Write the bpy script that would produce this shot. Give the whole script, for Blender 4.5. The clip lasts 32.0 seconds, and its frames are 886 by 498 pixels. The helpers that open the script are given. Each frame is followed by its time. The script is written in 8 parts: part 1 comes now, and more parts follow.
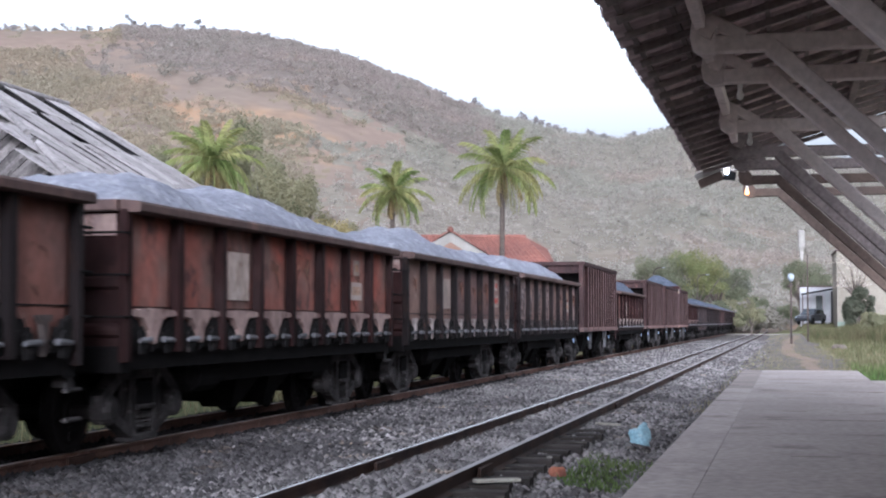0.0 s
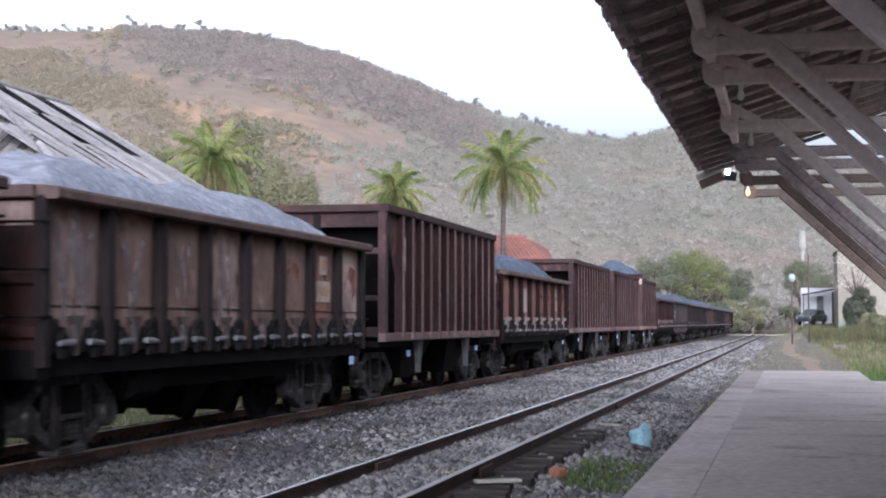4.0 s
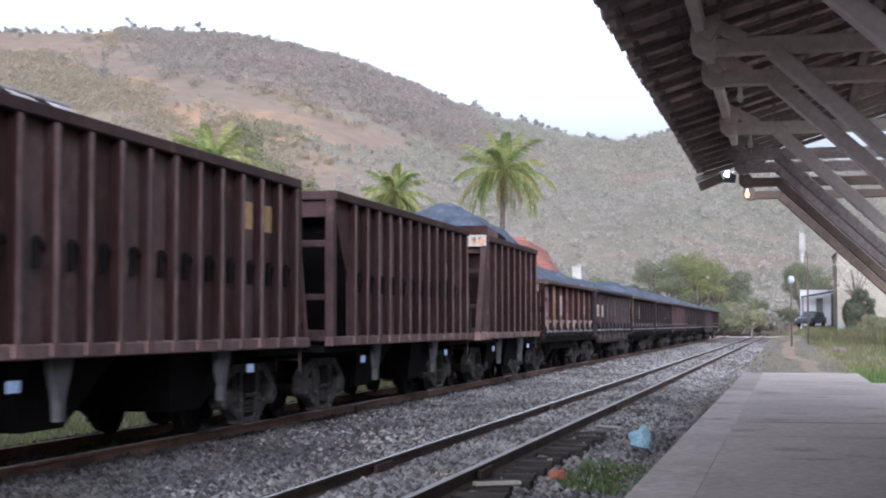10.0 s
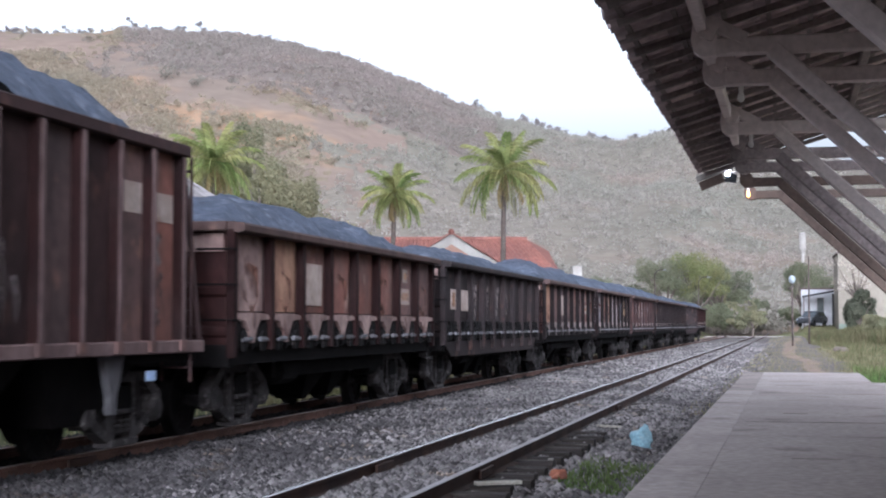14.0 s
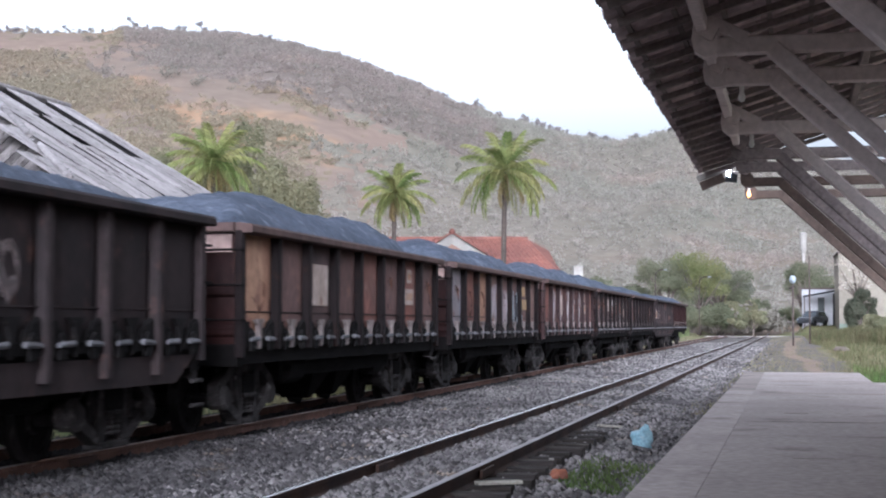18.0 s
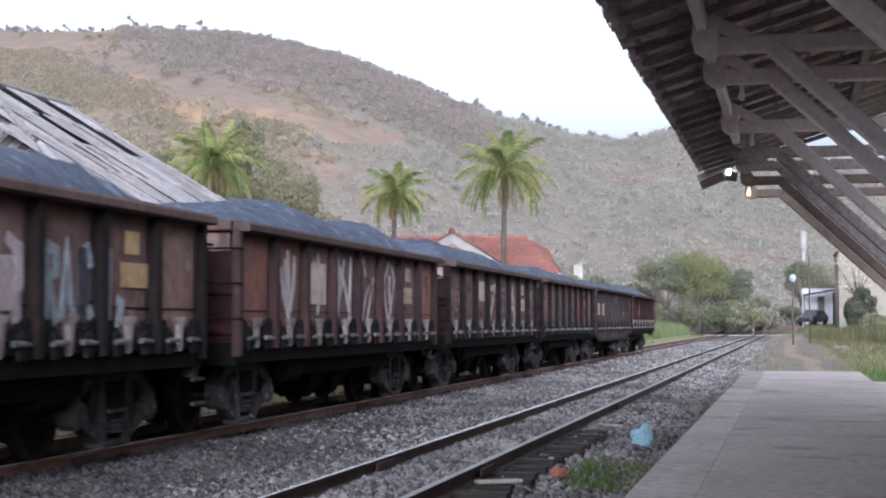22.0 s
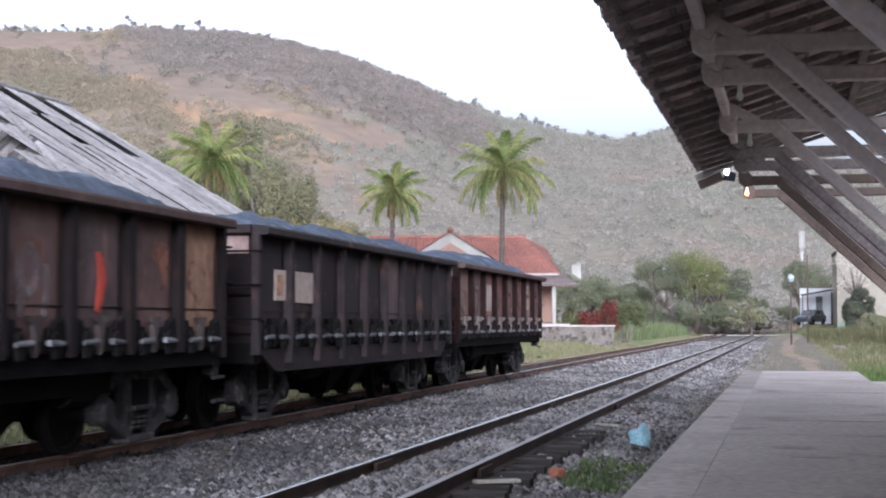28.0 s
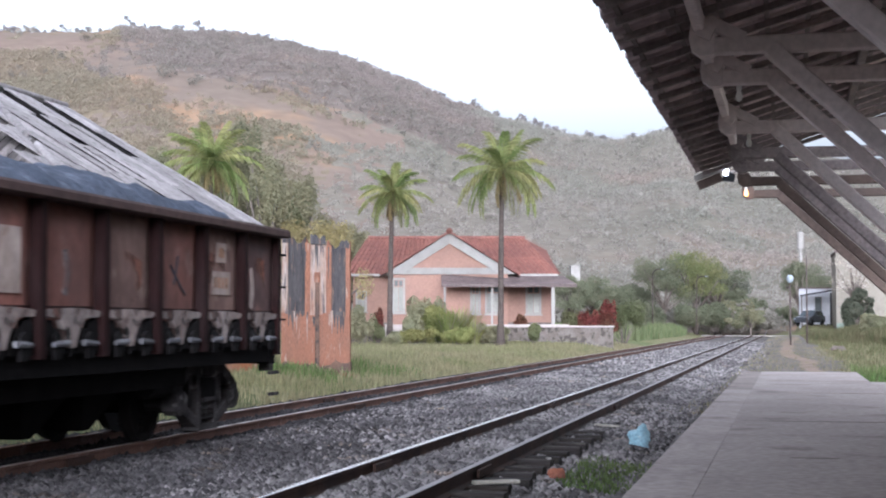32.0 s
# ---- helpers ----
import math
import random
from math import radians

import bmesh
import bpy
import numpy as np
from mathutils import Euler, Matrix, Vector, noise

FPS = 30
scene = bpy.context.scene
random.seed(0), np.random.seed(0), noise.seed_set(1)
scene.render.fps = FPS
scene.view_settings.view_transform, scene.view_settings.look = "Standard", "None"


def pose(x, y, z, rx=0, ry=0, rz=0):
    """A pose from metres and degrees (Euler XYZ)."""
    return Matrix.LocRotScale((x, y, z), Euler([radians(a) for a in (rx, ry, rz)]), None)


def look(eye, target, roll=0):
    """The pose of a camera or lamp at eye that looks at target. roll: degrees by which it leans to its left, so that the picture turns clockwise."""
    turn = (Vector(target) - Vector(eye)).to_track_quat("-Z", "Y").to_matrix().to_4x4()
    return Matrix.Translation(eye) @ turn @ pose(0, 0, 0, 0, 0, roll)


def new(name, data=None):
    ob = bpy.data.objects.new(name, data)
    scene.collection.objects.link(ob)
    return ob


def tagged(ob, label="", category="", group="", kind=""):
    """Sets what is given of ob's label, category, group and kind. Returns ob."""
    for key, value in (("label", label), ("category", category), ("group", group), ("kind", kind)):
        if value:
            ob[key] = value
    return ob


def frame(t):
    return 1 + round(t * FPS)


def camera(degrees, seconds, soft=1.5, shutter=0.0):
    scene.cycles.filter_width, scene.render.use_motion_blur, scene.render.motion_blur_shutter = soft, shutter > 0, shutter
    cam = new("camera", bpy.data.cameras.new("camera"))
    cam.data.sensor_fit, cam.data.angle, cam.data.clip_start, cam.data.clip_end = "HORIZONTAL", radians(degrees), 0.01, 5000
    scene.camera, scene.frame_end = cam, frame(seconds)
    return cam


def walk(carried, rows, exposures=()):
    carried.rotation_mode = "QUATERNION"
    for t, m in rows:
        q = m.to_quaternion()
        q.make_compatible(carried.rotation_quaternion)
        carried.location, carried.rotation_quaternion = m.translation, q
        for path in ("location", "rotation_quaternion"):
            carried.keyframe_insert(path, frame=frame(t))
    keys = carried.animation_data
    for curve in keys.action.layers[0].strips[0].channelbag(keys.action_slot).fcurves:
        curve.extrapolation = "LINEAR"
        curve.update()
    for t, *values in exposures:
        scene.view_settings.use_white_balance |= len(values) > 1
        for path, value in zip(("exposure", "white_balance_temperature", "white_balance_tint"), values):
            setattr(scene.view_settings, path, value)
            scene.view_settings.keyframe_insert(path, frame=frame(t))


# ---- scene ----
# The camera stands on the platform under the station canopy, 1.30 m over the rail tops.
# The track runs along +y; rail tops are at z = 0.
cam = camera(32.38, 32.0, soft=2.0, shutter=0.5)
YAW, PITCH = 12.736, 2.799
SWAY = ((0.0, 1.6, -2.5), (0.5, 2.4, -2.0), (1.0, 3.0, 0.6), (2.0, 3.1, 1.0), (2.5, 3.1, 0.6), (3.0, 3.1, -0.2), (3.5, 3.1, -1.7),
        (5.5, 3.1, -1.2), (6.0, 3.1, 0.0), (7.0, 3.0, -0.2), (7.5, 3.0, -1.1), (8.0, 2.9, -0.9), (9.0, 2.2, 1.6), (10.0, 1.9, 1.9),
        (11.0, 2.9, 1.5), (12.0, 3.0, 1.5), (13.0, 3.1, 0.5), (14.0, 3.6, 1.4), (14.5, 3.5, 1.3), (16.5, 4.6, 0.4), (17.0, 4.6, 0.1),
        (18.0, 4.7, 1.1), (19.0, 5.4, -0.2), (19.5, 4.8, -1.2), (20.0, 4.6, -0.3), (21.0, 4.6, -1.4), (22.0, 4.6, -0.9), (23.0, 4.6, -1.1),
        (24.0, 4.6, -1.2), (25.0, 4.5, -0.8), (25.5, 4.3, -1.9), (27.5, 1.6, -1.4), (28.0, 1.5, -1.1), (29.0, 1.5, -1.1),
        (30.0, 1.1, -0.3), (31.0, 0.1, 0.0), (32.0, 0.0, 0.0))
STEP = 1 / 47.12    # degrees of turn for one unit of sway
walk(cam, [(t, pose(0, 0, 1.30, 90 + PITCH + dy * STEP, 0, YAW + dx * STEP)) for t, dx, dy in SWAY],
     exposures=[(0.0, 0.92, 5450, 12), (32.0, 0.92, 5450, 12)])

# ---- light: a bright hazy evening sky, a weak low sun behind the station ----
world = bpy.data.worlds.new("world")
scene.world = world
world.use_nodes = True
wn = world.node_tree
sky = wn.nodes.new("ShaderNodeTexSky")
sky.sky_type, sky.sun_disc = "NISHITA", False
SUN_EL, SUN_AZ = 13.0, 165.0
sky.sun_elevation, sky.sun_rotation = radians(SUN_EL), radians(SUN_AZ)
sky.air_density, sky.dust_density, sky.ozone_density = 1.0, 8.0, 2.0
wn.nodes["Background"].inputs["Strength"].default_value = 0.15
haze = wn.nodes.new("ShaderNodeHueSaturation")      # thin high haze takes most of the blue out of the sky
haze.inputs["Saturation"].default_value, haze.inputs["Value"].default_value = 0.04, 2.2
wn.links.new(sky.outputs[0], haze.inputs["Color"])
wn.links.new(haze.outputs[0], wn.nodes["Background"].inputs["Color"])
sun = new("sun", bpy.data.lights.new("sun", "SUN"))
sun.data.energy, sun.data.angle, sun.data.color = 0.25, radians(20), (1.0, 0.76, 0.58)
az, el = radians(SUN_AZ), radians(SUN_EL)
sun_from = Vector((math.sin(az) * math.cos(el), math.cos(az) * math.cos(el), math.sin(el)))
sun.matrix_world = look(sun_from * 50, (0, 0, 0))

# ---- materials ----
def mat(name, base, rough=0.8, metal=0.0, other=None, stain=None, scale=1.0, fine=12.0, bump=0.3, amount=0.6, stain_at=0.58, per=0.25,
        stretch=(1, 1, 1), spec=0.12, dist=0.02, spread=1.0, streak=None):
    """A worn surface: base and other mixed by a broad noise, stain by a second one, fine grain on top; per: change from piece to piece."""
    m = bpy.data.materials.new(name)
    m.use_nodes = True
    nt = m.node_tree
    N, L = nt.nodes, nt.links
    b = N["Principled BSDF"]
    tc, info = N.new("ShaderNodeTexCoord"), N.new("ShaderNodeObjectInfo")
    off = N.new("ShaderNodeVectorMath")
    off.operation = "MULTIPLY_ADD"
    comb = N.new("ShaderNodeCombineXYZ")
    for i in range(3):
        L.new(info.outputs["Random"], comb.inputs[i])
    L.new(comb.outputs[0], off.inputs[0])
    off.inputs[1].default_value = (37.0 * spread, 53.0 * spread, 71.0 * spread)
    mp = N.new("ShaderNodeMapping")
    mp.inputs["Scale"].default_value = stretch
    L.new(tc.outputs["Object"], mp.inputs[0])
    L.new(mp.outputs[0], off.inputs[2])

    def noise_at(s, detail=5):
        n = N.new("ShaderNodeTexNoise")
        n.inputs["Scale"].default_value, n.inputs["Detail"].default_value = s, detail
        L.new(off.outputs[0], n.inputs["Vector"])
        return n.outputs["Fac"]

    def ramp(src, lo, hi):
        r = N.new("ShaderNodeMapRange")
        r.inputs["From Min"].default_value, r.inputs["From Max"].default_value = lo, hi
        L.new(src, r.inputs["Value"])
        return r.outputs[0]

    def mix(fac, a, c):
        x = N.new("ShaderNodeMix")
        x.data_type = "RGBA"
        if isinstance(fac, float):
            x.inputs["Factor"].default_value = fac
        else:
            L.new(fac, x.inputs["Factor"])
        for v, k in ((a, "A"), (c, "B")):
            s = [i for i in x.inputs if i.name == k and i.type == "RGBA"][0]
            if isinstance(v, tuple):
                s.default_value = (*v, 1)
            else:
                L.new(v, s)
        return [o for o in x.outputs if o.type == "RGBA"][0]

    other = other or tuple(min(1, c * 0.6) for c in base)
    col = mix(ramp(noise_at(scale), 0.35, 0.65), base, other)
    if stain:
        col = mix(ramp(noise_at(scale * 2.3, 8), stain_at, stain_at + 0.12), col, stain)
    if streak:          # rain and ore dust have run down the sheets
        tone, across, lo, hi, most = streak
        wash = N.new("ShaderNodeMapping")
        wash.inputs["Scale"].default_value = (across, across, 0.55)
        L.new(tc.outputs["Object"], wash.inputs[0])
        shift = N.new("ShaderNodeVectorMath")
        shift.operation = "ADD"
        L.new(wash.outputs[0], shift.inputs[0])
        L.new(off.outputs[0], shift.inputs[1])
        run_ = N.new("ShaderNodeTexNoise")
        run_.inputs["Scale"].default_value, run_.inputs["Detail"].default_value, run_.inputs["Roughness"].default_value = 1.0, 4, 0.5
        L.new(shift.outputs[0], run_.inputs["Vector"])
        share = N.new("ShaderNodeMath")
        share.operation = "MULTIPLY"
        L.new(ramp(run_.outputs["Fac"], lo, hi), share.inputs[0])
        share.inputs[1].default_value = most
        col = mix(share.outputs[0], col, tone)
    g = noise_at(fine * scale, 6)
    hsv = N.new("ShaderNodeHueSaturation")
    add = N.new("ShaderNodeMath")
    add.operation = "MULTIPLY_ADD"
    L.new(ramp(g, 0.25, 0.75), add.inputs[0])
    add.inputs[1].default_value, add.inputs[2].default_value = amount, 1 - amount / 2
    add2 = N.new("ShaderNodeMath")
    add2.operation = "MULTIPLY_ADD"
    L.new(info.outputs["Random"], add2.inputs[0])
    add2.inputs[1].default_value, add2.inputs[2].default_value = per, 1 - per / 2
    mul = N.new("ShaderNodeMath")
    mul.operation = "MULTIPLY"
    L.new(add.outputs[0], mul.inputs[0])
    L.new(add2.outputs[0], mul.inputs[1])
    L.new(mul.outputs[0], hsv.inputs["Value"])
    L.new(col, hsv.inputs["Color"])
    L.new(hsv.outputs[0], b.inputs["Base Color"])
    b.inputs["Metallic"].default_value = metal
    b.inputs["Specular IOR Level"].default_value = spec
    rr = N.new("ShaderNodeMapRange")
    L.new(g, rr.inputs["Value"])
    rr.inputs["To Min"].default_value, rr.inputs["To Max"].default_value = max(0.05, rough - 0.12), min(1, rough + 0.12)
    L.new(rr.outputs[0], b.inputs["Roughness"])
    if bump:
        bp = N.new("ShaderNodeBump")
        bp.inputs["Strength"].default_value, bp.inputs["Distance"].default_value = bump, dist
        L.new(g, bp.inputs["Height"])
        L.new(bp.outputs[0], b.inputs["Normal"])
    return m


def island(m, amount=0.5):
    """Lets the value of each loose piece of a joined mesh differ."""
    nt = m.node_tree
    hsv = [n for n in nt.nodes if n.type == "HUE_SAT"][0]
    src = hsv.inputs["Value"].links[0].from_socket
    geo, ma, mu = nt.nodes.new("ShaderNodeNewGeometry"), nt.nodes.new("ShaderNodeMath"), nt.nodes.new("ShaderNodeMath")
    ma.operation, mu.operation = "MULTIPLY_ADD", "MULTIPLY"
    nt.links.new(geo.outputs["Random Per Island"], ma.inputs[0])
    ma.inputs[1].default_value, ma.inputs[2].default_value = amount * 2, 1 - amount
    nt.links.new(src, mu.inputs[0])
    nt.links.new(ma.outputs[0], mu.inputs[1])
    nt.links.new(mu.outputs[0], hsv.inputs["Value"])
    return m


def glow(name, color, power):
    m = mat(name, color)
    b = m.node_tree.nodes["Principled BSDF"]
    b.inputs["Emission Color"].default_value, b.inputs["Emission Strength"].default_value = (*color, 1), power
    return m


def thin_leaf(m, share=0.5):
    """Lets light through: part of it is scattered on the far side of a leaf."""
    nt = m.node_tree
    b, out = nt.nodes["Principled BSDF"], nt.nodes["Material Output"]
    tr, mx = nt.nodes.new("ShaderNodeBsdfTranslucent"), nt.nodes.new("ShaderNodeMixShader")
    nt.links.new(b.inputs["Base Color"].links[0].from_socket, tr.inputs["Color"])
    mx.inputs[0].default_value = share
    nt.links.new(b.outputs[0], mx.inputs[1])
    nt.links.new(tr.outputs[0], mx.inputs[2])
    nt.links.new(mx.outputs[0], out.inputs["Surface"])
    return m


def leafy(name, base, other, amount=0.5):
    return thin_leaf(island(mat(name, base, 0.65, other=other, scale=0.35, fine=4, bump=0, amount=0.3, spec=0.12), amount), 0.4)


def worn(m, lo, hi, scale=6.0):
    """Thin paint that has rubbed away in flecks, so that what lies under it shows."""
    nt = m.node_tree
    N, L = nt.nodes, nt.links
    tc, n, r = N.new("ShaderNodeTexCoord"), N.new("ShaderNodeTexNoise"), N.new("ShaderNodeMapRange")
    n.inputs["Scale"].default_value, n.inputs["Detail"].default_value = scale, 6
    r.inputs["From Min"].default_value, r.inputs["From Max"].default_value = lo, hi
    L.new(tc.outputs["Object"], n.inputs["Vector"])
    L.new(n.outputs["Fac"], r.inputs["Value"])
    clear, mx = N.new("ShaderNodeBsdfTransparent"), N.new("ShaderNodeMixShader")
    L.new(r.outputs[0], mx.inputs[0])
    L.new(clear.outputs[0], mx.inputs[1])
    L.new(N["Principled BSDF"].outputs[0], mx.inputs[2])
    L.new(mx.outputs[0], N["Material Output"].inputs["Surface"])
    return m


# ---- mesh building ----
class Shape:
    """Collects vertices and faces of one part."""

    def __init__(self):
        self.v, self.f = [], []

    def add(self, verts, faces):
        k = len(self.v)
        self.v += [tuple(p) for p in verts]
        self.f += [tuple(i + k for i in f) for f in faces]
        return self

    def box(self, x0, x1, y0, y1, z0, z1):
        return self.add([(x0, y0, z0), (x1, y0, z0), (x1, y1, z0), (x0, y1, z0), (x0, y0, z1), (x1, y0, z1), (x1, y1, z1), (x0, y1, z1)],
                        [(3, 2, 1, 0), (4, 5, 6, 7), (0, 1, 5, 4), (1, 2, 6, 5), (2, 3, 7, 6), (3, 0, 4, 7)])

    def loft(self, rings, caps=True, closed=True):
        n = len(rings[0])
        verts = [p for r in rings for p in r]
        faces = []
        for i in range(len(rings) - 1):
            for j in range(n if closed else n - 1):
                a, c = i * n + j, i * n + (j + 1) % n
                faces.append((a, c, c + n, a + n))
        if caps:
            faces.append(tuple(reversed(range(n))))
            faces.append(tuple(range((len(rings) - 1) * n, len(rings) * n)))
        return self.add(verts, faces)

    def bar(self, p, q, w, h, up=(0, 0, 1), ch=0.012):
        """A beam with chamfered edges from p to q, w wide and h high."""
        p, q = Vector(p), Vector(q)
        d = (q - p).normalized()
        s = d.cross(Vector(up)).normalized()
        u = s.cross(d)
        a, c = w / 2, h / 2
        prof = [(-a + ch, -c), (a - ch, -c), (a, -c + ch), (a, c - ch), (a - ch, c), (-a + ch, c), (-a, c - ch), (-a, -c + ch)]
        return self.loft([[e + s * i + u * j for i, j in prof] for e in (p, q)])

    def tube(self, p, q, r, r2=None, n=10):
        p, q = Vector(p), Vector(q)
        d = (q - p).normalized()
        s = d.orthogonal().normalized()
        u = d.cross(s)
        ring = lambda e, k: [e + (s * math.cos(2 * math.pi * i / n) + u * math.sin(2 * math.pi * i / n)) * k for i in range(n)]
        return self.loft([ring(p, r), ring(q, r if r2 is None else r2)])

    def lathe(self, prof, n=16, axis="x", at=(0, 0, 0)):
        """prof: (radius, along) pairs, turned round the axis."""
        rings = []
        for r, a in prof:
            ring = []
            for i in range(n):
                c, s = math.cos(2 * math.pi * i / n) * r, math.sin(2 * math.pi * i / n) * r
                q = {"x": (a, c, s), "z": (c, s, a), "y": (s, a, c)}[axis]
                ring.append((q[0] + at[0], q[1] + at[1], q[2] + at[2]))
            rings.append(ring)
        return self.loft(rings)

    def slab(self, poly, axis, a, c):
        """A flat polygon of two coordinates, given thickness from a to c along the axis."""
        put = {"x": lambda u, w, d: (d, u, w), "y": lambda u, w, d: (u, d, w), "z": lambda u, w, d: (u, w, d)}[axis]
        return self.loft([[put(u, w, d) for u, w in poly] for d in (a, c)])

    def mesh(self, name, smooth=False):
        me = bpy.data.meshes.new(name)
        me.from_pydata(self.v, [], self.f)
        bm = bmesh.new()
        bm.from_mesh(me)
        bmesh.ops.recalc_face_normals(bm, faces=bm.faces[:])
        bm.to_mesh(me)
        bm.free()
        if smooth:
            me.shade_smooth()
        return me


def arrays(name, verts, faces, smooth=False):
    """A large mesh from numpy arrays; all faces have the same number of corners."""
    me = bpy.data.meshes.new(name)
    n, k = faces.shape
    me.vertices.add(len(verts))
    me.vertices.foreach_set("co", np.ascontiguousarray(verts, dtype=np.float32).ravel())
    me.loops.add(n * k)
    me.loops.foreach_set("vertex_index", np.ascontiguousarray(faces, dtype=np.int32).ravel())
    me.polygons.add(n)
    me.polygons.foreach_set("loop_start", np.arange(0, n * k, k, dtype=np.int32))
    me.update(calc_edges=True)
    me.validate()
    if smooth:
        me.shade_smooth()
    return me


def part(name, shape, material, parent=None, label="", at=None, smooth=False):
    """One mesh object of one material under a thing or a part."""
    me = shape.mesh(name, smooth) if isinstance(shape, Shape) else shape
    ob = new(name, me)
    if not me.materials:
        me.materials.append(None)
    ob.material_slots[0].link = "OBJECT"
    ob.material_slots[0].material = material
    if parent:
        ob.parent = parent
    if at is not None:
        ob.matrix_basis = at
    if label:
        ob["label"] = label
    return ob


def empty(name, m=None, parent=None):
    ob = new(name)
    ob.empty_display_size = 0.2
    if parent:
        ob.parent = parent
    if m is not None:
        ob.matrix_basis = m
    return ob


CACHE = {}


def shared(key, make):
    if key not in CACHE:
        CACHE[key] = make()
    return CACHE[key]


def field(side, ahead, z=0.0, turn=0.0):
    """A pose in the wide field beyond the tracks: metres ahead along the valley axis, which lies 12.7 degrees off the track, and to its side."""
    a = radians(YAW)
    return pose(side * math.cos(a) - ahead * math.sin(a), side * math.sin(a) + ahead * math.cos(a), z, 0, 0, YAW + turn)

# ---- the materials of the place ----
M_BALLAST = island(mat("ballast_stone", (0.205, 0.184, 0.179), 0.9, other=(0.090, 0.081, 0.080), stain=(0.235, 0.175, 0.128), stain_at=0.62, scale=0.5, fine=30, bump=0.5, amount=0.6), 0.66)
M_BED = mat("ballast_bed", (0.134, 0.117, 0.111), 0.95, other=(0.066, 0.057, 0.053), stain=(0.1806, 0.1322, 0.08899), scale=0.6, fine=14, bump=1.0, amount=1.3, dist=0.06)
# Far-track stone: ore dust plus the train's shade in one dark colour.
M_DARKSTONE = island(mat("ore_and_shade_stone", (0.0525, 0.0469, 0.0476), 0.9, other=(0.028, 0.0252, 0.0259), stain=(0.084, 0.0595, 0.042), stain_at=0.68, scale=0.5, fine=30, bump=0.5, amount=0.6), 0.5)
M_RAIL = mat("rail_steel", (0.06, 0.033, 0.024), 0.75, 0.2, other=(0.03, 0.0192, 0.0168), scale=2, fine=20, per=0)
M_RAILTOP = mat("rail_head_worn", (0.80, 0.78, 0.80), 0.24, 1.0, other=(0.66, 0.63, 0.63), scale=1.5, fine=20, bump=0.05, amount=0.2, per=0)
M_RAILSEMI = mat("rail_head_dim", (0.27, 0.24, 0.24), 0.5, 0.6, other=(0.2, 0.17, 0.165), scale=1.5, fine=20, bump=0.05, amount=0.3, per=0)
M_RAILRUST = mat("rusty_rail_flank", (0.135, 0.074, 0.056), 0.85, 0.1, other=(0.085, 0.048, 0.038), stain=(0.17, 0.11, 0.088), stain_at=0.6, scale=2, fine=20, per=0)
M_RAILDULL = mat("rail_head_dull", (0.42, 0.36, 0.33), 0.45, 0.6, other=(0.22, 0.15, 0.12), scale=2, fine=20, bump=0.05, amount=0.3, per=0)
M_SLEEPER = mat("sleeper_wood", (0.05525, 0.0455, 0.039), 0.9, other=(0.0325, 0.0273, 0.026), stain=(0.1105, 0.0975, 0.0845), scale=3, fine=8, stretch=(0.4, 3, 3), bump=0.6, per=0.6)
M_PLAT = mat("platform_concrete", (0.415, 0.355, 0.33), 0.9, other=(0.335, 0.284, 0.263), stain=(0.25, 0.207, 0.19), stain_at=0.58, scale=0.6, fine=22, bump=0.3, amount=0.5, per=0.04)
M_PLATEDGE = mat("platform_kerb", (0.32, 0.268, 0.243), 0.85, other=(0.24, 0.20, 0.183), stain=(0.11, 0.09, 0.083), stain_at=0.6, scale=0.7, fine=22, bump=0.3, amount=0.45, per=0.1)
M_GROUND = mat("dry_ground", (0.21, 0.175, 0.10), 0.95, other=(0.125, 0.142, 0.056), stain=(0.2288, 0.1716, 0.1248), stain_at=0.6, scale=0.16, fine=10, bump=0.6, amount=0.7, dist=0.1)
M_VERGE = mat("gravelly_dirt", (0.165, 0.138, 0.125), 0.95, other=(0.12, 0.103, 0.093), stain=(0.145, 0.125, 0.085), stain_at=0.6, scale=0.5, fine=22, bump=1.0, amount=1.2, dist=0.05)
M_PATH = mat("trodden_earth", (0.26, 0.19, 0.145), 0.95, other=(0.19, 0.145, 0.115), scale=1.2, fine=12, bump=0.5, amount=0.5)
M_TIMBER = mat("weathered_paint_timber", (0.70, 0.615, 0.59), 0.8, other=(0.58, 0.50, 0.475), stain=(0.36, 0.29, 0.26), stain_at=0.63, scale=1.2, fine=14, bump=0.3, per=0.2, amount=0.3)
M_TILE = mat("clay_roof_tile_underside", (0.42, 0.33, 0.325), 0.85, other=(0.34, 0.27, 0.268), stain=(0.25, 0.205, 0.205), scale=1.2, fine=8, bump=0.4, per=0.7)
M_DARKTIMBER = mat("dark_timber", (0.23, 0.19, 0.182), 0.85, other=(0.17, 0.142, 0.138), scale=2, fine=9, bump=0.3, per=0.4)
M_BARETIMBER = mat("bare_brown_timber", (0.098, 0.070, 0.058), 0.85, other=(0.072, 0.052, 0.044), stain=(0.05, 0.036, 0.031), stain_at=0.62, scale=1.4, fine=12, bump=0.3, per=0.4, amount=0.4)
M_WALL = mat("blocker_plaster", (0.55, 0.50, 0.42), 0.85, other=(0.45, 0.41, 0.35), stain=(0.3, 0.27, 0.23), scale=0.8, fine=14)
M_GRASS = leafy("grass_blades", (0.178, 0.178, 0.086), (0.250, 0.215, 0.130), 0.3)
M_GREENGRASS = leafy("fresh_grass", (0.088, 0.140, 0.044), (0.125, 0.150, 0.058), 0.4)
M_BANKGRASS = leafy("rough_bank_growth", (0.098, 0.108, 0.050), (0.150, 0.122, 0.072), 0.3)
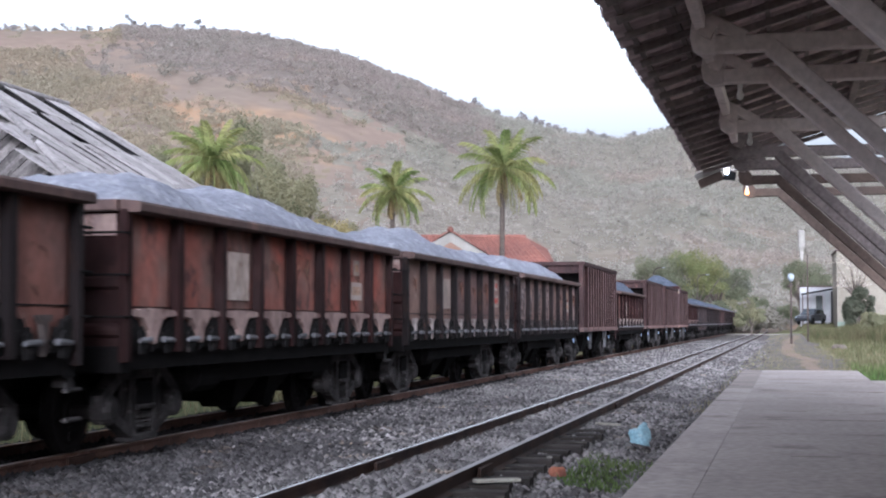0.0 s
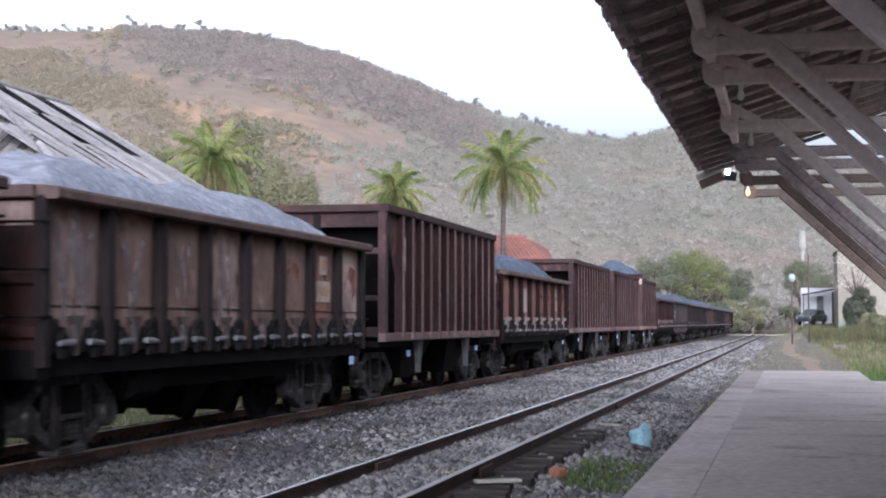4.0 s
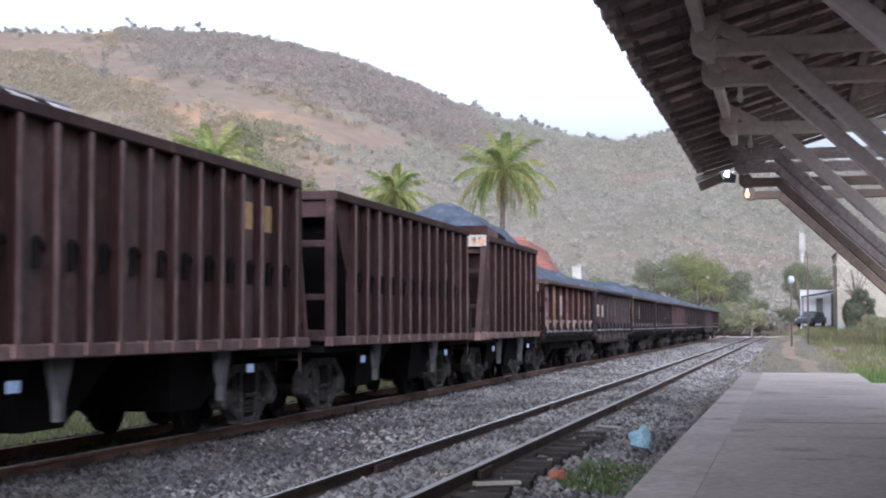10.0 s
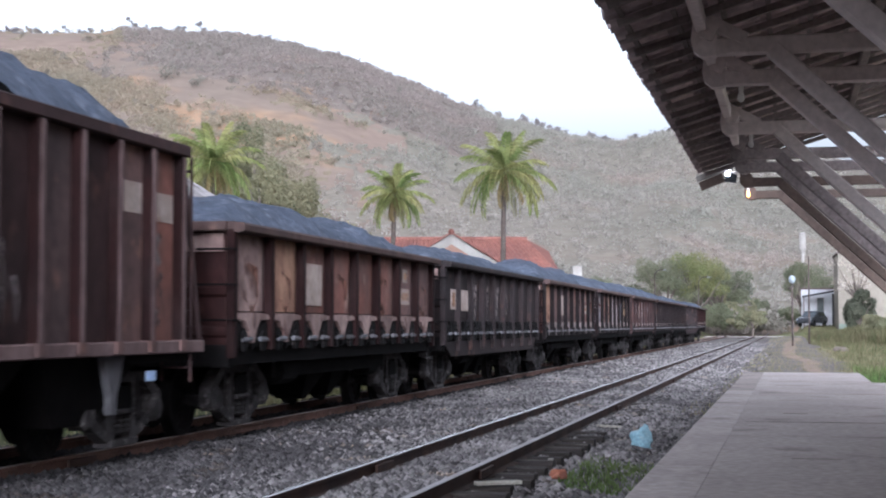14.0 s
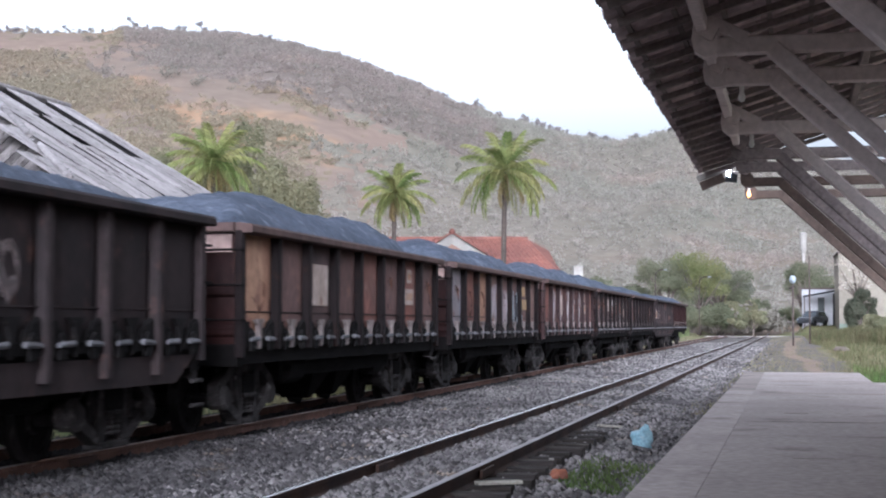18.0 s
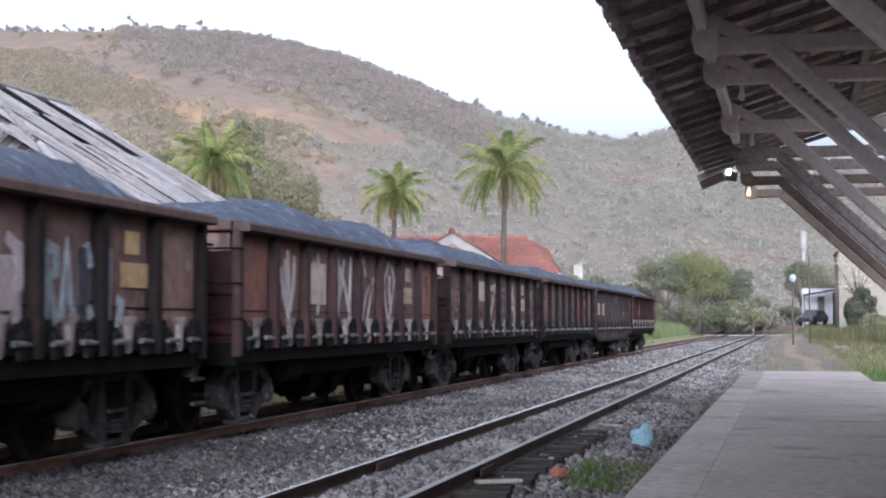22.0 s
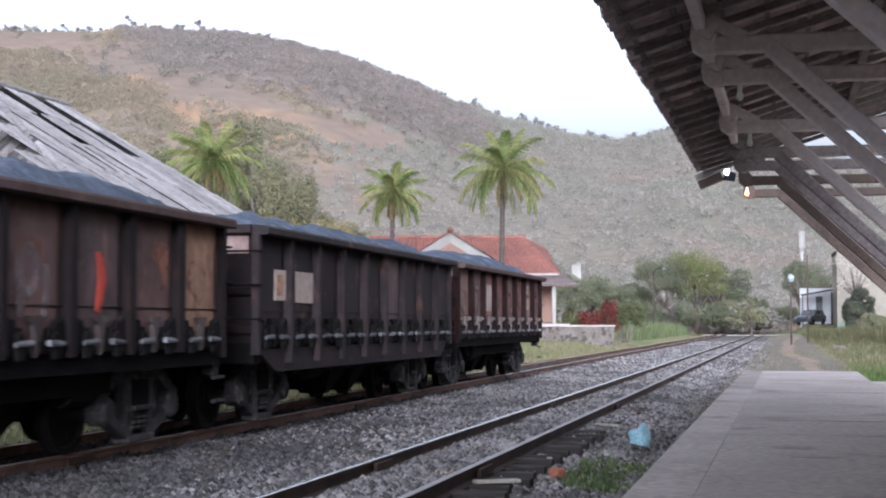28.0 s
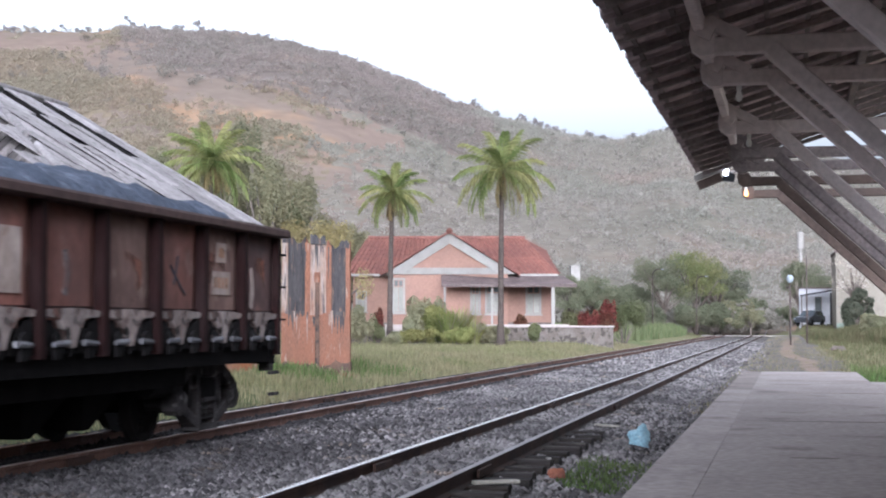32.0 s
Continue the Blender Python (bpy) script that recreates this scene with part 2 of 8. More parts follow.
M_DRYGRASS = leafy("dry_grass", (0.235, 0.195, 0.125), (0.175, 0.162, 0.092), 0.3)

GROUND_Z = -0.28


def land(x, y):
    """The lie of the land: a shallow track bed, banks on both sides, a slow rise far out."""
    z = -0.30
    if x > -2.2 and y > 28:
        z += 0.36 * min(1, (x + 2.2) / 1.6) * min(1, (y - 28) / 9)
        if x > 3.8:
            z += min(1.0, (x - 3.8) * 0.2) * min(1, (y - 30) / 60)
        if x > 0.8 and y > 150:
            z += max(0, 0.95 - max(0, min(1.0, (x - 3.8) * 0.2))) * min(1, max(0, y - 179) / 4) * min(1, x - 0.8)
    if -2.2 < x < 6 and 160 < y < 179:    # the crossing road
        z = min(z, -0.08)
    if x < -9.6:
        z += 0.42 * min(1, (-9.6 - x) / 2.5)
    z += 0.05 * noise.noise((x * 0.35, y * 0.35, 3)) + 0.12 * noise.noise((x * 0.05, y * 0.05, 8)) * min(1, abs(x + 5) / 9)
    r = math.hypot(x, y)
    return z + 0.00008 * min(200, max(0, r - 175)) ** 2 * (1 if abs(x + 5) > 6 or y > 190 else 0.8)


def ground_sheet():
    xs = np.concatenate([np.linspace(-3000, -120, 16), np.linspace(-100, -24, 24), np.linspace(-22, 12, 86), np.linspace(14, 60, 16), np.linspace(80, 3000, 14)])
    ys = np.concatenate([np.linspace(-3000, -30, 10), np.linspace(-20, 100, 150), np.linspace(104, 300, 40), np.linspace(330, 3000, 20)])
    X, Y = np.meshgrid(xs, ys)
    Z = np.array([[land(x, y) for x in xs] for y in ys])
    n = len(xs)
    k = np.arange(len(xs) * (len(ys) - 1)).reshape(-1, n)[:, :-1].ravel()
    return arrays("ground", np.stack([X, Y, Z], -1).reshape(-1, 3), np.stack([k, k + 1, k + n + 1, k + n], -1), True)


tagged(part("ground", ground_sheet(), M_GROUND), "dry grassy ground beside the railway line", "ground", kind="structure")

# ---- ballast: one bed under both tracks, with loose stones ----
TRACK_NEAR, TRACK_FAR = -3.37, -7.55


def bed_z(x, y):
    z = -0.15 - 0.02 * math.cos((x + 5.4) * 1.6)
    if x > -2.45:
        z -= (x + 2.45) * 0.16
    if x < -9.0:
        z -= (-9.0 - x) * 0.25
    if -2.82 < x < -2.15 and y < 21:      # sleeper ends laid bare beside the near rail
        z -= 0.06 * min(1, (21 - y) / 3)
    if y > 24.6 and x > -1.9:             # dirt heaped against the narrow end of the platform
        z += (x + 1.9) * 0.24 * min(1, (y - 24.6) / 1.2)
    return z + 0.025 * noise.noise((x * 1.3, y * 1.3, 5))


def ballast_bed():
    xs, ys = np.linspace(-9.9, -0.58, 64), np.concatenate([np.linspace(-20, 6, 20), np.linspace(7, 60, 200), np.linspace(61, 176, 70)])
    X, Y = np.meshgrid(xs, ys)
    Z = np.array([[bed_z(x, y) for x in xs] for y in ys])
    n = len(xs)
    k = np.arange(n * (len(ys) - 1)).reshape(-1, n)[:, :-1].ravel()
    return arrays("ballast_bed", np.stack([X, Y, Z], -1).reshape(-1, 3), np.stack([k, k + 1, k + n + 1, k + n], -1), True)


tagged(part("ballast_bed", ballast_bed(), M_BED), "grey crushed stone ballast under the two tracks", "ballast", kind="structure")


def stones(count, y0, y1, size, seed, x0=-9.6, x1=-0.62, grimy=None):
    """Loose stones: squashed, jittered eight-sided lumps, strewn denser towards the viewer's end."""
    rng = np.random.default_rng(seed)
    base = np.array([(1, 0, 0), (-1, 0, 0), (0, 1, 0), (0, -1, 0), (0, 0, 1), (0, 0, -1)], float)
    tri = np.array([(0, 2, 4), (2, 1, 4), (1, 3, 4), (3, 0, 4), (2, 0, 5), (1, 2, 5), (3, 1, 5), (0, 3, 5)])
    x = rng.uniform(x0, x1, count)
    y = y0 + (y1 - y0) * rng.uniform(0, 1, count) ** 1.5
    keep = np.ones(count, bool)
    for c in (TRACK_NEAR, TRACK_FAR):
        for o in (-0.53, 0.53):
            keep &= abs(x - c - o) > 0.09
    right = (x > -2.3) & (rng.uniform(0, 1, count) < (x + 2.3) * 0.55)
    keep &= ~right
    keep &= ~((x > -1.25) & (y < 24.8))
    keep &= ~((x > -1.5) & (y > 24.6) & (rng.uniform(0, 1, count) < 0.85))
    keep &= ~((abs(x + 2.5) < 0.3) & (y < 20) & (rng.uniform(0, 1, count) < 0.45))
    if grimy is not None:     # shade and grime beside the train near the station, put in as darker stones
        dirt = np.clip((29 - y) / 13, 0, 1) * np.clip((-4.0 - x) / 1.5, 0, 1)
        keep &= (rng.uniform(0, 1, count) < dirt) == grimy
    x, y = x[keep], y[keep]
    s = size * rng.uniform(0.55, 1.35, len(x))
    z = np.array([max(bed_z(a, c), land(a, c) + 0.02) if a > -2 else bed_z(a, c) for a, c in zip(x, y)]) + s * 0.15
    v = base[None] * s[:, None, None] * rng.uniform(0.6, 1.15, (len(x), 6, 1)) + rng.normal(0, 0.16, (len(x), 6, 3)) * s[:, None, None]
    v[:, :, 2] *= 0.75
    a = rng.uniform(0, 6.28, len(x))
    c_, s_ = np.cos(a)[:, None], np.sin(a)[:, None]
    v = np.stack([v[:, :, 0] * c_ - v[:, :, 1] * s_, v[:, :, 0] * s_ + v[:, :, 1] * c_, v[:, :, 2]], -1)
    v += np.stack([x, y, z], -1)[:, None]
    f = tri[None] + (np.arange(len(x)) * 6)[:, None, None]
    return arrays("ballast_stones", v.reshape(-1, 3), f.reshape(-1, 3))


M_SHADESTONE = island(mat("shade_dark_ballast_stone", (0.088, 0.079, 0.079), 0.9, other=(0.052, 0.046, 0.046), stain=(0.12, 0.088, 0.064), stain_at=0.62, scale=0.5, fine=30, bump=0.5, amount=0.6), 0.6)
tagged(part("ballast_stones", stones(56000, 10.5, 48, 0.047, 4, -6.75, grimy=False), M_BALLAST), "loose grey crushed ballast stones between the rails", "stones", kind="stuff")
tagged(part("ballast_stones", stones(56000, 10.5, 48, 0.047, 4, -6.75, grimy=True), M_SHADESTONE), "brown-grey ballast stones beside the far track, darkened for shade and grime", "stones", kind="stuff")
tagged(part("ballast_stones", stones(18000, 42, 120, 0.075, 5, -6.75), M_BALLAST), "loose grey crushed ballast stones further along the line", "stones", kind="stuff")
tagged(part("ballast_stones", stones(24000, 12, 60, 0.055, 6, -9.6, -6.7), M_DARKSTONE), "ballast stones under the far track, darkened for ore dust and shade", "stones", kind="stuff")


# Dark strip under the train, its shade coloured in along with ore dust.
xs, ys = np.linspace(-8.7, -6.65, 16), np.linspace(4, 172, 320)
V = [(x, y, bed_z(x, y) + 0.006) for y in ys for x in xs]
k = np.arange(16 * 319).reshape(-1, 16)[:, :-1].ravel()
tagged(part("ore_spill", arrays("ore_spill", np.array(V), np.stack([k, k + 1, k + 17, k + 16], -1), True), M_DARKSTONE), "dark strip over the far track's ballast, for ore dust and shade", "ballast", kind="structure")
# ore-stained earth between the far track and the shed's near end
M_YARD = mat("weedy_earth", (0.125, 0.125, 0.066), 0.95, other=(0.088, 0.104, 0.045), stain=(0.19, 0.155, 0.12), stain_at=0.62, scale=0.9, fine=16, bump=0.9, amount=0.8, dist=0.05, spec=0.05)
xs, ys = np.linspace(-19, -9.3, 50), np.linspace(0, 29, 130)
V = [(x, y, max(land(x, y), bed_z(x, y) if x > -9.9 else -9) + 0.03) for y in ys for x in xs]
k = np.arange(50 * 129).reshape(-1, 50)[:, :-1].ravel()
tagged(part("dirt_yard", arrays("dirt_yard", np.array(V), np.stack([k, k + 1, k + 51, k + 50], -1), True), M_YARD), "weedy green-brown earth beside the far track", "dirt", kind="structure")
# ---- tracks ----
RAIL_PROFILE = [(-0.065, -0.15), (0.065, -0.15), (0.065, -0.138), (0.012, -0.118), (0.009, -0.045), (0.032, -0.035), (0.033, -0.006),
                (-0.033, -0.006), (-0.032, -0.035), (-0.009, -0.045), (-0.012, -0.118), (-0.065, -0.138)]
HEAD_PROFILE = [(-0.033, -0.006), (0.033, -0.006), (0.031, -0.002), (0.024, 0.0), (-0.024, 0.0), (-0.031, -0.002)]


def bend(y):
    """Past the level crossing the tracks climb a little."""
    d = max(0, y - 175)
    return -0.00004 * d * d, 0.00008 * d * d


def rail(prof, x):
    ys = [-20, 0, 10, 20, 40, 60, 80, 95, 110, 125, 140, 155, 170, 185, 200, 220, 240, 260, 280]
    return Shape().loft([[(x + bend(y)[0] + a, y, z + bend(y)[1]) for a, z in prof] for y in ys])


def track(centre, head, flank, label):
    top = tagged(empty("railway_track", pose(centre, 0, 0)), label, "railway track", "railway tracks", "structure")
    for o, h in ((-0.533, head[0]), (0.533, head[1])):
        r = part("rail", rail(RAIL_PROFILE, o), flank, top)
        part("rail_head", rail(HEAD_PROFILE, o), h, r, "worn running surface")
    me = shared("sleeper", lambda: Shape().bar((-1.0, 0, 0), (1.0, 0, 0), 0.22, 0.16, ch=0.02).mesh("sleeper"))
    rng = random.Random(int(-centre * 10))
    for i in range(150):
        y = 9.0 + i * 0.62
        part("sleeper", me, M_SLEEPER, top, at=pose(rng.uniform(-0.05, 0.05), y + rng.uniform(-0.05, 0.05), -0.205 + rng.uniform(-0.01, 0.012), 0, 0, rng.uniform(-1.5, 1.5)))
    joint = shared("fishplate", lambda: Shape().bar((0.055, -0.3, -0.078), (0.055, 0.3, -0.078), 0.028, 0.085, ch=0.008).mesh("fishplate"))
    for y in (13.5, 25.5, 37.5, 49.5):
        part("fishplate", joint, M_RAIL, top, at=pose(0.533, y + rng.uniform(-1, 1), 0))
        part("fishplate", joint, M_RAIL, top, at=pose(-0.533, y + rng.uniform(-1, 1), 0))
    return top


# The near track's right head is dulled in colour for its weaker sky reflection.
track(TRACK_NEAR, (M_RAILTOP, M_RAILSEMI), M_RAIL, "metre gauge track with polished steel rails on timber sleepers")
track(TRACK_FAR, (M_RAILDULL, M_RAILDULL), M_RAILRUST, "metre gauge track with rusty brown rails in stone ballast")

# ---- platform ----
PLAT_Z, EDGE_X, PLAT_END, KERB_END = 0.20, -1.04, 36.2, 36.1
plat = tagged(empty("platform", pose(0, 0, 0)), "low worn concrete station platform with a pale kerb along the track", "platform", kind="structure")
part("platform_deck", Shape().box(-0.604, 1.5, -14, PLAT_END - 0.25, -0.5, PLAT_Z - 0.002), M_PLAT, plat)
part("platform_deck", Shape().box(1.5, 4.6, -14, 30.0, -0.5, PLAT_Z - 0.002), M_PLAT, plat)
y = -14.0
rng = random.Random(3)
while y < KERB_END - 0.1:
    l = min(rng.choice((2.4, 2.9, 3.4)), KERB_END - y)
    part("kerb_slab", Shape().bar((EDGE_X + 0.215, y + 0.006, -0.15), (EDGE_X + 0.215, y + l - 0.006, -0.15), 0.44, 0.70 + rng.uniform(-0.003, 0.003) - (0.02 if y > 24 else 0.0), ch=0.004), M_PLATEDGE if y > 24 else M_PLAT, plat)
    y += l
part("end_kerb", Shape().bar((-0.60, PLAT_END - 0.125, -0.15), (1.5, PLAT_END - 0.125, -0.15), 0.25, 0.69, ch=0.015), M_PLATEDGE, plat)
for y, x0, x1, w in ((17.7, -0.5, 1.5, 0.05), (24.9, -0.5, 1.5, 0.10), (30.1, -0.4, 1.5, 0.06), (12.9, 0.0, 0.4, 0.05), (19.4, -0.1, 0.2, 0.04)):
    part("patch_strip", Shape().box(x0, x1, y, y + w, PLAT_Z - 0.01, PLAT_Z + 0.003), M_PLATEDGE, plat, "pale mortar strip across the deck")

# ---- station canopy on cantilever timber frames ----
BEAM_Z, TIP_X, POST_X = 3.70, -0.72, 1.88
FRAMES = (-6.0, -2.2, 1.6, 5.4, 9.6, 13.75, 15.55, 19.55, 22.6, 24.5, 27.05, 29.75)
canopy = tagged(empty("station_canopy", pose(0, 0, 0)), "station canopy of clay tiles on grey painted timber brackets", "canopy", kind="structure")
for y in FRAMES:
    # darker timber past 22 m puts the canopy's light falloff in the colour
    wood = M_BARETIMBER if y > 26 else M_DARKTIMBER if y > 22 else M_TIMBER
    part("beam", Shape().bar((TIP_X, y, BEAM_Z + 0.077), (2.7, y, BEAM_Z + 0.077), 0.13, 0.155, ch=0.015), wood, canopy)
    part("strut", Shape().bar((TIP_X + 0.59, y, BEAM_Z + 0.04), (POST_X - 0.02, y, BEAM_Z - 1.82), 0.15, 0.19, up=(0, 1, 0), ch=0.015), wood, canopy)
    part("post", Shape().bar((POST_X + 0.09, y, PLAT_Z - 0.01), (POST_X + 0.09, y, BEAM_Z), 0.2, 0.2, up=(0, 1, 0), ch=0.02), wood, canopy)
    # carved beam end: a rounded nose with a bracket under the purlin
    part("beam_nose", Shape().slab([(TIP_X - 0.02, BEAM_Z - 0.02), (TIP_X + 0.10, BEAM_Z - 0.01), (TIP_X + 0.11, BEAM_Z + 0.17), (TIP_X - 0.02, BEAM_Z + 0.33), (TIP_X - 0.10, BEAM_Z + 0.31), (TIP_X - 0.12, BEAM_Z + 0.14), (TIP_X - 0.10, BEAM_Z + 0.04)], "y", y - 0.085, y + 0.085), wood, canopy)
    if y < 27:
        part("knee", Shape().bar((TIP_X - 0.06, y - 0.02, BEAM_Z + 0.36), (TIP_X + 0.36, y - 0.02, BEAM_Z + 0.13), 0.12, 0.10, up=(0, 1, 0), ch=0.012), wood, canopy)
        part("corbel", Shape().bar((TIP_X + 0.04, y - 0.16, BEAM_Z + 0.20), (TIP_X + 0.04, y + 0.16, BEAM_Z + 0.20), 0.13, 0.15, up=(0.5, 0, 1), ch=0.015), wood, canopy)
ROOF_END, SLOPE = 26.6, 0.30
part("eave_purlin", Shape().bar((TIP_X - 0.03, -14, BEAM_Z + 0.27), (TIP_X - 0.03, 26.9, BEAM_Z + 0.27), 0.10, 0.14), M_TIMBER, canopy)
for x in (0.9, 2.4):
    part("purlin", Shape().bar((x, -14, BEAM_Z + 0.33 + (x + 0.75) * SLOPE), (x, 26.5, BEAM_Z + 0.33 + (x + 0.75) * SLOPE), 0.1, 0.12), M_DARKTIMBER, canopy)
roof_z = lambda x: BEAM_Z + 0.40 + (x - TIP_X) * SLOPE
EAVE_X = -1.47
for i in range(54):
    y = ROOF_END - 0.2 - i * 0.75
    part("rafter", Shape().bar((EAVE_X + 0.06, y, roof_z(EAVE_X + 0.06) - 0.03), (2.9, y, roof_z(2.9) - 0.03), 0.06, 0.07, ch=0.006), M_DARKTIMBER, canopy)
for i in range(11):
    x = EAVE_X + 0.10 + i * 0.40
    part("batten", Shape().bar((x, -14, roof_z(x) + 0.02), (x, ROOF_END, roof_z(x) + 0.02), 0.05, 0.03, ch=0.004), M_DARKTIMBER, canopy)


def tile_mesh():
    """A barrel tile, 0.46 m long and 0.22 m wide, hollow below."""
    rings = []
    for k, (x, w, dz) in enumerate(((0.0, 0.115, 0.0), (0.46, 0.095, 0.0))):
        out = [(x, w * math.cos(math.pi * j / 6), 0.075 * math.sin(math.pi * j / 6) + dz) for j in range(7)]
        inn = [(x, (w - 0.014) * math.cos(math.pi * j / 6), 0.061 * math.sin(math.pi * j / 6) + dz) for j in range(6, -1, -1)]
        rings.append(out + inn)
    return Shape().loft(rings).mesh("roof_tile", True)


TILE = tile_mesh()
rng = random.Random(9)
EAVE_TURN = -math.degrees(math.atan(SLOPE))
eave_tiles = 0
gather = Shape()
tri_v = [tuple(v.co) for v in TILE.vertices]
tri_f = [tuple(p.vertices) for p in TILE.polygons]
for j in range(174):
    y = ROOF_END - 0.1 - j * 0.232
    for i in range(11):
        x = EAVE_X - 0.05 + i * 0.40
        m = pose(x + rng.uniform(-0.025, 0.025), y + rng.uniform(-0.012, 0.012), roof_z(x) + 0.045 + rng.uniform(0, 0.012), 0, EAVE_TURN, rng.uniform(-1.5, 1.5))
        m2 = pose(x + rng.uniform(-0.02, 0.02), y - 0.116, roof_z(x) + 0.10, 180, EAVE_TURN, rng.uniform(-1.5, 1.5))
        if i < 2 and 0 <= j < 75:
            part("roof_tile", TILE, M_TILE, canopy, at=m)
            part("roof_tile", TILE, M_TILE, canopy, at=m2)
        else:
            for q in (m, m2):
                gather.add([q @ Vector(v) for v in tri_v], tri_f)
me = bpy.data.meshes.new("tile_rows")
me.from_pydata(gather.v, [], gather.f)
me.shade_smooth()
tagged(part("tile_rows", me, M_TILE, canopy), kind="stuff")
# an unseen wall on the platform's far side, sized to keep sky light off the wagons
station = tagged(empty("light_blocking_wall", pose(0, 0, 0)), "unseen plastered wall behind the platform, added to block sky light", "wall", kind="structure")
part("wall", Shape().box(3.4, 3.8, 10.0, 16.5, -0.4, 7.6), M_WALL, station)
part("wall", Shape().box(3.4, 3.8, -14, 9.998, -0.4, 9.8), M_WALL, station)

# ---- the ore train ----
def paint(name, base, other, stain, stain_at=0.55, rough=0.75, scale=1.1):
    return mat(name, base, rough, 0.1, other, stain, scale=scale * 1.5, fine=6, bump=0.2, amount=0.55, stain_at=stain_at, per=0.35, stretch=(1, 0.8, 0.7), spec=0.06,
               streak=((0.045, 0.032, 0.031), 1.1, 0.48, 0.76, 0.4))


P_RED = paint("red_oxide_paint", (0.2665, 0.078, 0.0559), (0.1625, 0.0975, 0.0832), (0.0806, 0.0416, 0.039))
P_BROWN = paint("brown_oxide_paint", (0.1534, 0.091, 0.0819), (0.1014, 0.065, 0.0611), (0.2145, 0.1196, 0.0936), 0.60)
P_DARKBROWN = paint("dark_brown_paint", (0.1222, 0.0806, 0.0767), (0.078, 0.0559, 0.0546), (0.182, 0.1066, 0.0884), 0.60)
P_BLACK = paint("sooty_black_paint", (0.025, 0.0205, 0.0212), (0.035, 0.0255, 0.0255), (0.095, 0.052, 0.043), 0.61)
P_PALE = paint("chalky_faded_paint", (0.338, 0.2405, 0.2145), (0.195, 0.13, 0.117), (0.117, 0.0702, 0.0611), 0.55, scale=1.4)
P_ORANGE = paint("faded_red_paint", (0.215, 0.096, 0.076), (0.145, 0.082, 0.071), (0.262, 0.165, 0.138), 0.61)
P_PURPLE = paint("purplish_brown_paint", (0.052, 0.0300, 0.0290), (0.033, 0.0208, 0.0208), (0.092, 0.048, 0.040), 0.59)
P_HRIB = paint("dusty_hopper_rib", (0.05412, 0.03444, 0.03239), (0.03772, 0.02378, 0.02296), (0.0861, 0.05412, 0.04674), 0.58)
P_HFLANGE = paint("dusty_lit_edge", (0.145, 0.098, 0.093), (0.095, 0.063, 0.060), (0.165, 0.118, 0.112), 0.60)
P_RIB = mat("shade_dark_steel", (0.0135, 0.0088, 0.0088), 0.7, 0.2, other=(0.01008, 0.0069, 0.0072), stain=(0.02592, 0.01296, 0.01008), scale=2, fine=12, bump=0.2, per=0.4)
# Near-black: the shade under the wagons is part of this colour.
P_UNDER = mat("near_black_finish", (0.0085, 0.0072, 0.0072), 0.9, 0.0, other=(0.0055, 0.005, 0.005), stain=(0.02, 0.016, 0.015), stain_at=0.66, scale=3, fine=10, per=0.3, spec=0.04)
P_BRACKET = mat("dark_hinge_casting", (0.012, 0.0105, 0.0105), 0.85, 0.0, other=(0.008, 0.007, 0.007), stain=(0.036, 0.028, 0.026), stain_at=0.6, scale=5, fine=8, per=0.5, spec=0.06)
P_ENDRED = paint("shade_dark_maroon", (0.030, 0.0125, 0.0118), (0.020, 0.0100, 0.0098), (0.045, 0.020, 0.017), 0.60)
P_RIM = paint("rim_brown_paint", (0.095, 0.061, 0.055), (0.068, 0.045, 0.041), (0.125, 0.076, 0.064), 0.60)
P_LATCH = paint("chalky_latch_steel", (0.10, 0.080, 0.074), (0.055, 0.043, 0.040), (0.05, 0.038, 0.036), 0.56, scale=2.0)
P_LIME = worn(paint("lime_wash", (0.30, 0.25, 0.23), (0.21, 0.16, 0.142), (0.09, 0.06, 0.052), 0.58, scale=1.8), 0.36, 0.52, 5.0)
P_LATCHWHITE = paint("white_daubed_latch", (0.29, 0.245, 0.23), (0.20, 0.16, 0.148), (0.07, 0.048, 0.044), 0.58, scale=2.0)
P_PIN = mat("bare_steel_pin", (0.15, 0.145, 0.155), 0.6, 0.2, other=(0.075, 0.07, 0.072), scale=6, fine=10, per=0.6)
P_BOGIE = mat("dusty_cast_steel", (0.048, 0.042, 0.041), 0.85, 0.0, other=(0.018, 0.016, 0.016), stain=(0.105, 0.093, 0.09), stain_at=0.58, scale=4, fine=10, per=0.4, spec=0.05)
P_SPRING = mat("spring_steel", (0.035, 0.031, 0.030), 0.85, 0.0, other=(0.018, 0.016, 0.016), scale=4, fine=10, spec=0.04)
P_BLUE = paint("blue_grey_daub", (0.225, 0.212, 0.235), (0.255, 0.215, 0.218), (0.17, 0.105, 0.088), 0.60)
P_LILAC = worn(mat("lilac_spray_paint", (0.33, 0.285, 0.305), 0.85, other=(0.26, 0.20, 0.205), stain=(0.22, 0.12, 0.105), stain_at=0.62, scale=2.2, fine=8), 0.22, 0.42, 3.0)
P_ICE = worn(mat("ice_blue_spray_paint", (0.25, 0.275, 0.30), 0.85, other=(0.19, 0.20, 0.215), scale=2.5, fine=10), 0.22, 0.45)
P_NIGHT = worn(mat("dark_blue_spray_paint", (0.035, 0.036, 0.046), 0.85, other=(0.05, 0.045, 0.05), scale=2.5, fine=10), 0.22, 0.45)
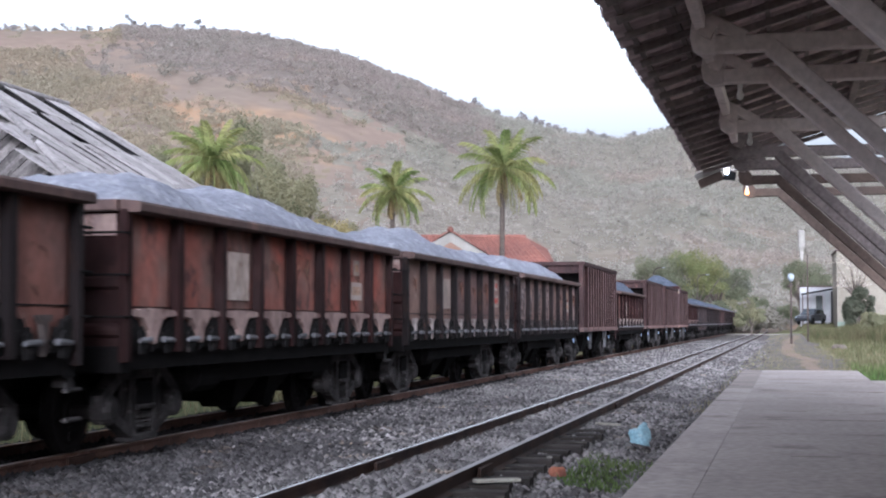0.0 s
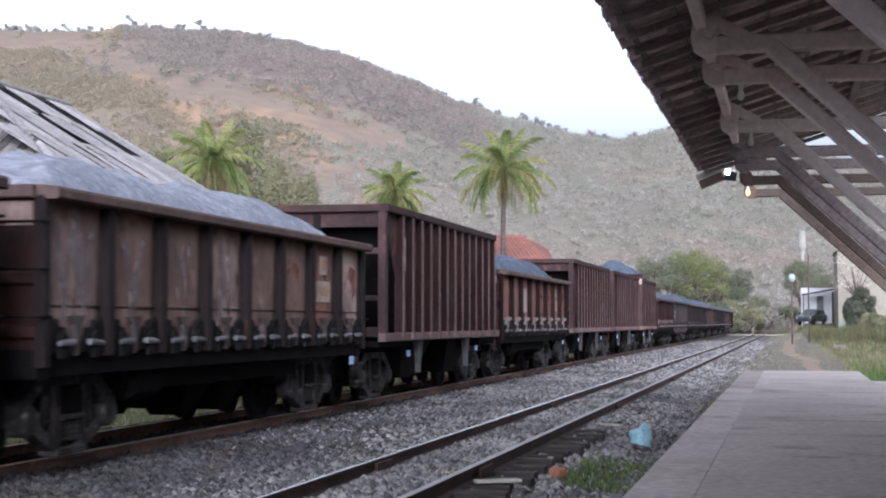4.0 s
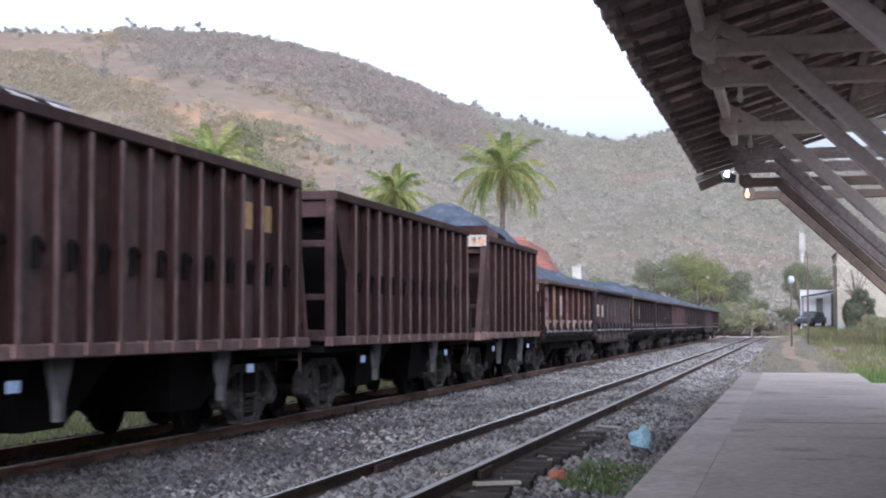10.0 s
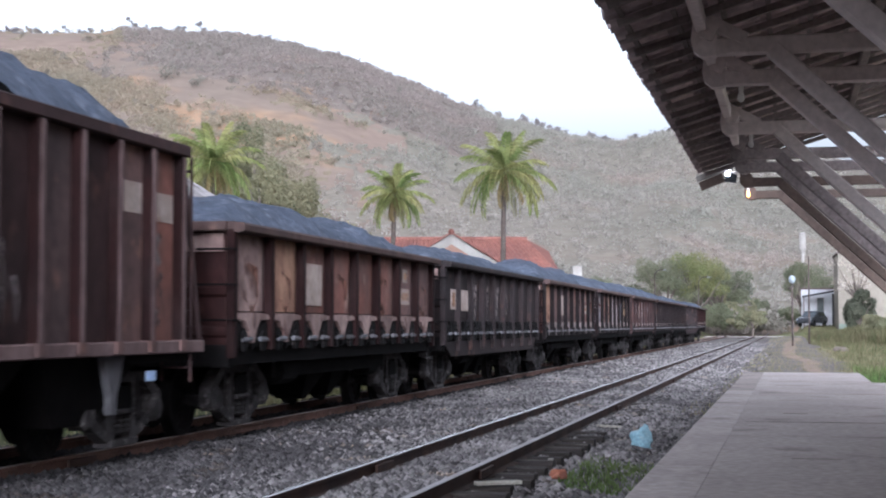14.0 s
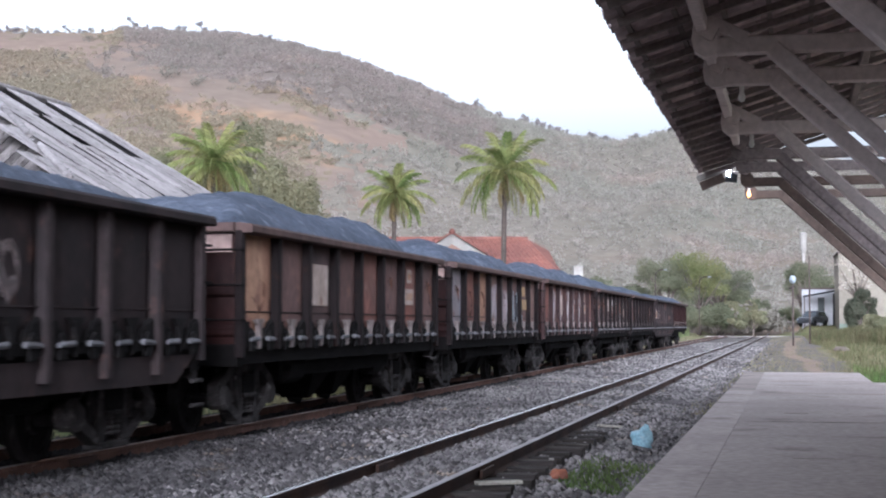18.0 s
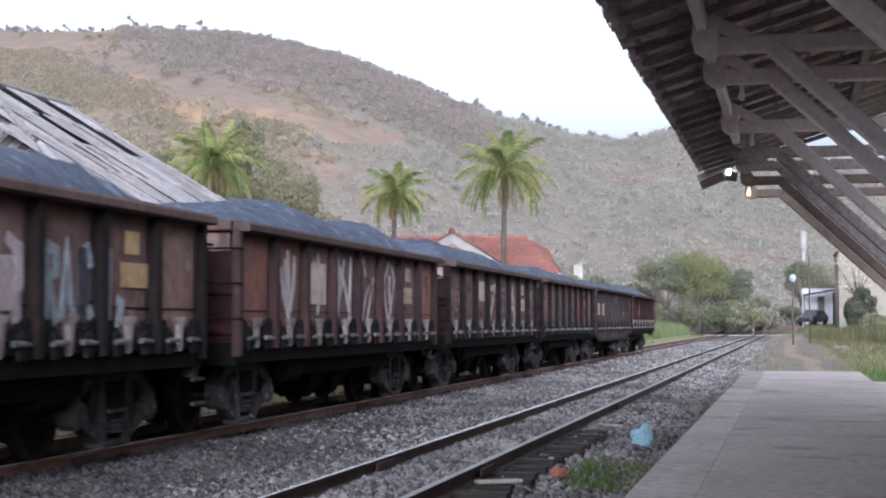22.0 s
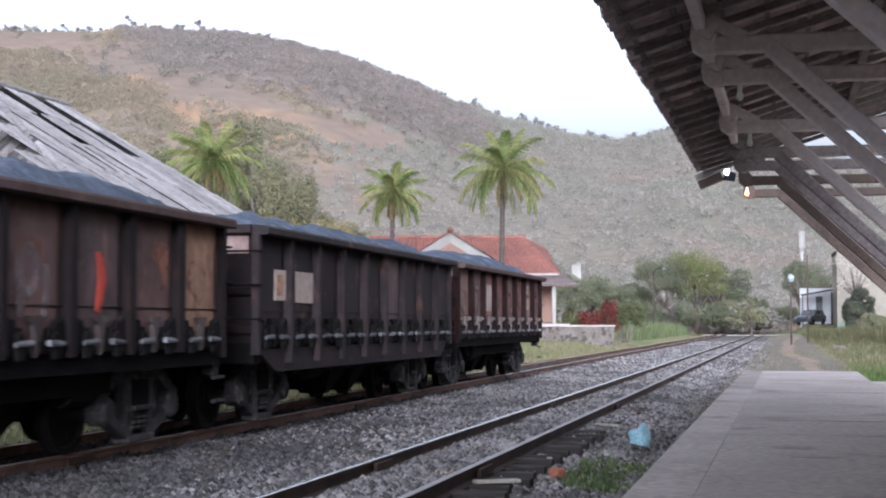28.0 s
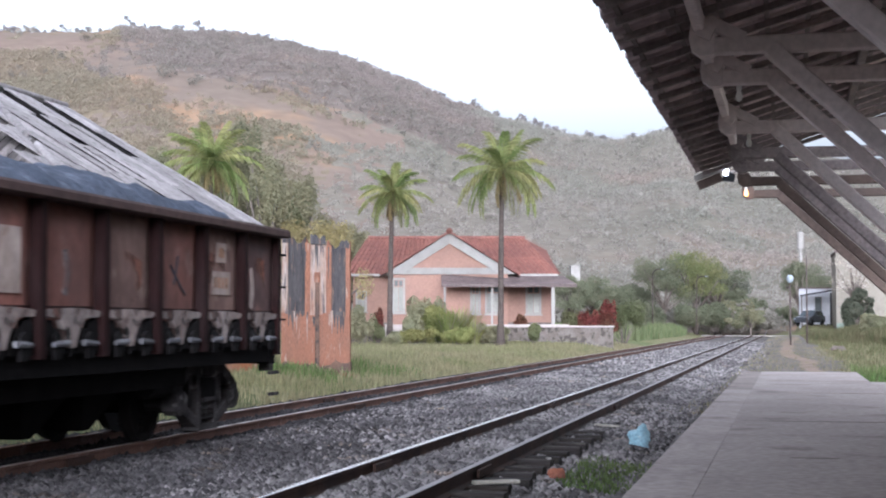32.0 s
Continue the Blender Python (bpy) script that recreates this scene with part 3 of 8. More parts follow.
P_TAN = paint("tan_faded_paint", (0.39, 0.234, 0.156), (0.2535, 0.1326, 0.0936), (0.1463, 0.0702, 0.0585), 0.56)
P_GREYPATCH = paint("grey_overpaint", (0.084, 0.0805, 0.084), (0.063, 0.0595, 0.063), (0.049, 0.0315, 0.028), 0.62)
P_REDMARK = mat("red_stencil", (0.45, 0.07, 0.05), 0.8, other=(0.30, 0.05, 0.04), scale=5, fine=12)
P_DARKRED = paint("dark_red_rib_shade", (0.01958, 0.008064, 0.007584), (0.01382, 0.006432, 0.006432), (0.01037, 0.00576, 0.00576), 0.6)
P_GREYBROWN = paint("grey_brown_dusty_paint", (0.208, 0.13, 0.1079), (0.1365, 0.0845, 0.0728), (0.3055, 0.2145, 0.1755), 0.6)
P_FAINT = worn(mat("faded_chalk", (0.215, 0.178, 0.174), 0.85, other=(0.12, 0.09, 0.087), scale=4, fine=10), 0.36, 0.68)
P_WHEEL = mat("wheel_steel", (0.0154, 0.01295, 0.0126), 0.75, 0.1, other=(0.0091, 0.00805, 0.00805), stain=(0.042, 0.0371, 0.035), stain_at=0.62, scale=4, fine=10, spec=0.06)
P_SIGN = paint("stencil_plate", (0.40, 0.325, 0.29), (0.33, 0.255, 0.22), (0.24, 0.15, 0.12), 0.64, scale=1.5)
P_YELLOW = paint("yellow_stencil_plate", (0.40, 0.285, 0.17), (0.36, 0.21, 0.085), (0.20, 0.12, 0.08), 0.62, scale=1.6)
P_STENCIL = worn(mat("orange_stencil", (0.36, 0.20, 0.125), 0.8, other=(0.28, 0.16, 0.105), scale=5, fine=12), 0.34, 0.52)
P_BLOT = worn(mat("bare_rust_blotch", (0.225, 0.098, 0.066), 0.9, other=(0.155, 0.074, 0.057), stain=(0.26, 0.165, 0.12), stain_at=0.6, scale=3.0, fine=9), 0.42, 0.62, 2.6)
P_CHALK = worn(mat("white_spray_paint", (0.37, 0.335, 0.328), 0.85, other=(0.25, 0.21, 0.208), scale=2.5, fine=10), 0.22, 0.46)
P_REFLECT = mat("blue_white_reflector", (0.36, 0.45, 0.62), 0.35, other=(0.26, 0.35, 0.54), scale=3)
M_ORE = mat("fine_iron_ore", (0.076, 0.086, 0.114), 0.9, 0.0, other=(0.052, 0.060, 0.081), stain=(0.112, 0.124, 0.158), stain_at=0.56, scale=1.6, fine=7, bump=0.8, amount=0.6, dist=0.06, per=0.1, spec=0.1)
M_PALEORE = mat("pale_ore_dust", (0.22, 0.22, 0.253), 0.9, 0.0, other=(0.165, 0.165, 0.198), stain=(0.275, 0.275, 0.3025), stain_at=0.56, scale=2.2, fine=7, bump=0.8, amount=0.5, dist=0.06, per=0.1)

GL, GB = 9.95, 4.92          # gondola: rim length, half body length
AXLE_R = 0.41


def side_frame():
    """Cast side frame of a three-piece bogie: deep pierced top chord, sloping lower chords to the spring seat, journal boxes."""
    s = Shape()
    s.slab([(-0.62, 0.72), (0.62, 0.72), (0.60, 0.82), (-0.60, 0.82)], "x", -0.07, 0.07)
    s.slab([(-0.24, 0.60), (0.24, 0.60), (0.24, 0.64), (-0.24, 0.64)], "x", -0.05, 0.05)
    for k in (-1, 1):
        s.slab([(k * 0.58, 0.82), (k * 0.98, 0.58), (k * 0.98, 0.46), (k * 0.86, 0.50), (k * 0.50, 0.72)], "x", -0.07, 0.07)
        s.slab([(k * 0.20, 0.08), (k * 0.30, 0.12), (k * 0.84, 0.36), (k * 0.84, 0.46), (k * 0.70, 0.44), (k * 0.26, 0.22)], "x", -0.07, 0.07)
        s.slab([(k * 0.20, 0.10), (k * 0.31, 0.10), (k * 0.33, 0.74), (k * 0.22, 0.74)], "x", -0.075, 0.075)
        s.bar((0.03, k * 0.46, 0.36), (0.03, k * 0.44, 0.74), 0.05, 0.07, up=(0, 1, 0))
        s.loft([[(x, k * 0.80 + 0.15 * math.cos(a) * w, 0.43 + 0.15 * math.sin(a) * w) for a in [i * math.pi / 5 for i in range(10)]] for x, w in ((-0.09, 1.0), (0.08, 1.0), (0.12, 0.75))])
    s.bar((0, -0.30, 0.12), (0, 0.30, 0.12), 0.20, 0.07)
    s.bar((0.02, -0.22, 0.43), (0.02, 0.22, 0.43), 0.20, 0.05)
    return s.mesh("side_frame")


def spring():
    prof = []
    for i in range(4):
        prof += [(0.040, 0.205 + i * 0.05), (0.058, 0.216 + i * 0.05), (0.058, 0.236 + i * 0.05), (0.045, 0.247 + i * 0.05)]
    return Shape().lathe(prof, 7, "z").mesh("coil_spring")


def wheelset():
    s = Shape()
    for k in (-1, 1):
        s.lathe([(0.06, k * 0.60), (0.14, k * 0.60), (0.15, k * 0.57), (0.33, k * 0.56), (0.345, k * 0.595), (AXLE_R - 0.004, k * 0.593), (AXLE_R, k * 0.49), (AXLE_R + 0.028, k * 0.48), (AXLE_R + 0.026, k * 0.462), (0.34, k * 0.46), (0.33, k * 0.50), (0.15, k * 0.50), (0.06, k * 0.46)], 28, "x")
        for i in range(4):      # cast holes' bosses, so that the turning shows
            a = math.pi * i / 2
            s.tube((k * 0.555, 0.24 * math.cos(a), 0.24 * math.sin(a)), (k * 0.585, 0.24 * math.cos(a), 0.24 * math.sin(a)), 0.045, n=8)
    s.tube((-0.92, 0, 0), (0.92, 0, 0), 0.07, n=12)
    return s.mesh("wheelset", False)


WHEELSETS = []


def bogie(wagon, y):
    b = empty("bogie", pose(0, y, 0), wagon)
    for x in (-0.93, 0.93):
        part("side_frame", shared("side_frame", side_frame), P_BOGIE, b, at=pose(x, 0, 0))
        for k in (-0.15, 0.0, 0.15):
            part("coil_spring", shared("spring", spring), P_SPRING, b, at=pose(x * 1.03, k, 0))
    part("bolster", shared("bolster", lambda: Shape().bar((-1.02, 0, 0.56), (1.02, 0, 0.56), 0.40, 0.24, ch=0.04).mesh("bolster")), P_UNDER, b)
    part("brake_beam", shared("brake_beam", lambda: Shape().bar((-0.7, 0.3, 0.33), (0.7, 0.3, 0.33), 0.08, 0.10).bar((-0.7, -0.3, 0.33), (0.7, -0.3, 0.33), 0.08, 0.10).mesh("brake_beam")), P_UNDER, b)
    for k in (-0.8, 0.8):
        w = part("wheelset", shared("wheelset", wheelset), P_WHEEL, b, at=pose(0, k, AXLE_R))
        WHEELSETS.append((w, k))
    return b


def coupler(wagon, y, way):
    def make():
        return Shape().bar((0, 0, 0.82), (0, 0.42, 0.82), 0.16, 0.2, ch=0.03).slab([(-0.14, 0.38), (0.13, 0.38), (0.15, 0.52), (0.02, 0.56), (-0.05, 0.66), (-0.16, 0.60)], "z", 0.68, 0.96).mesh("coupler")
    part("coupler", shared("coupler", make), P_UNDER, wagon, at=pose(0, y, 0, 0, 0, 0 if way > 0 else 180))

    def hose():
        s = Shape()
        pts = [(0.3, 0.0, 0.80), (0.32, 0.14, 0.70), (0.3, 0.20, 0.5), (0.26, 0.22, 0.36), (0.2, 0.30, 0.30)]
        for p, q in zip(pts, pts[1:]):
            s.tube(p, q, 0.025, n=8)
        return s.mesh("brake_hose")
    part("brake_hose", shared("hose", hose), P_UNDER, wagon, at=pose(0, y, 0, 0, 0, 0 if way > 0 else 180))


def ladder(x0, x1, y, z0, z1, n, name):
    s = Shape()
    s.tube((x0, y, z0), (x0, y, z1), 0.018, n=8).tube((x1, y, z0), (x1, y, z1), 0.018, n=8)
    for i in range(n):
        z = z0 + (z1 - z0) * (i + 0.5) / n
        s.tube((x0, y, z), (x1, y, z), 0.014, n=6)
    return s.mesh(name)


def heap(half_len, half_wid, base, height, seed, name="ore_heap", humps=1.0):
    """A long mound: sloping flanks at the angle of repose, with a lumpy crest."""
    nx, ny = 26, 120
    V = []
    for j in range(ny + 1):
        for i in range(nx + 1):
            u, w = i / nx * 2 - 1, j / ny * 2 - 1
            x, y = u * half_wid, w * half_len
            edge = min((1 - abs(u)) * half_wid, (1 - abs(w)) * half_len * 0.45)
            crest = height * (0.85 + 0.22 * humps * noise.noise((seed * 3.1, y * 0.45, 0.0)) + 0.12 * noise.noise((x * 1.1, y * 1.4, seed)))
            z = crest * (1 - math.exp(-edge * 1.9 / max(0.2, height)))
            z += 0.06 * noise.noise((x * 3, y * 3, seed + 5)) * min(1, edge * 5) + 0.04 * noise.noise((x * 6, y * 6, seed + 2)) * min(1, edge * 5) + 0.02 * noise.noise((x * 9, y * 9, seed)) * min(1, edge * 5)
            V.append((x, y, base + z))
    n = nx + 1
    k = np.arange(n * ny).reshape(-1, n)[:, :-1].ravel()
    return arrays(name, np.array(V), np.stack([k, k + 1, k + n + 1, k + n], -1), True)


def g_panel(i, pw):
    """One side sheet, slightly bulged between its ribs."""
    rows = []
    for z, b in ((1.02, 0.0), (1.30, 0.012), (1.75, 0.028), (2.15, 0.014), (2.37, 0.0)):
        rows.append([(1.34 + b * (1 - (2 * k / 6 - 1) ** 2), -pw / 2 + pw * k / 6, z) for k in range(7)] + [(1.31, pw / 2 - pw * k / 6, z) for k in range(7)])
    return Shape().loft(rows).mesh("side_panel", True)


def bracket_mesh(way):
    """Hinge casting of a drop door, between the latch bar and a rib: stepped, drooping, with a knuckle."""
    line = [(0.09, 0.95), (0.52, 0.94), (0.54, 1.0), (0.53, 1.20), (0.47, 1.27), (0.41, 1.20), (0.37, 1.24), (0.31, 1.15), (0.24, 1.17), (0.20, 1.06), (0.13, 1.05), (0.10, 1.0)]
    return Shape().slab([(way * u, z) for u, z in line], "x", 1.33, 1.40).slab([(way * u, z) for u, z in ((0.26, 0.90), (0.38, 0.90), (0.38, 1.10), (0.32, 1.14), (0.26, 1.10))], "x", 1.40, 1.44).mesh("hinge_bracket")


def latch_mesh():
    """The latch bar in the middle of a drop door: a broad head tapering to a blunt tail."""
    return Shape().slab([(-0.14, 1.36), (0.13, 1.365), (0.11, 1.32), (0.055, 1.29), (0.042, 1.20), (0.03, 1.08), (0.012, 1.02), (-0.022, 1.01), (-0.032, 1.09), (-0.04, 1.19), (-0.06, 1.28), (-0.11, 1.32)], "x", 1.36, 1.415).mesh("latch_bar")


def stroke(line, w=0.095):
    """A sprayed line on a side sheet, through (y, z) points; a thin ribbon of paint with blunt ends."""
    left, right = [], []
    for i, (y, z) in enumerate(line):
        y0, z0 = line[max(0, i - 1)]
        y1, z1 = line[min(len(line) - 1, i + 1)]
        l = math.hypot(y1 - y0, z1 - z0)
        ny, nz = -(z1 - z0) / l, (y1 - y0) / l
        ww = w * (0.55 + 0.45 * math.sin(math.pi * (i + 0.5) / len(line)))
        left.append((y + ny * ww / 2, z + nz * ww / 2))
        right.append((y - ny * ww / 2, z - nz * ww / 2))
    return Shape().loft([[(1.362, *a), (1.362, *b), (1.374, *b), (1.374, *a)] for a, b in zip(left, right)])


def skirt_mesh(gb):
    s = Shape()
    s.box(1.24, 1.345, -gb + 0.06, gb - 0.06, 0.84, 1.09)
    return s.mesh("side_sill")


def gondola(centre, label, body, lime=None, heap_h=0.45, ore=None, seed=1, rib=None, plates=(), pale=(), scrawls=(), daubs=(), skirt=False, lamp=False, mark=None, drips=False, sign=None, group="ore gondola wagons", bays=8):
    """A low ore gondola: eight ribbed panels a side, drop doors with hinge brackets, two bogies."""
    g = tagged(empty("gondola_wagon", pose(TRACK_FAR, centre, 0)), label, "freight wagon", group)
    gb = GB if bays == 8 else 5.25
    pw = 2 * gb / bays
    rng = random.Random(seed)
    rib = rib or P_RIB
    for side in (1, -1):
        flip = pose(0, 0, 0, 0, 0, 0 if side > 0 else 180)
        for i in range(bays):
            y = -gb + pw * (i + 0.5)
            m = pale[i % len(pale)] if pale and rng.random() < 0.55 else body
            if side > 0:
                m = dict(daubs).get(i, m)
            sheet = part("side_panel", shared(("g_panel", bays), lambda: g_panel(0, pw)), m, g, at=pose(0, y, 0) @ flip)
            if side > 0:
                for k, z0, z1, w, dy in plates:
                    if k == i:
                        part("stencil_plate", Shape().box(1.366, 1.375, dy - w / 2, dy + w / 2, z0, z1), sign or P_SIGN, sheet, "faded stencil plate")
                        if not sign and w < 0.45:
                            part("stencil_mark", Shape().slab([(dy - w * 0.3, z0 + 0.06), (dy + w * 0.28, z0 + 0.05), (dy + w * 0.3, z1 - 0.08), (dy + 0.02, z1 - 0.05), (dy - w * 0.26, z1 - 0.07)], "x", 1.374, 1.378), mark or P_STENCIL, sheet, "blurred orange mark")
                        elif not sign and w < 0.66:
                            for q in range(4):
                                part("stencil_bar", Shape().box(1.374, 1.378, dy - w * 0.40 + q * w * 0.21, dy - w * 0.40 + q * w * 0.21 + w * 0.13, z0 + (z1 - z0) * 0.28, z1 - (z1 - z0) * 0.25), mark or P_STENCIL, sheet, "worn stencilled figure")
                if body is not P_BLACK and rng.random() < 0.7:
                    q, z = rng.uniform(-0.15, 0.15), rng.uniform(1.5, 1.7)
                    part("rust_blotch", stroke([(q - 0.1, z), (q, z + 0.15), (q + 0.05, z + rng.uniform(0.3, 0.5))], rng.uniform(0.35, 0.55)), P_BLOT, sheet, "bare rusty blotch")
                for k, lines, paint_, *wide in scrawls:
                    if k == i:
                        for line in lines:
                            part("paint_stroke", stroke(line, wide[0] if wide else 0.11), paint_, sheet, "loose sprayed stroke")
            if lime:
                part("lime_wash", shared(("lime_band", bays), lambda: Shape().slab([(u * (0.82 if z < 1.32 else 1.0), 1.44 - (1.44 - z) * 0.70) for u, z in ((-0.10, 0.98), (-0.05, 0.93), (0.06, 0.94), (0.09, 1.05), (0.15, 1.15), (0.23, 1.24), (0.28, 1.31), (pw / 2 - 0.06, 1.33), (pw / 2 - 0.07, 1.40), (0.42, 1.42), (0.34, 1.41), (0.2, 1.435), (0.1, 1.42), (-0.05, 1.44), (-0.14, 1.42), (-0.3, 1.43), (-0.38, 1.41), (-pw / 2 + 0.07, 1.42), (-pw / 2 + 0.06, 1.33), (-0.30, 1.30), (-0.24, 1.22), (-0.14, 1.13))], "x", 1.33, 1.418).mesh("lime_wash")), lime, g, "chalky white band along the sheet", at=pose(0, y, 0) @ flip)
            for o in (-1, 1):
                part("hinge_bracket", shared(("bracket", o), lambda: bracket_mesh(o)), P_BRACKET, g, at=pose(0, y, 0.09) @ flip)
                part("door_pin", shared(("pin", o), lambda: Shape().tube((1.445, o * 0.15, 1.03), (1.445, o * 0.42, 1.02), 0.030, 0.022, n=8).tube((1.40, o * 0.33, 1.03), (1.445, o * 0.33, 1.03), 0.03, n=8).mesh("door_pin")), P_PIN, g, at=pose(0, y, 0.10) @ flip)
            part("latch_bar", shared("latch", latch_mesh), P_LATCHWHITE if drips else P_BRACKET if lime or body is P_BLACK else P_LATCH, g, at=pose(0, y, 0) @ flip)
        for i in range(1, bays):
            y = -gb + pw * i
            # ribs are toned below the sheets, with their flank shade in the paint
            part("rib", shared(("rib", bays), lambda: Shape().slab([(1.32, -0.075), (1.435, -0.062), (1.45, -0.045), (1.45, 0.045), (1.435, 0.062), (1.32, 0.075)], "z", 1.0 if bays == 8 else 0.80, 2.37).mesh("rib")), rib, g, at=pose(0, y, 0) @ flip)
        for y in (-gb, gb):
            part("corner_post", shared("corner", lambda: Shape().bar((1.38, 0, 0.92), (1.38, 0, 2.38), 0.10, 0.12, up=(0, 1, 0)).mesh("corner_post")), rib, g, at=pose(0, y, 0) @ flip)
        part("top_rim", shared(("g_rim", bays), lambda: Shape().slab([(1.31, 2.35), (1.53, 2.35), (1.55, 2.365), (1.55, 2.43), (1.53, 2.455), (1.40, 2.47), (1.31, 2.47)], "y", -gb - 0.055, gb + 0.055).mesh("top_rim")), P_BLACK if body is P_BLACK else P_RIM, g, at=flip)
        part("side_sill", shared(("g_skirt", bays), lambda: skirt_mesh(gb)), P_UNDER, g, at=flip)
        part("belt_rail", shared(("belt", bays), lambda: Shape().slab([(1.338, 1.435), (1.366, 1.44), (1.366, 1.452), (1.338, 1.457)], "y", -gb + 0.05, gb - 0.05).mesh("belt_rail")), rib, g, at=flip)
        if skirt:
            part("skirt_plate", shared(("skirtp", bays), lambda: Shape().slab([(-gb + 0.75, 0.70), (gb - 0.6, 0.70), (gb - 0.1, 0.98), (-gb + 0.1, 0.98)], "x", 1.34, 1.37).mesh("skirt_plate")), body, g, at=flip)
        # added near-black box that closes the view through under the wagon
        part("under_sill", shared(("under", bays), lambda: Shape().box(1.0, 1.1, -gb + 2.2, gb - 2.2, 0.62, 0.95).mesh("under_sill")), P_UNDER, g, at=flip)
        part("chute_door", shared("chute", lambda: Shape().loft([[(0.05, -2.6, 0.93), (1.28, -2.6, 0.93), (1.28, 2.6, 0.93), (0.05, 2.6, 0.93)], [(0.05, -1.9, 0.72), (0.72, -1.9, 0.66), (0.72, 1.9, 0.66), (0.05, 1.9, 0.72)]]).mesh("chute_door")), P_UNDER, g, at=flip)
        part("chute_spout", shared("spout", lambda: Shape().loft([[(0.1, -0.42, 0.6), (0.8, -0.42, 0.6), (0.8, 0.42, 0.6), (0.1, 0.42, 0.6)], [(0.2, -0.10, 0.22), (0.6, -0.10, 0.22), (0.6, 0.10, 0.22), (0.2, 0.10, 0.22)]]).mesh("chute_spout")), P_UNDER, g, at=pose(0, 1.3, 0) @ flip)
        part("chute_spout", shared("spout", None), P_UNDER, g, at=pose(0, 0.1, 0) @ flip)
        end = pose(0, side * gb, 0, 0, 0, 0 if side > 0 else 180)
        # end sheets and beams hold the shade of the wagon's end in their colour
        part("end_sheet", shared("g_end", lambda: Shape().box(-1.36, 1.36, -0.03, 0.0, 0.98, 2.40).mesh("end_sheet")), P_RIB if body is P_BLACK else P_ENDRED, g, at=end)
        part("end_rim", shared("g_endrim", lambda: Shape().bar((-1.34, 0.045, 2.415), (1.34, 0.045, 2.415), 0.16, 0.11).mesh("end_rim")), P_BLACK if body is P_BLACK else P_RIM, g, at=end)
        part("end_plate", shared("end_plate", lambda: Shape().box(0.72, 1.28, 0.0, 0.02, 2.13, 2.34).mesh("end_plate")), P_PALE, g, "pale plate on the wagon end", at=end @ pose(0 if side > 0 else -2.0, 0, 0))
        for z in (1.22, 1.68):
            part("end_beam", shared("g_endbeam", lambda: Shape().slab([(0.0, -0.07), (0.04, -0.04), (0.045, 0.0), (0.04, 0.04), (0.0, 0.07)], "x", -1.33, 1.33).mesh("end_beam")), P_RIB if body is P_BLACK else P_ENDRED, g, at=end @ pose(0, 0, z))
        for z in (1.35, 1.75, 2.15):
            part("grab_iron", shared("grab", lambda: Shape().tube((1.02, 0.18, 0), (1.44, 0.18, 0), 0.013, n=6).tube((1.02, 0.0, 0), (1.02, 0.18, 0), 0.013, n=6).tube((1.44, 0.0, 0), (1.44, 0.18, 0), 0.013, n=6).mesh("grab_iron")), P_UNDER, g, at=end @ pose(0, 0, z))
            part("grab_iron", shared("grab", None), P_UNDER, g, at=end @ pose(-2.46, 0, z))
        part("headstock", shared("headstock", lambda: Shape().bar((-1.36, -0.06, 0.94), (1.36, -0.06, 0.94), 0.20, 0.26).mesh("headstock")), P_UNDER, g, at=end)
        part("step_ladder", shared("step", lambda: Shape().bar((1.36, -0.16, 0.42), (1.36, -0.16, 1.15), 0.05, 0.04).bar((1.36, 0.12, 0.42), (1.36, 0.12, 1.05), 0.05, 0.04).bar((1.36, -0.16, 0.44), (1.36, 0.12, 0.44), 0.06, 0.04).bar((1.36, -0.16, 0.70), (1.36, 0.12, 0.70), 0.06, 0.04).box(1.16, 1.30, 0.0, 0.14, 0.72, 1.12).mesh("step_ladder")), P_BOGIE, g, at=end)
        bogie(g, side * (gb - 1.3))
        coupler(g, side * gb, side)
    part("brake_wheel", shared("brake_wheel", lambda: Shape().lathe([(0.17, -0.015), (0.20, 0.0), (0.17, 0.015), (0.155, 0.0)], 20, "y").bar((-0.16, 0, 0), (0.16, 0, 0), 0.03, 0.02).bar((0, 0, -0.16), (0, 0, 0.16), 0.03, 0.02, up=(0, 1, 0)).mesh("brake_wheel")), P_UNDER, g, at=pose(1.12, gb + 0.2, 2.02))
    part("floor", shared(("g_floor", bays), lambda: Shape().box(-1.34, 1.34, -gb + 0.04, gb - 0.04, 0.98, 1.03).mesh("floor")), P_UNDER, g)
    part("centre_sill", shared(("sill", bays), lambda: Shape().bar((0, -gb, 0.82), (0, gb, 0.82), 0.42, 0.34).mesh("centre_sill")), P_UNDER, g)
    for y in (-1.75, 0.0, 1.75):
        part("cross_bearer", shared("bearer", lambda: Shape().slab([(-1.3, 0.95), (1.3, 0.95), (1.3, 0.86), (0.25, 0.56), (-0.25, 0.56), (-1.3, 0.86)], "y", -0.06, 0.06).mesh("cross_bearer")), P_UNDER, g, at=pose(0, y, 0))
    part("brake_cylinder", shared("cyl", lambda: Shape().lathe([(0.05, -0.4), (0.15, -0.38), (0.16, 0.1), (0.12, 0.14), (0.03, 0.18)], 14, "y", (0.95, 2.3, 0.66)).mesh("brake_cylinder")), P_UNDER, g)
    part("air_tank", shared("tank", lambda: Shape().lathe([(0.1, -0.4), (0.2, -0.32), (0.2, 0.32), (0.1, 0.4)], 14, "y", (1.0, -2.2, 0.72)).mesh("air_tank")), P_UNDER, g)
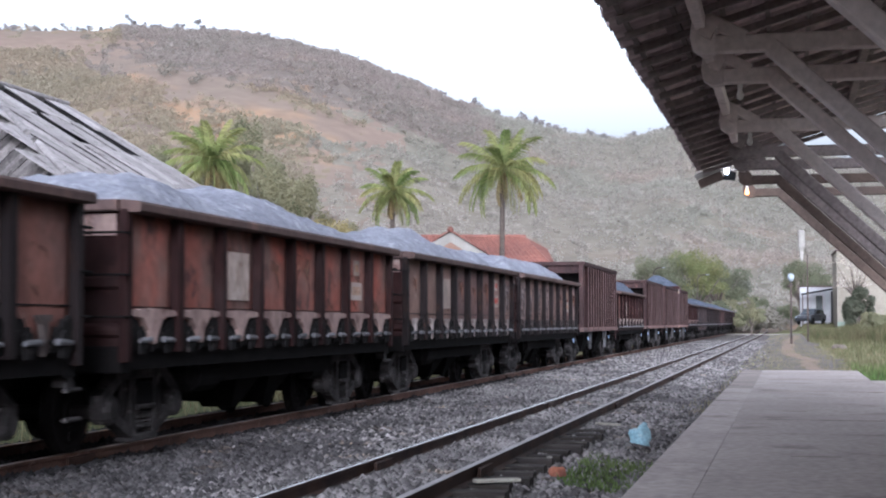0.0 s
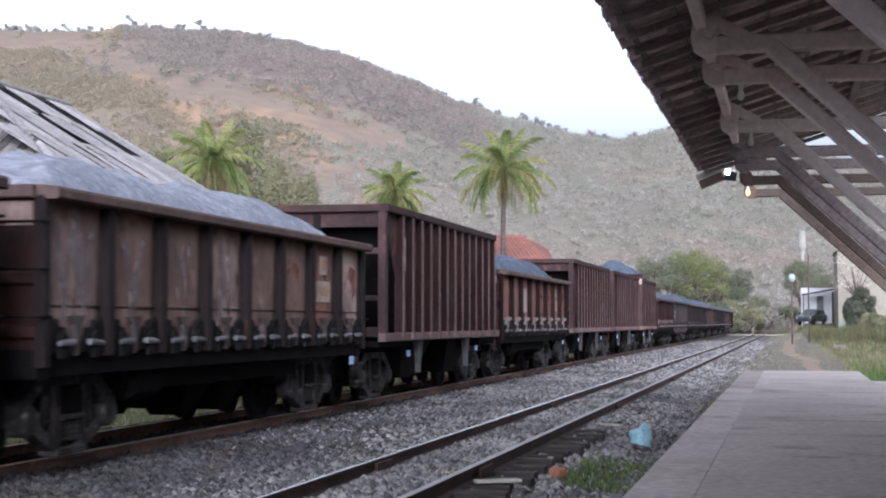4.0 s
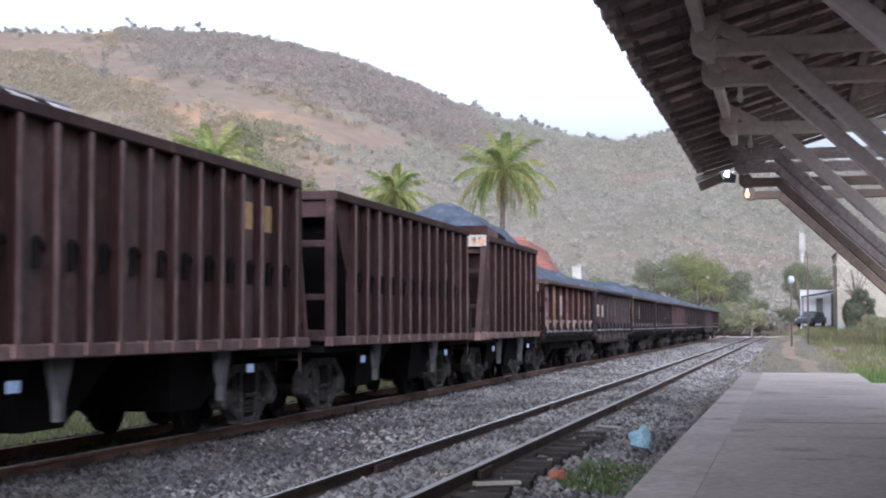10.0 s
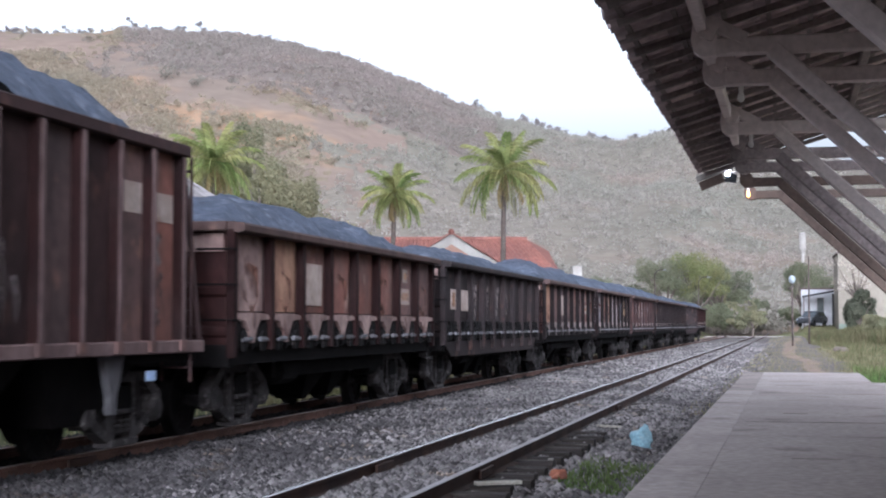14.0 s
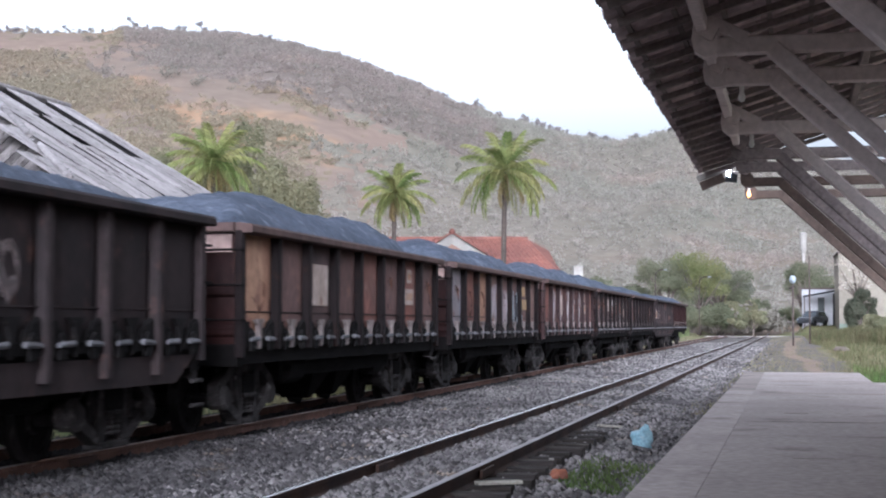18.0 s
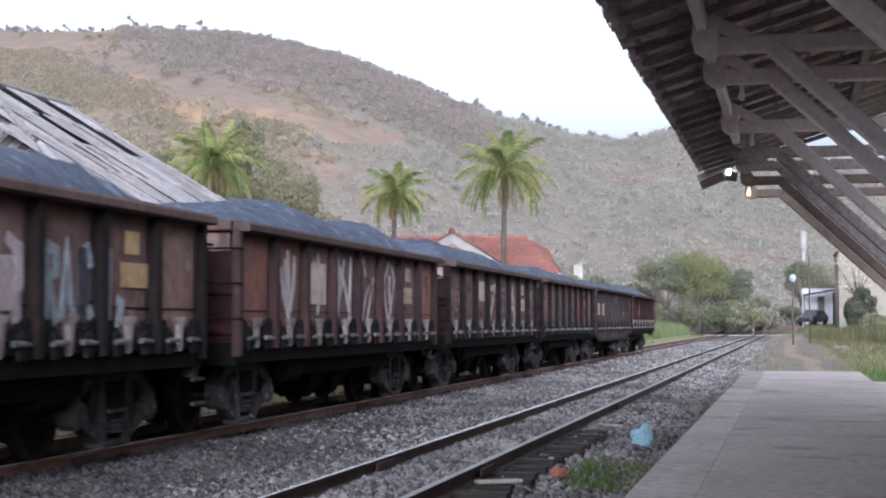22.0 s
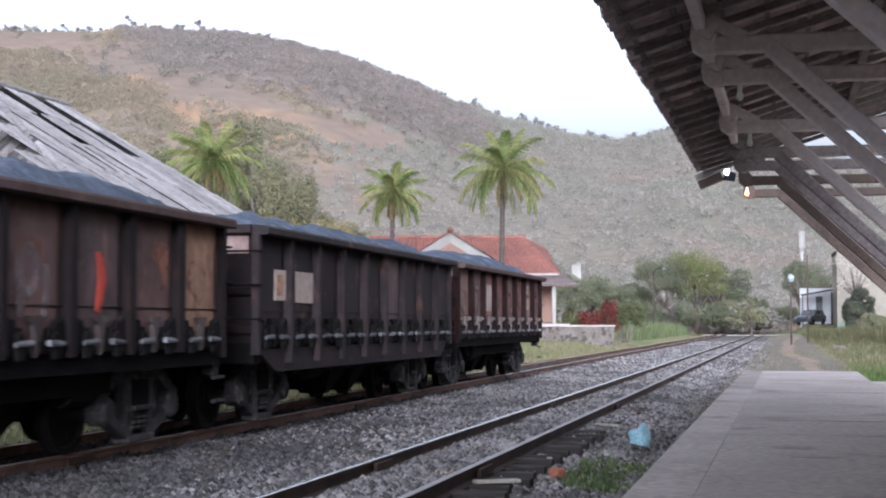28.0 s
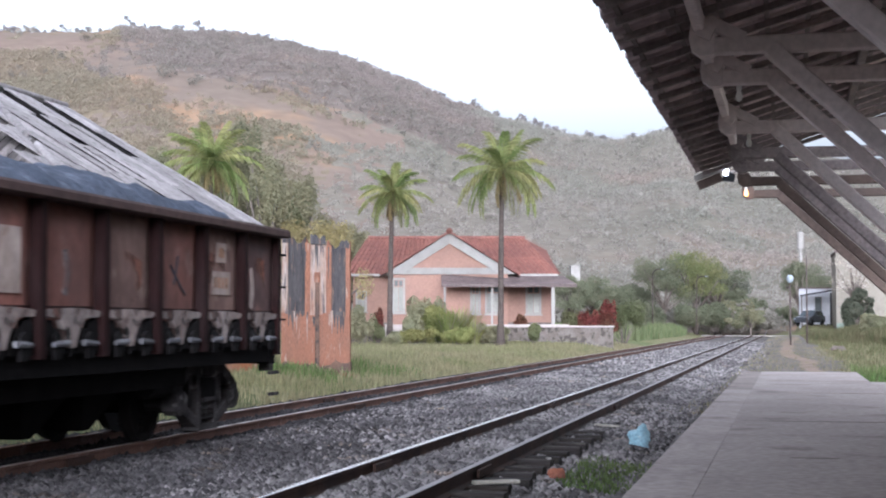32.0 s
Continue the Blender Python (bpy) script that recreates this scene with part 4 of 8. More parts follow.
    if lamp:
        part("reflector", Shape().box(1.36, 1.37, gb - 0.55, gb - 0.33, 0.70, 0.82), P_REFLECT, g, "small blue-white reflector")
    h = tagged(part("ore_load", heap(gb - 0.35, 1.32, 2.30, heap_h * 1.38, seed), ore or M_ORE, g, at=pose(0, -0.27, 0)))
    h["label"] = "mound of ore heaped over the rim"
    return g


HL = 9.35                    # hopper rim length


def hopper(centre, label, body, seed=1, pale=(), plates=(), half=HL / 2, ribs=12, boards=False, front_bay=1.0, heap_h=0.0, rail=None, hooks=True, scrawls=(), daubs=(), sign=None):
    """A tall bottom-discharge hopper: ribbed sides, an open bay with a sloped sheet at its leading end, discharge doors below."""
    top = 3.06
    g = tagged(empty("hopper_wagon", pose(TRACK_FAR, centre, 0)), label, "freight wagon", "tall hopper wagons")
    rng = random.Random(seed)
    rail = rail or P_HFLANGE
    y0, y1 = -half + front_bay, half - 0.55
    pw = (y1 - y0) / ribs
    key = (half, ribs, front_bay)
    for side in (1, -1):
        X = (lambda x: x) if side > 0 else (lambda x: -x)
        S = pose(0, 0, 0)
        for i in range(ribs):
            y = y0 + pw * (i + 0.5)
            m = pale[rng.randrange(len(pale))] if pale and rng.random() < 0.2 else body
            m = dict(daubs).get(i, m)
            p = part("side_panel", shared(("h_panel", key, side), lambda: Shape().box(X(1.33), X(1.37), -pw / 2, pw / 2, 1.05, top - 0.02).mesh("side_panel")), m, g, at=pose(0, y, 0))
            if side > 0:
                for k, z0, z1, w in plates:
                    if k == i:
                        part("stencil_plate", Shape().box(1.372, 1.378, -w / 2, w / 2, z0, z1), sign or P_SIGN, p, "faded stencil plate")
                if hooks:
                    part("tie_hook", shared("hold", lambda: Shape().tube((1.40, 0.0, 0.10), (1.40, 0.09, 0.05), 0.04, n=8).tube((1.40, 0.0, 0.10), (1.40, 0.0, -0.15), 0.034, n=8).mesh("tie_hook")), P_UNDER, p, at=pose(0, 0.10, 1.92))
                for k, lines, paint_ in scrawls:
                    if k == i:
                        for line in lines:
                            part("paint_stroke", stroke(line, 0.1), paint_, p, "chalky smear", at=pose(0.003, 0, 0))
        for i in range(ribs + 1):
            y = y0 + pw * i
            # flank shade is in the ribs' dark paint, their lit edge a paler strip
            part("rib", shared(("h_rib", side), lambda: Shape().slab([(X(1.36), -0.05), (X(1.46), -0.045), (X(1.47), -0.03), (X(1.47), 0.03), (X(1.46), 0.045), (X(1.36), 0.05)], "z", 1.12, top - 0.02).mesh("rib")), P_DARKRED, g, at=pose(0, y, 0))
            part("rib_flange", shared(("h_flange", side), lambda: Shape().box(min(X(1.473), X(1.483)), max(X(1.473), X(1.483)), -0.030, 0.044, 1.145, top - 0.035).mesh("rib_flange")), P_HFLANGE, g, "outer edge painted paler, as if lit", at=pose(0, y, 0))
            part("rib_foot", shared(("h_foot", side), lambda: Shape().box(min(X(1.35), X(1.49)), max(X(1.35), X(1.49)), -0.07, 0.07, 1.03, 1.142).mesh("rib_foot")), P_BROWN, g, at=pose(0, y, 0))
        part("top_rim", shared(("h_rim", half, side), lambda: Shape().bar((X(1.41), -half, top + 0.03), (X(1.41), half - 0.42, top + 0.03), 0.17, 0.12).mesh("top_rim")), body, g)
        part("bottom_rail", shared(("h_rail", half, side), lambda: Shape().bar((X(1.40), -half - 0.06, 1.07), (X(1.40), half + 0.06, 1.07), 0.12, 0.13).mesh("bottom_rail")), rail, g)
        part("corner_post", shared(("h_post", half, side), lambda: Shape().bar((X(1.38), -half + 0.08, 1.1), (X(1.38), -half + 0.08, top), 0.13, 0.15, up=(0, 1, 0)).mesh("corner_post")), body, g)
        part("end_gusset", shared(("h_gus", key, side), lambda: Shape().slab([(-half + 0.16, top - 0.02), (y0, top - 0.02), (y0, 2.0)], "x", min(X(1.34), X(1.37)), max(X(1.34), X(1.37))).mesh("end_gusset")), body, g)
        part("rear_ladder", shared(("h_lad", half, side), lambda: ladder(X(1.08), X(1.40), half - 0.18, 0.7, top, 8, "ladder")), body, g)
        for y in (-half * 0.42, half * 0.42):
            part("door_lever", shared(("lever", side), lambda: Shape().slab([(-0.22, 1.0), (0.22, 1.0), (0.05, 0.62), (0.05, 0.45), (-0.05, 0.45), (-0.06, 0.62)], "x", min(X(1.26), X(1.34)), max(X(1.26), X(1.34))).mesh("door_lever")), P_GREYPATCH, g, at=pose(0, y, 0))
            part("reflector", shared(("refl", side), lambda: Shape().box(min(X(1.35), X(1.36)), max(X(1.35), X(1.36)), -0.11, 0.11, 0.74, 0.84).mesh("reflector")), P_REFLECT, g, "small blue-white reflector", at=pose(0, y + (0.8 if y > 0 else -0.9), 0))
        part("rear_brace", shared(("h_rb", half, side), lambda: Shape().bar((X(1.40), half - 0.42, top - 0.05), (X(1.40), half + 0.08, 1.1), 0.06, 0.05, up=(1, 0, 0)).mesh("rear_brace")), body, g)
        bogie(g, side * (half - 0.98))
        coupler(g, side * (half + 0.14), side)
    # leading end: rim, cross beams and the sloped sheet behind them
    part("end_rim", shared(("h_er", half), lambda: Shape().bar((-1.36, -half + 0.07, top + 0.03), (1.36, -half + 0.07, top + 0.03), 0.15, 0.12).mesh("end_rim")), body, g)
    part("end_rim", shared(("h_er2", half), lambda: Shape().bar((-1.36, half - 0.49, top + 0.03), (1.36, half - 0.49, top + 0.03), 0.15, 0.12).mesh("end_rim")), body, g)
    part("fascia", shared(("h_fa", half), lambda: Shape().box(-1.32, 1.32, -half + 0.10, -half + 0.14, top - 0.26, top - 0.03).mesh("fascia")), body, g)
    part("slope_sheet", shared(("h_slope", key), lambda: Shape().slab([(-half + 0.3, top - 0.05), (-half + 0.36, top - 0.05), (y0 + 0.9, 1.02), (y0 + 0.84, 1.02)], "x", -1.33, 1.33).mesh("slope_sheet")), P_PURPLE if boards else P_UNDER, g)
    part("rear_sheet", shared(("h_rear", half), lambda: Shape().box(-1.33, 1.33, half - 0.59, half - 0.55, 1.05, top).mesh("rear_sheet")), body, g)
    for z, h in ((2.42, 0.10), (1.68, 0.09), (1.15, 0.16)):
        part("cross_beam", shared(("h_cb", half, z), lambda: Shape().bar((-1.32, -half + 0.10, z), (1.32, -half + 0.10, z), 0.10, h).mesh("cross_beam")), P_HRIB, g)
    part("end_strut", shared(("h_mid", half), lambda: Shape().bar((0.3, -half + 0.12, 1.1), (0.3, -half + 0.12, top), 0.12, 0.12, up=(0, 1, 0)).mesh("end_strut")), P_RIB, g)
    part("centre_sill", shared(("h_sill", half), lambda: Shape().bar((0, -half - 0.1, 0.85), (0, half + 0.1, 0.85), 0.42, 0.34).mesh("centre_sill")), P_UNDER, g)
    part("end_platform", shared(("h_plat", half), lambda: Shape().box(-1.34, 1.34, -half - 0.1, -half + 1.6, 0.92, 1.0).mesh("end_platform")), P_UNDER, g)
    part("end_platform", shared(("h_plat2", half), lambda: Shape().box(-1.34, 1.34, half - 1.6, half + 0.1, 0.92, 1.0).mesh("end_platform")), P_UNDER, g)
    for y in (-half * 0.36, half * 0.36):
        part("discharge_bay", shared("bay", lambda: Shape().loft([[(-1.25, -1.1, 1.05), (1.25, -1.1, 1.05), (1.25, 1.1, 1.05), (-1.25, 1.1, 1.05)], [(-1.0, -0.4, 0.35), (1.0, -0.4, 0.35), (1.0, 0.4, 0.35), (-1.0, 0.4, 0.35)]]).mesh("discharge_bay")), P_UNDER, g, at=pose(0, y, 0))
    h = part("ore_load", heap(half - 0.62, 1.30, top - 0.25 if not heap_h else top - 0.02, heap_h or 0.22, seed, humps=0.4), M_ORE, g, "dark ore filling the hopper", at=pose(0, -0.2, 0))
    if boards:
        # loose red side boards standing on the rim, and a white number board on the leading end
        part("extension_board", Shape().box(-1.30, 1.42, -half - 0.04, -half + 0.0, top + 0.115, top + 0.31), P_ENDRED, g, "dark red board")
        part("extension_board", Shape().slab([(-half, top + 0.08), (-half + 1.3, top + 0.08), (-half + 1.2, top + 0.26), (-half, top + 0.30)], "x", 1.36, 1.40), P_DARKBROWN, g, "loose plank")
        part("extension_board", Shape().slab([(-half + 1.5, top + 0.08), (-half + 2.9, top + 0.05), (-half + 2.5, top + 0.20), (-half + 1.6, top + 0.27)], "x", 1.30, 1.33), P_UNDER, g, "torn plank")
        part("extension_board", Shape().box(-1.30, 1.34, half - 0.95, half - 0.91, top + 0.05, top + 0.16), P_DARKBROWN, g, "low board")
        board = part("number_board", Shape().box(-1.28, 1.40, -half - 0.06, -half - 0.025, top - 0.13, top + 0.11), mat("white_board", (0.27, 0.245, 0.22), 0.8, other=(0.30, 0.265, 0.235), stain=(0.26, 0.16, 0.10), scale=3), g, "white board with orange numerals")
        for i in range(7):
            part("numeral_bar", Shape().box(0.40 + i * 0.140, 0.40 + i * 0.140 + (0.10 if i != 4 else 0.07), -half - 0.068, -half - 0.06, top - 0.09 if i != 4 else top - 0.02, top + 0.07 if i != 4 else top + 0.02), P_STENCIL, board, "worn orange numeral")
        part("diagonal_brace", Shape().bar((1.36, -half - 0.04, top - 0.14), (1.36, -half - 0.70, 1.10), 0.12, 0.12), P_HRIB, g, "dusty diagonal brace")
        part("front_sill", Shape().bar((1.36, -half - 0.78, 1.07), (1.36, -half + 0.55, 1.07), 0.12, 0.17), P_GREYBROWN, g)
        part("front_sill", Shape().bar((-1.4, -half - 0.72, 1.05), (1.29, -half - 0.72, 1.05), 0.12, 0.16), P_HRIB, g)
    return g

# ---- the train in its order, leading wagon first; y of each wagon's rear end at the start ----
PL = ((1, 1.62, 1.98, 0.40, 0.0), (6, 1.95, 2.2, 0.34, 0.0), (6, 1.58, 1.86, 0.62, 0.0))
PM = ((2, 1.55, 2.1, 0.7, 0.0), (6, 1.98, 2.2, 0.3, 0.0), (6, 1.62, 1.88, 0.55, 0.0))
PS = ((0, 1.58, 1.96, 0.42, 0.30), (1, 1.56, 1.96, 0.74, 0.10))
ZIG = lambda y, w, z0=1.42, z1=2.2: [(y - w, z1), (y - w * 0.4, z0 + 0.15), (y, z1 - 0.15), (y + w * 0.5, z0 + 0.1), (y + w, z1 - 0.05)]
VEE = lambda y, w, z0=1.35, z1=2.2: [(y - w, z1), (y - w * 0.3, (z0 + z1) / 2), (y, z0), (y + w * 0.35, (z0 + z1) / 2), (y + w, z1 - 0.08)]
BAR = lambda y, z0=1.35, z1=2.25, d=0.05: [(y, z0), (y + d, (z0 + z1) / 2), (y, z1)]
LOOP = lambda y, z, r: [(y + r * math.cos(k * 0.7), z + 1.3 * r * math.sin(k * 0.7)) for k in range(10)]
W = P_CHALK
CARS = (
    ("g", 12.54, dict(label="red-brown ore gondola with dull ribbed sides", body=P_ORANGE, heap_h=0.3, seed=1, plates=PL)),
    ("g", 23.42, dict(label="bright red-oxide ore gondola heaped with pale ore dust", body=P_RED, lime=P_PALE, heap_h=0.6, ore=M_PALEORE, seed=2, plates=PM, rib=P_DARKRED)),
    ("g", 34.33, dict(label="dull brown ore gondola heaped with pale ore dust", body=P_BROWN, drips=True, heap_h=0.6, ore=M_PALEORE, seed=3, plates=PM, pale=(P_GREYBROWN,), mark=P_REDMARK, scrawls=((7, (ZIG(-0.2, 0.15), ZIG(0.15, 0.14)), P_FAINT),))),
    ("g", 45.12, dict(label="chalky pale ore gondola with faint scrawls and pale load", body=P_GREYBROWN, heap_h=0.6, ore=M_PALEORE, seed=4, plates=PL[1:], pale=(P_PALE,), lamp=True, daubs=((6, P_ORANGE),),
                     scrawls=((0, (VEE(-0.2, 0.16), VEE(0.18, 0.15), BAR(0.0)), P_FAINT), (1, (VEE(0.0, 0.25),), P_FAINT), (2, (ZIG(0.0, 0.22),), P_FAINT), (3, (BAR(0.1), BAR(-0.15)), P_FAINT)))),
    ("h", 55.58, dict(label="tall brown ribbed hopper with an open end bay", body=P_PURPLE, seed=5, pale=(P_DARKBROWN, P_BROWN), plates=((0, 2.15, 2.7, 0.4), (9, 2.3, 2.55, 0.4), (10, 2.3, 2.55, 0.4)), hooks=False,
                      scrawls=((0, (ZIG(0.0, 0.12, 1.2, 1.9), BAR(0.15, 1.3, 1.8)), P_FAINT), (3, (BAR(0.0, 1.4, 2.1), BAR(0.15, 1.2, 1.8, -0.1)), P_FAINT), (4, (BAR(0.1, 1.6, 2.0), ), W), (5, (BAR(-0.1, 1.6, 2.0), BAR(0.1, 1.2, 1.5)), P_FAINT), (6, (BAR(0.0, 1.7, 2.1), ), W)))),
    ("g", 66.16, dict(label="faded red ore gondola with white-washed door edges", body=P_ORANGE, lime=P_LIME, heap_h=0.6, seed=6, plates=PM, lamp=True, rib=P_DARKRED)),
    ("h", 76.51, dict(label="tall purplish brown hopper with yellow stencil plates", body=P_PURPLE, seed=7, pale=(P_DARKBROWN,), sign=P_YELLOW, plates=((10, 2.42, 2.74, 0.58), (9, 2.42, 2.74, 0.5)))),
    ("h", 87.01, dict(label="tall dark brown hopper with a faded stencil plate", body=P_PURPLE, seed=8, pale=(P_DARKBROWN,), sign=P_PALE, plates=((9, 2.1, 2.42, 0.5), (10, 2.1, 2.42, 0.4)))),
    ("h", 95.26, dict(label="short hopper with red boards, overflowing ore and a white number board", body=P_PURPLE, seed=9, pale=(P_DARKBROWN,), half=3.25, ribs=7, rail=P_HFLANGE, boards=True, front_bay=0.6, heap_h=1.65, plates=((5, 2.38, 2.68, 0.62), (6, 2.33, 2.62, 0.62)), hooks=False,
                      daubs=((2, P_PURPLE), (5, P_BROWN), (6, P_ORANGE), (4, P_PURPLE), (3, P_DARKBROWN)),
                      scrawls=((2, (BAR(-0.12, 1.25, 2.0), BAR(0.1, 1.3, 1.7)), P_FAINT), (6, (BAR(0.0, 1.9, 2.2, -0.12), BAR(0.05, 1.6, 1.8, -0.12), BAR(0.0, 1.3, 1.45, -0.1)), P_FAINT)))),
    ("g", 106.25, dict(label="red-brown ore gondola with chalky lower edges", body=P_ORANGE, lime=P_PALE, heap_h=0.62, seed=10, plates=PM, pale=(P_BROWN,), rib=P_DARKRED, daubs=((0, P_PALE), (1, P_TAN)))),
    ("g", 117.72, dict(bays=9, label="soot-black ore gondola with two cream plates", body=P_BLACK, heap_h=0.5, seed=11, plates=PS, rib=P_BLACK, skirt=True,
                      scrawls=((2, (VEE(0, 0.15), BAR(0.0, 1.4, 1.9)), P_FAINT), (3, (BAR(0.1),), P_FAINT), (4, (VEE(0, 0.18), BAR(0, 1.35, 1.8)), P_FAINT), (5, (LOOP(0, 1.75, 0.16), VEE(0.0, 0.12, 1.5, 1.75)), P_FAINT)))),
    ("g", 128.79, dict(label="dark brown ore gondola with cream plates and white drips", body=P_DARKBROWN, heap_h=0.68, seed=12, plates=PM, pale=(P_ORANGE, P_BROWN), drips=True, daubs=((0, P_TAN),))),
    ("g", 139.82, dict(label="patchy ore gondola, its panels daubed blue, orange and white", body=P_ORANGE, heap_h=0.62, seed=13, plates=((6, 1.96, 2.18, 0.32, 0.10), (6, 1.64, 1.88, 0.60, 0.16)), sign=P_YELLOW, pale=(P_PALE, P_BROWN), drips=True, daubs=((0, P_BLUE), (1, P_ORANGE), (2, P_TAN), (3, P_GREYBROWN), (4, P_BROWN), (5, P_BROWN), (6, P_BROWN), (7, P_GREYBROWN)),
                      scrawls=((3, (ZIG(0.0, 0.3), ZIG(-0.1, 0.25, 1.5, 2.1), BAR(0.25, 1.3, 1.8)), P_LILAC, 0.16), (3, ([(-0.3, 1.9), (-0.05, 2.05), (0.2, 1.9), (-0.1, 1.6), (0.25, 1.4)], VEE(-0.15, 0.25)), W, 0.08),
                               (4, ([(-0.32, 1.35), (-0.36, 1.75), (-0.25, 2.12)], [(-0.08, 1.3), (-0.1, 2.05)], [(0.12, 1.4), (0.1, 1.85)]), P_LILAC, 0.30), (4, ([(0.16, 2.0), (0.34, 1.92), (0.36, 1.62), (0.2, 1.5)], [(0.3, 1.55), (0.34, 1.3)]), P_LILAC, 0.15), (4, ([(-0.2, 2.0), (-0.08, 1.95), (-0.1, 1.88)], [(0.1, 1.72), (0.2, 1.66)]), P_NIGHT, 0.035),
                               (5, ([(-0.42, 1.28), (-0.40, 1.95)], [(-0.40, 1.98), (-0.22, 1.93), (-0.22, 1.74), (-0.36, 1.66), (-0.2, 1.3)], [(-0.12, 1.3), (0.0, 2.0), (0.10, 1.35)]), P_ICE, 0.13), (5, ([(0.28, 1.3), (0.30, 1.98)], [(0.36, 1.75), (0.42, 1.5)]), P_NIGHT, 0.20), (5, ([(0.36, 2.02), (0.44, 1.8)], BAR(0.42, 1.2, 1.45)), P_ICE, 0.12),
                               (6, ([(-0.42, 1.2), (-0.40, 2.0)], [(-0.2, 1.22), (-0.12, 1.5), (-0.22, 1.52)]), P_ICE, 0.13)))),
    ("g", 150.78, dict(label="red ore gondola with bold white spray-painted scrawls", body=P_ORANGE, heap_h=0.6, seed=14, plates=PM, pale=(P_BROWN,), rib=P_PURPLE, drips=True, daubs=((0, P_ORANGE), (4, P_DARKBROWN), (5, P_BROWN), (7, P_ORANGE)),
                      scrawls=((1, ([(-0.32, 2.0), (-0.2, 1.65), (0.0, 1.42), (0.02, 1.2)], BAR(-0.05, 1.4, 2.22), [(0.25, 2.15), (0.2, 1.8), (0.05, 1.42)], [(-0.15, 2.1), (-0.1, 1.7), (0.0, 1.5)]), W), (2, (VEE(0.0, 0.18, 1.6, 2.15), BAR(0.0, 1.4, 2.25)), W), (3, ([(-0.4, 1.4), (-0.15, 1.8), (0.0, 2.2)], [(-0.35, 2.2), (0.0, 1.85), (0.35, 1.35)], [(0.35, 2.25), (0.3, 1.8), (0.25, 1.3)], BAR(-0.3, 1.4, 2.2)), W),
                               (4, ([(-0.42, 1.95), (-0.30, 1.3), (-0.05, 1.75), (0.34, 2.0), (0.0, 1.35), (-0.1, 1.2)], [(-0.42, 2.1), (-0.2, 2.25), (-0.12, 2.0)]), W), (5, ([(0.02, 2.25), (-0.30, 1.95), (-0.28, 1.75), (0.0, 1.28), (0.34, 1.98), (0.18, 2.2)], [(0.04, 1.60), (0.06, 2.05)], [(-0.02, 1.95), (0.13, 1.98)]), W)))),
    ("g", 161.78, dict(label="brown ore gondola with faded chalk scrawls and grey patches", body=P_BROWN, heap_h=0.62, seed=15, plates=((2, 1.75, 2.15, 0.75, 0.0), *PL[1:]), pale=(P_DARKBROWN,), drips=True,
                      scrawls=((0, (LOOP(-0.25, 1.8, 0.18), BAR(0.2), ZIG(0.3, 0.1), BAR(-0.4)), P_FAINT), (1, (BAR(-0.3), BAR(-0.2, 1.4, 2.2)), P_FAINT), (3, ([(-0.35, 2.1), (0.0, 2.02), (0.35, 2.15), (0.05, 1.7), (-0.25, 1.35)],), W), (4, (ZIG(0, 0.15),), P_FAINT), (5, ([(-0.3, 1.35), (0.0, 2.1), (0.25, 1.4)], [(-0.15, 1.65), (0.18, 1.62)]), W), (7, (BAR(-0.1), BAR(0.1)), P_FAINT)))),
    ("g", 172.67, dict(label="dark brown ore gondola with smeared white marks", body=P_DARKBROWN, heap_h=0.5, seed=16, plates=(), pale=(P_BROWN,), daubs=((6, P_BROWN), (7, P_TAN)),
                      scrawls=((2, (LOOP(0.1, 1.85, 0.2), BAR(-0.25, 1.4, 1.9), LOOP(0.2, 1.6, 0.15), BAR(0.1, 1.35, 1.8), BAR(-0.1, 1.35, 2.0)), P_FAINT), (4, (LOOP(-0.1, 1.75, 0.15), BAR(0.2, 1.35, 1.8), BAR(-0.25, 1.35, 1.7)), P_FAINT), (5, (BAR(0.0, 1.4, 1.95), BAR(0.06, 1.5, 1.9)), P_REDMARK)))),
    ("g", 184.34, dict(bays=9, label="black ore gondola with two cream plates", body=P_BLACK, heap_h=0.38, seed=17, plates=PS, rib=P_BLACK, skirt=True, daubs=((5, P_DARKBROWN),))),
    ("g", 194.97, dict(label="red-brown rear gondola with a white-washed lower band", body=P_ORANGE, lime=P_LIME, heap_h=0.44, seed=18, plates=PM, pale=(P_GREYBROWN, P_BROWN), rib=P_DARKRED,
                      scrawls=((1, (BAR(0.1, 1.5, 2.1),), P_FAINT), (3, (BAR(-0.08, 1.55, 1.95),), P_FAINT, 0.10), (5, ([(-0.2, 1.9), (0.05, 1.7), (0.2, 1.6)], [(0.0, 2.0), (-0.1, 1.7)]), P_NIGHT, 0.03), (7, (BAR(-0.25, 1.48, 1.95),), P_SIGN, 0.12)))),
)
TRAIN = []
for kind, rear, args in CARS:
    first = len(WHEELSETS)
    half = (GL / 2 if args.get("bays", 8) == 8 else 5.305) if kind == "g" else args.get("half", HL / 2)
    car = gondola(rear - half, **args) if kind == "g" else hopper(rear - half, **args)
    TRAIN.append((car, rear - half, WHEELSETS[first:]))


def run(t):
    """How far the train has come since the start; it slows gently."""
    return 5.9341 * t - 0.02657 * t ** 2 + 0.001049 * t ** 3 - 0.00001914 * t ** 4


# ---- derelict shed beyond the tracks ----
M_SHEET = mat("weathered_roof_sheet", (0.222, 0.202, 0.200), 0.9, other=(0.160, 0.144, 0.141), stain=(0.088, 0.074, 0.071), stain_at=0.58, scale=1.3, fine=9, bump=0.4, per=0.4, stretch=(0.5, 1.6, 1))
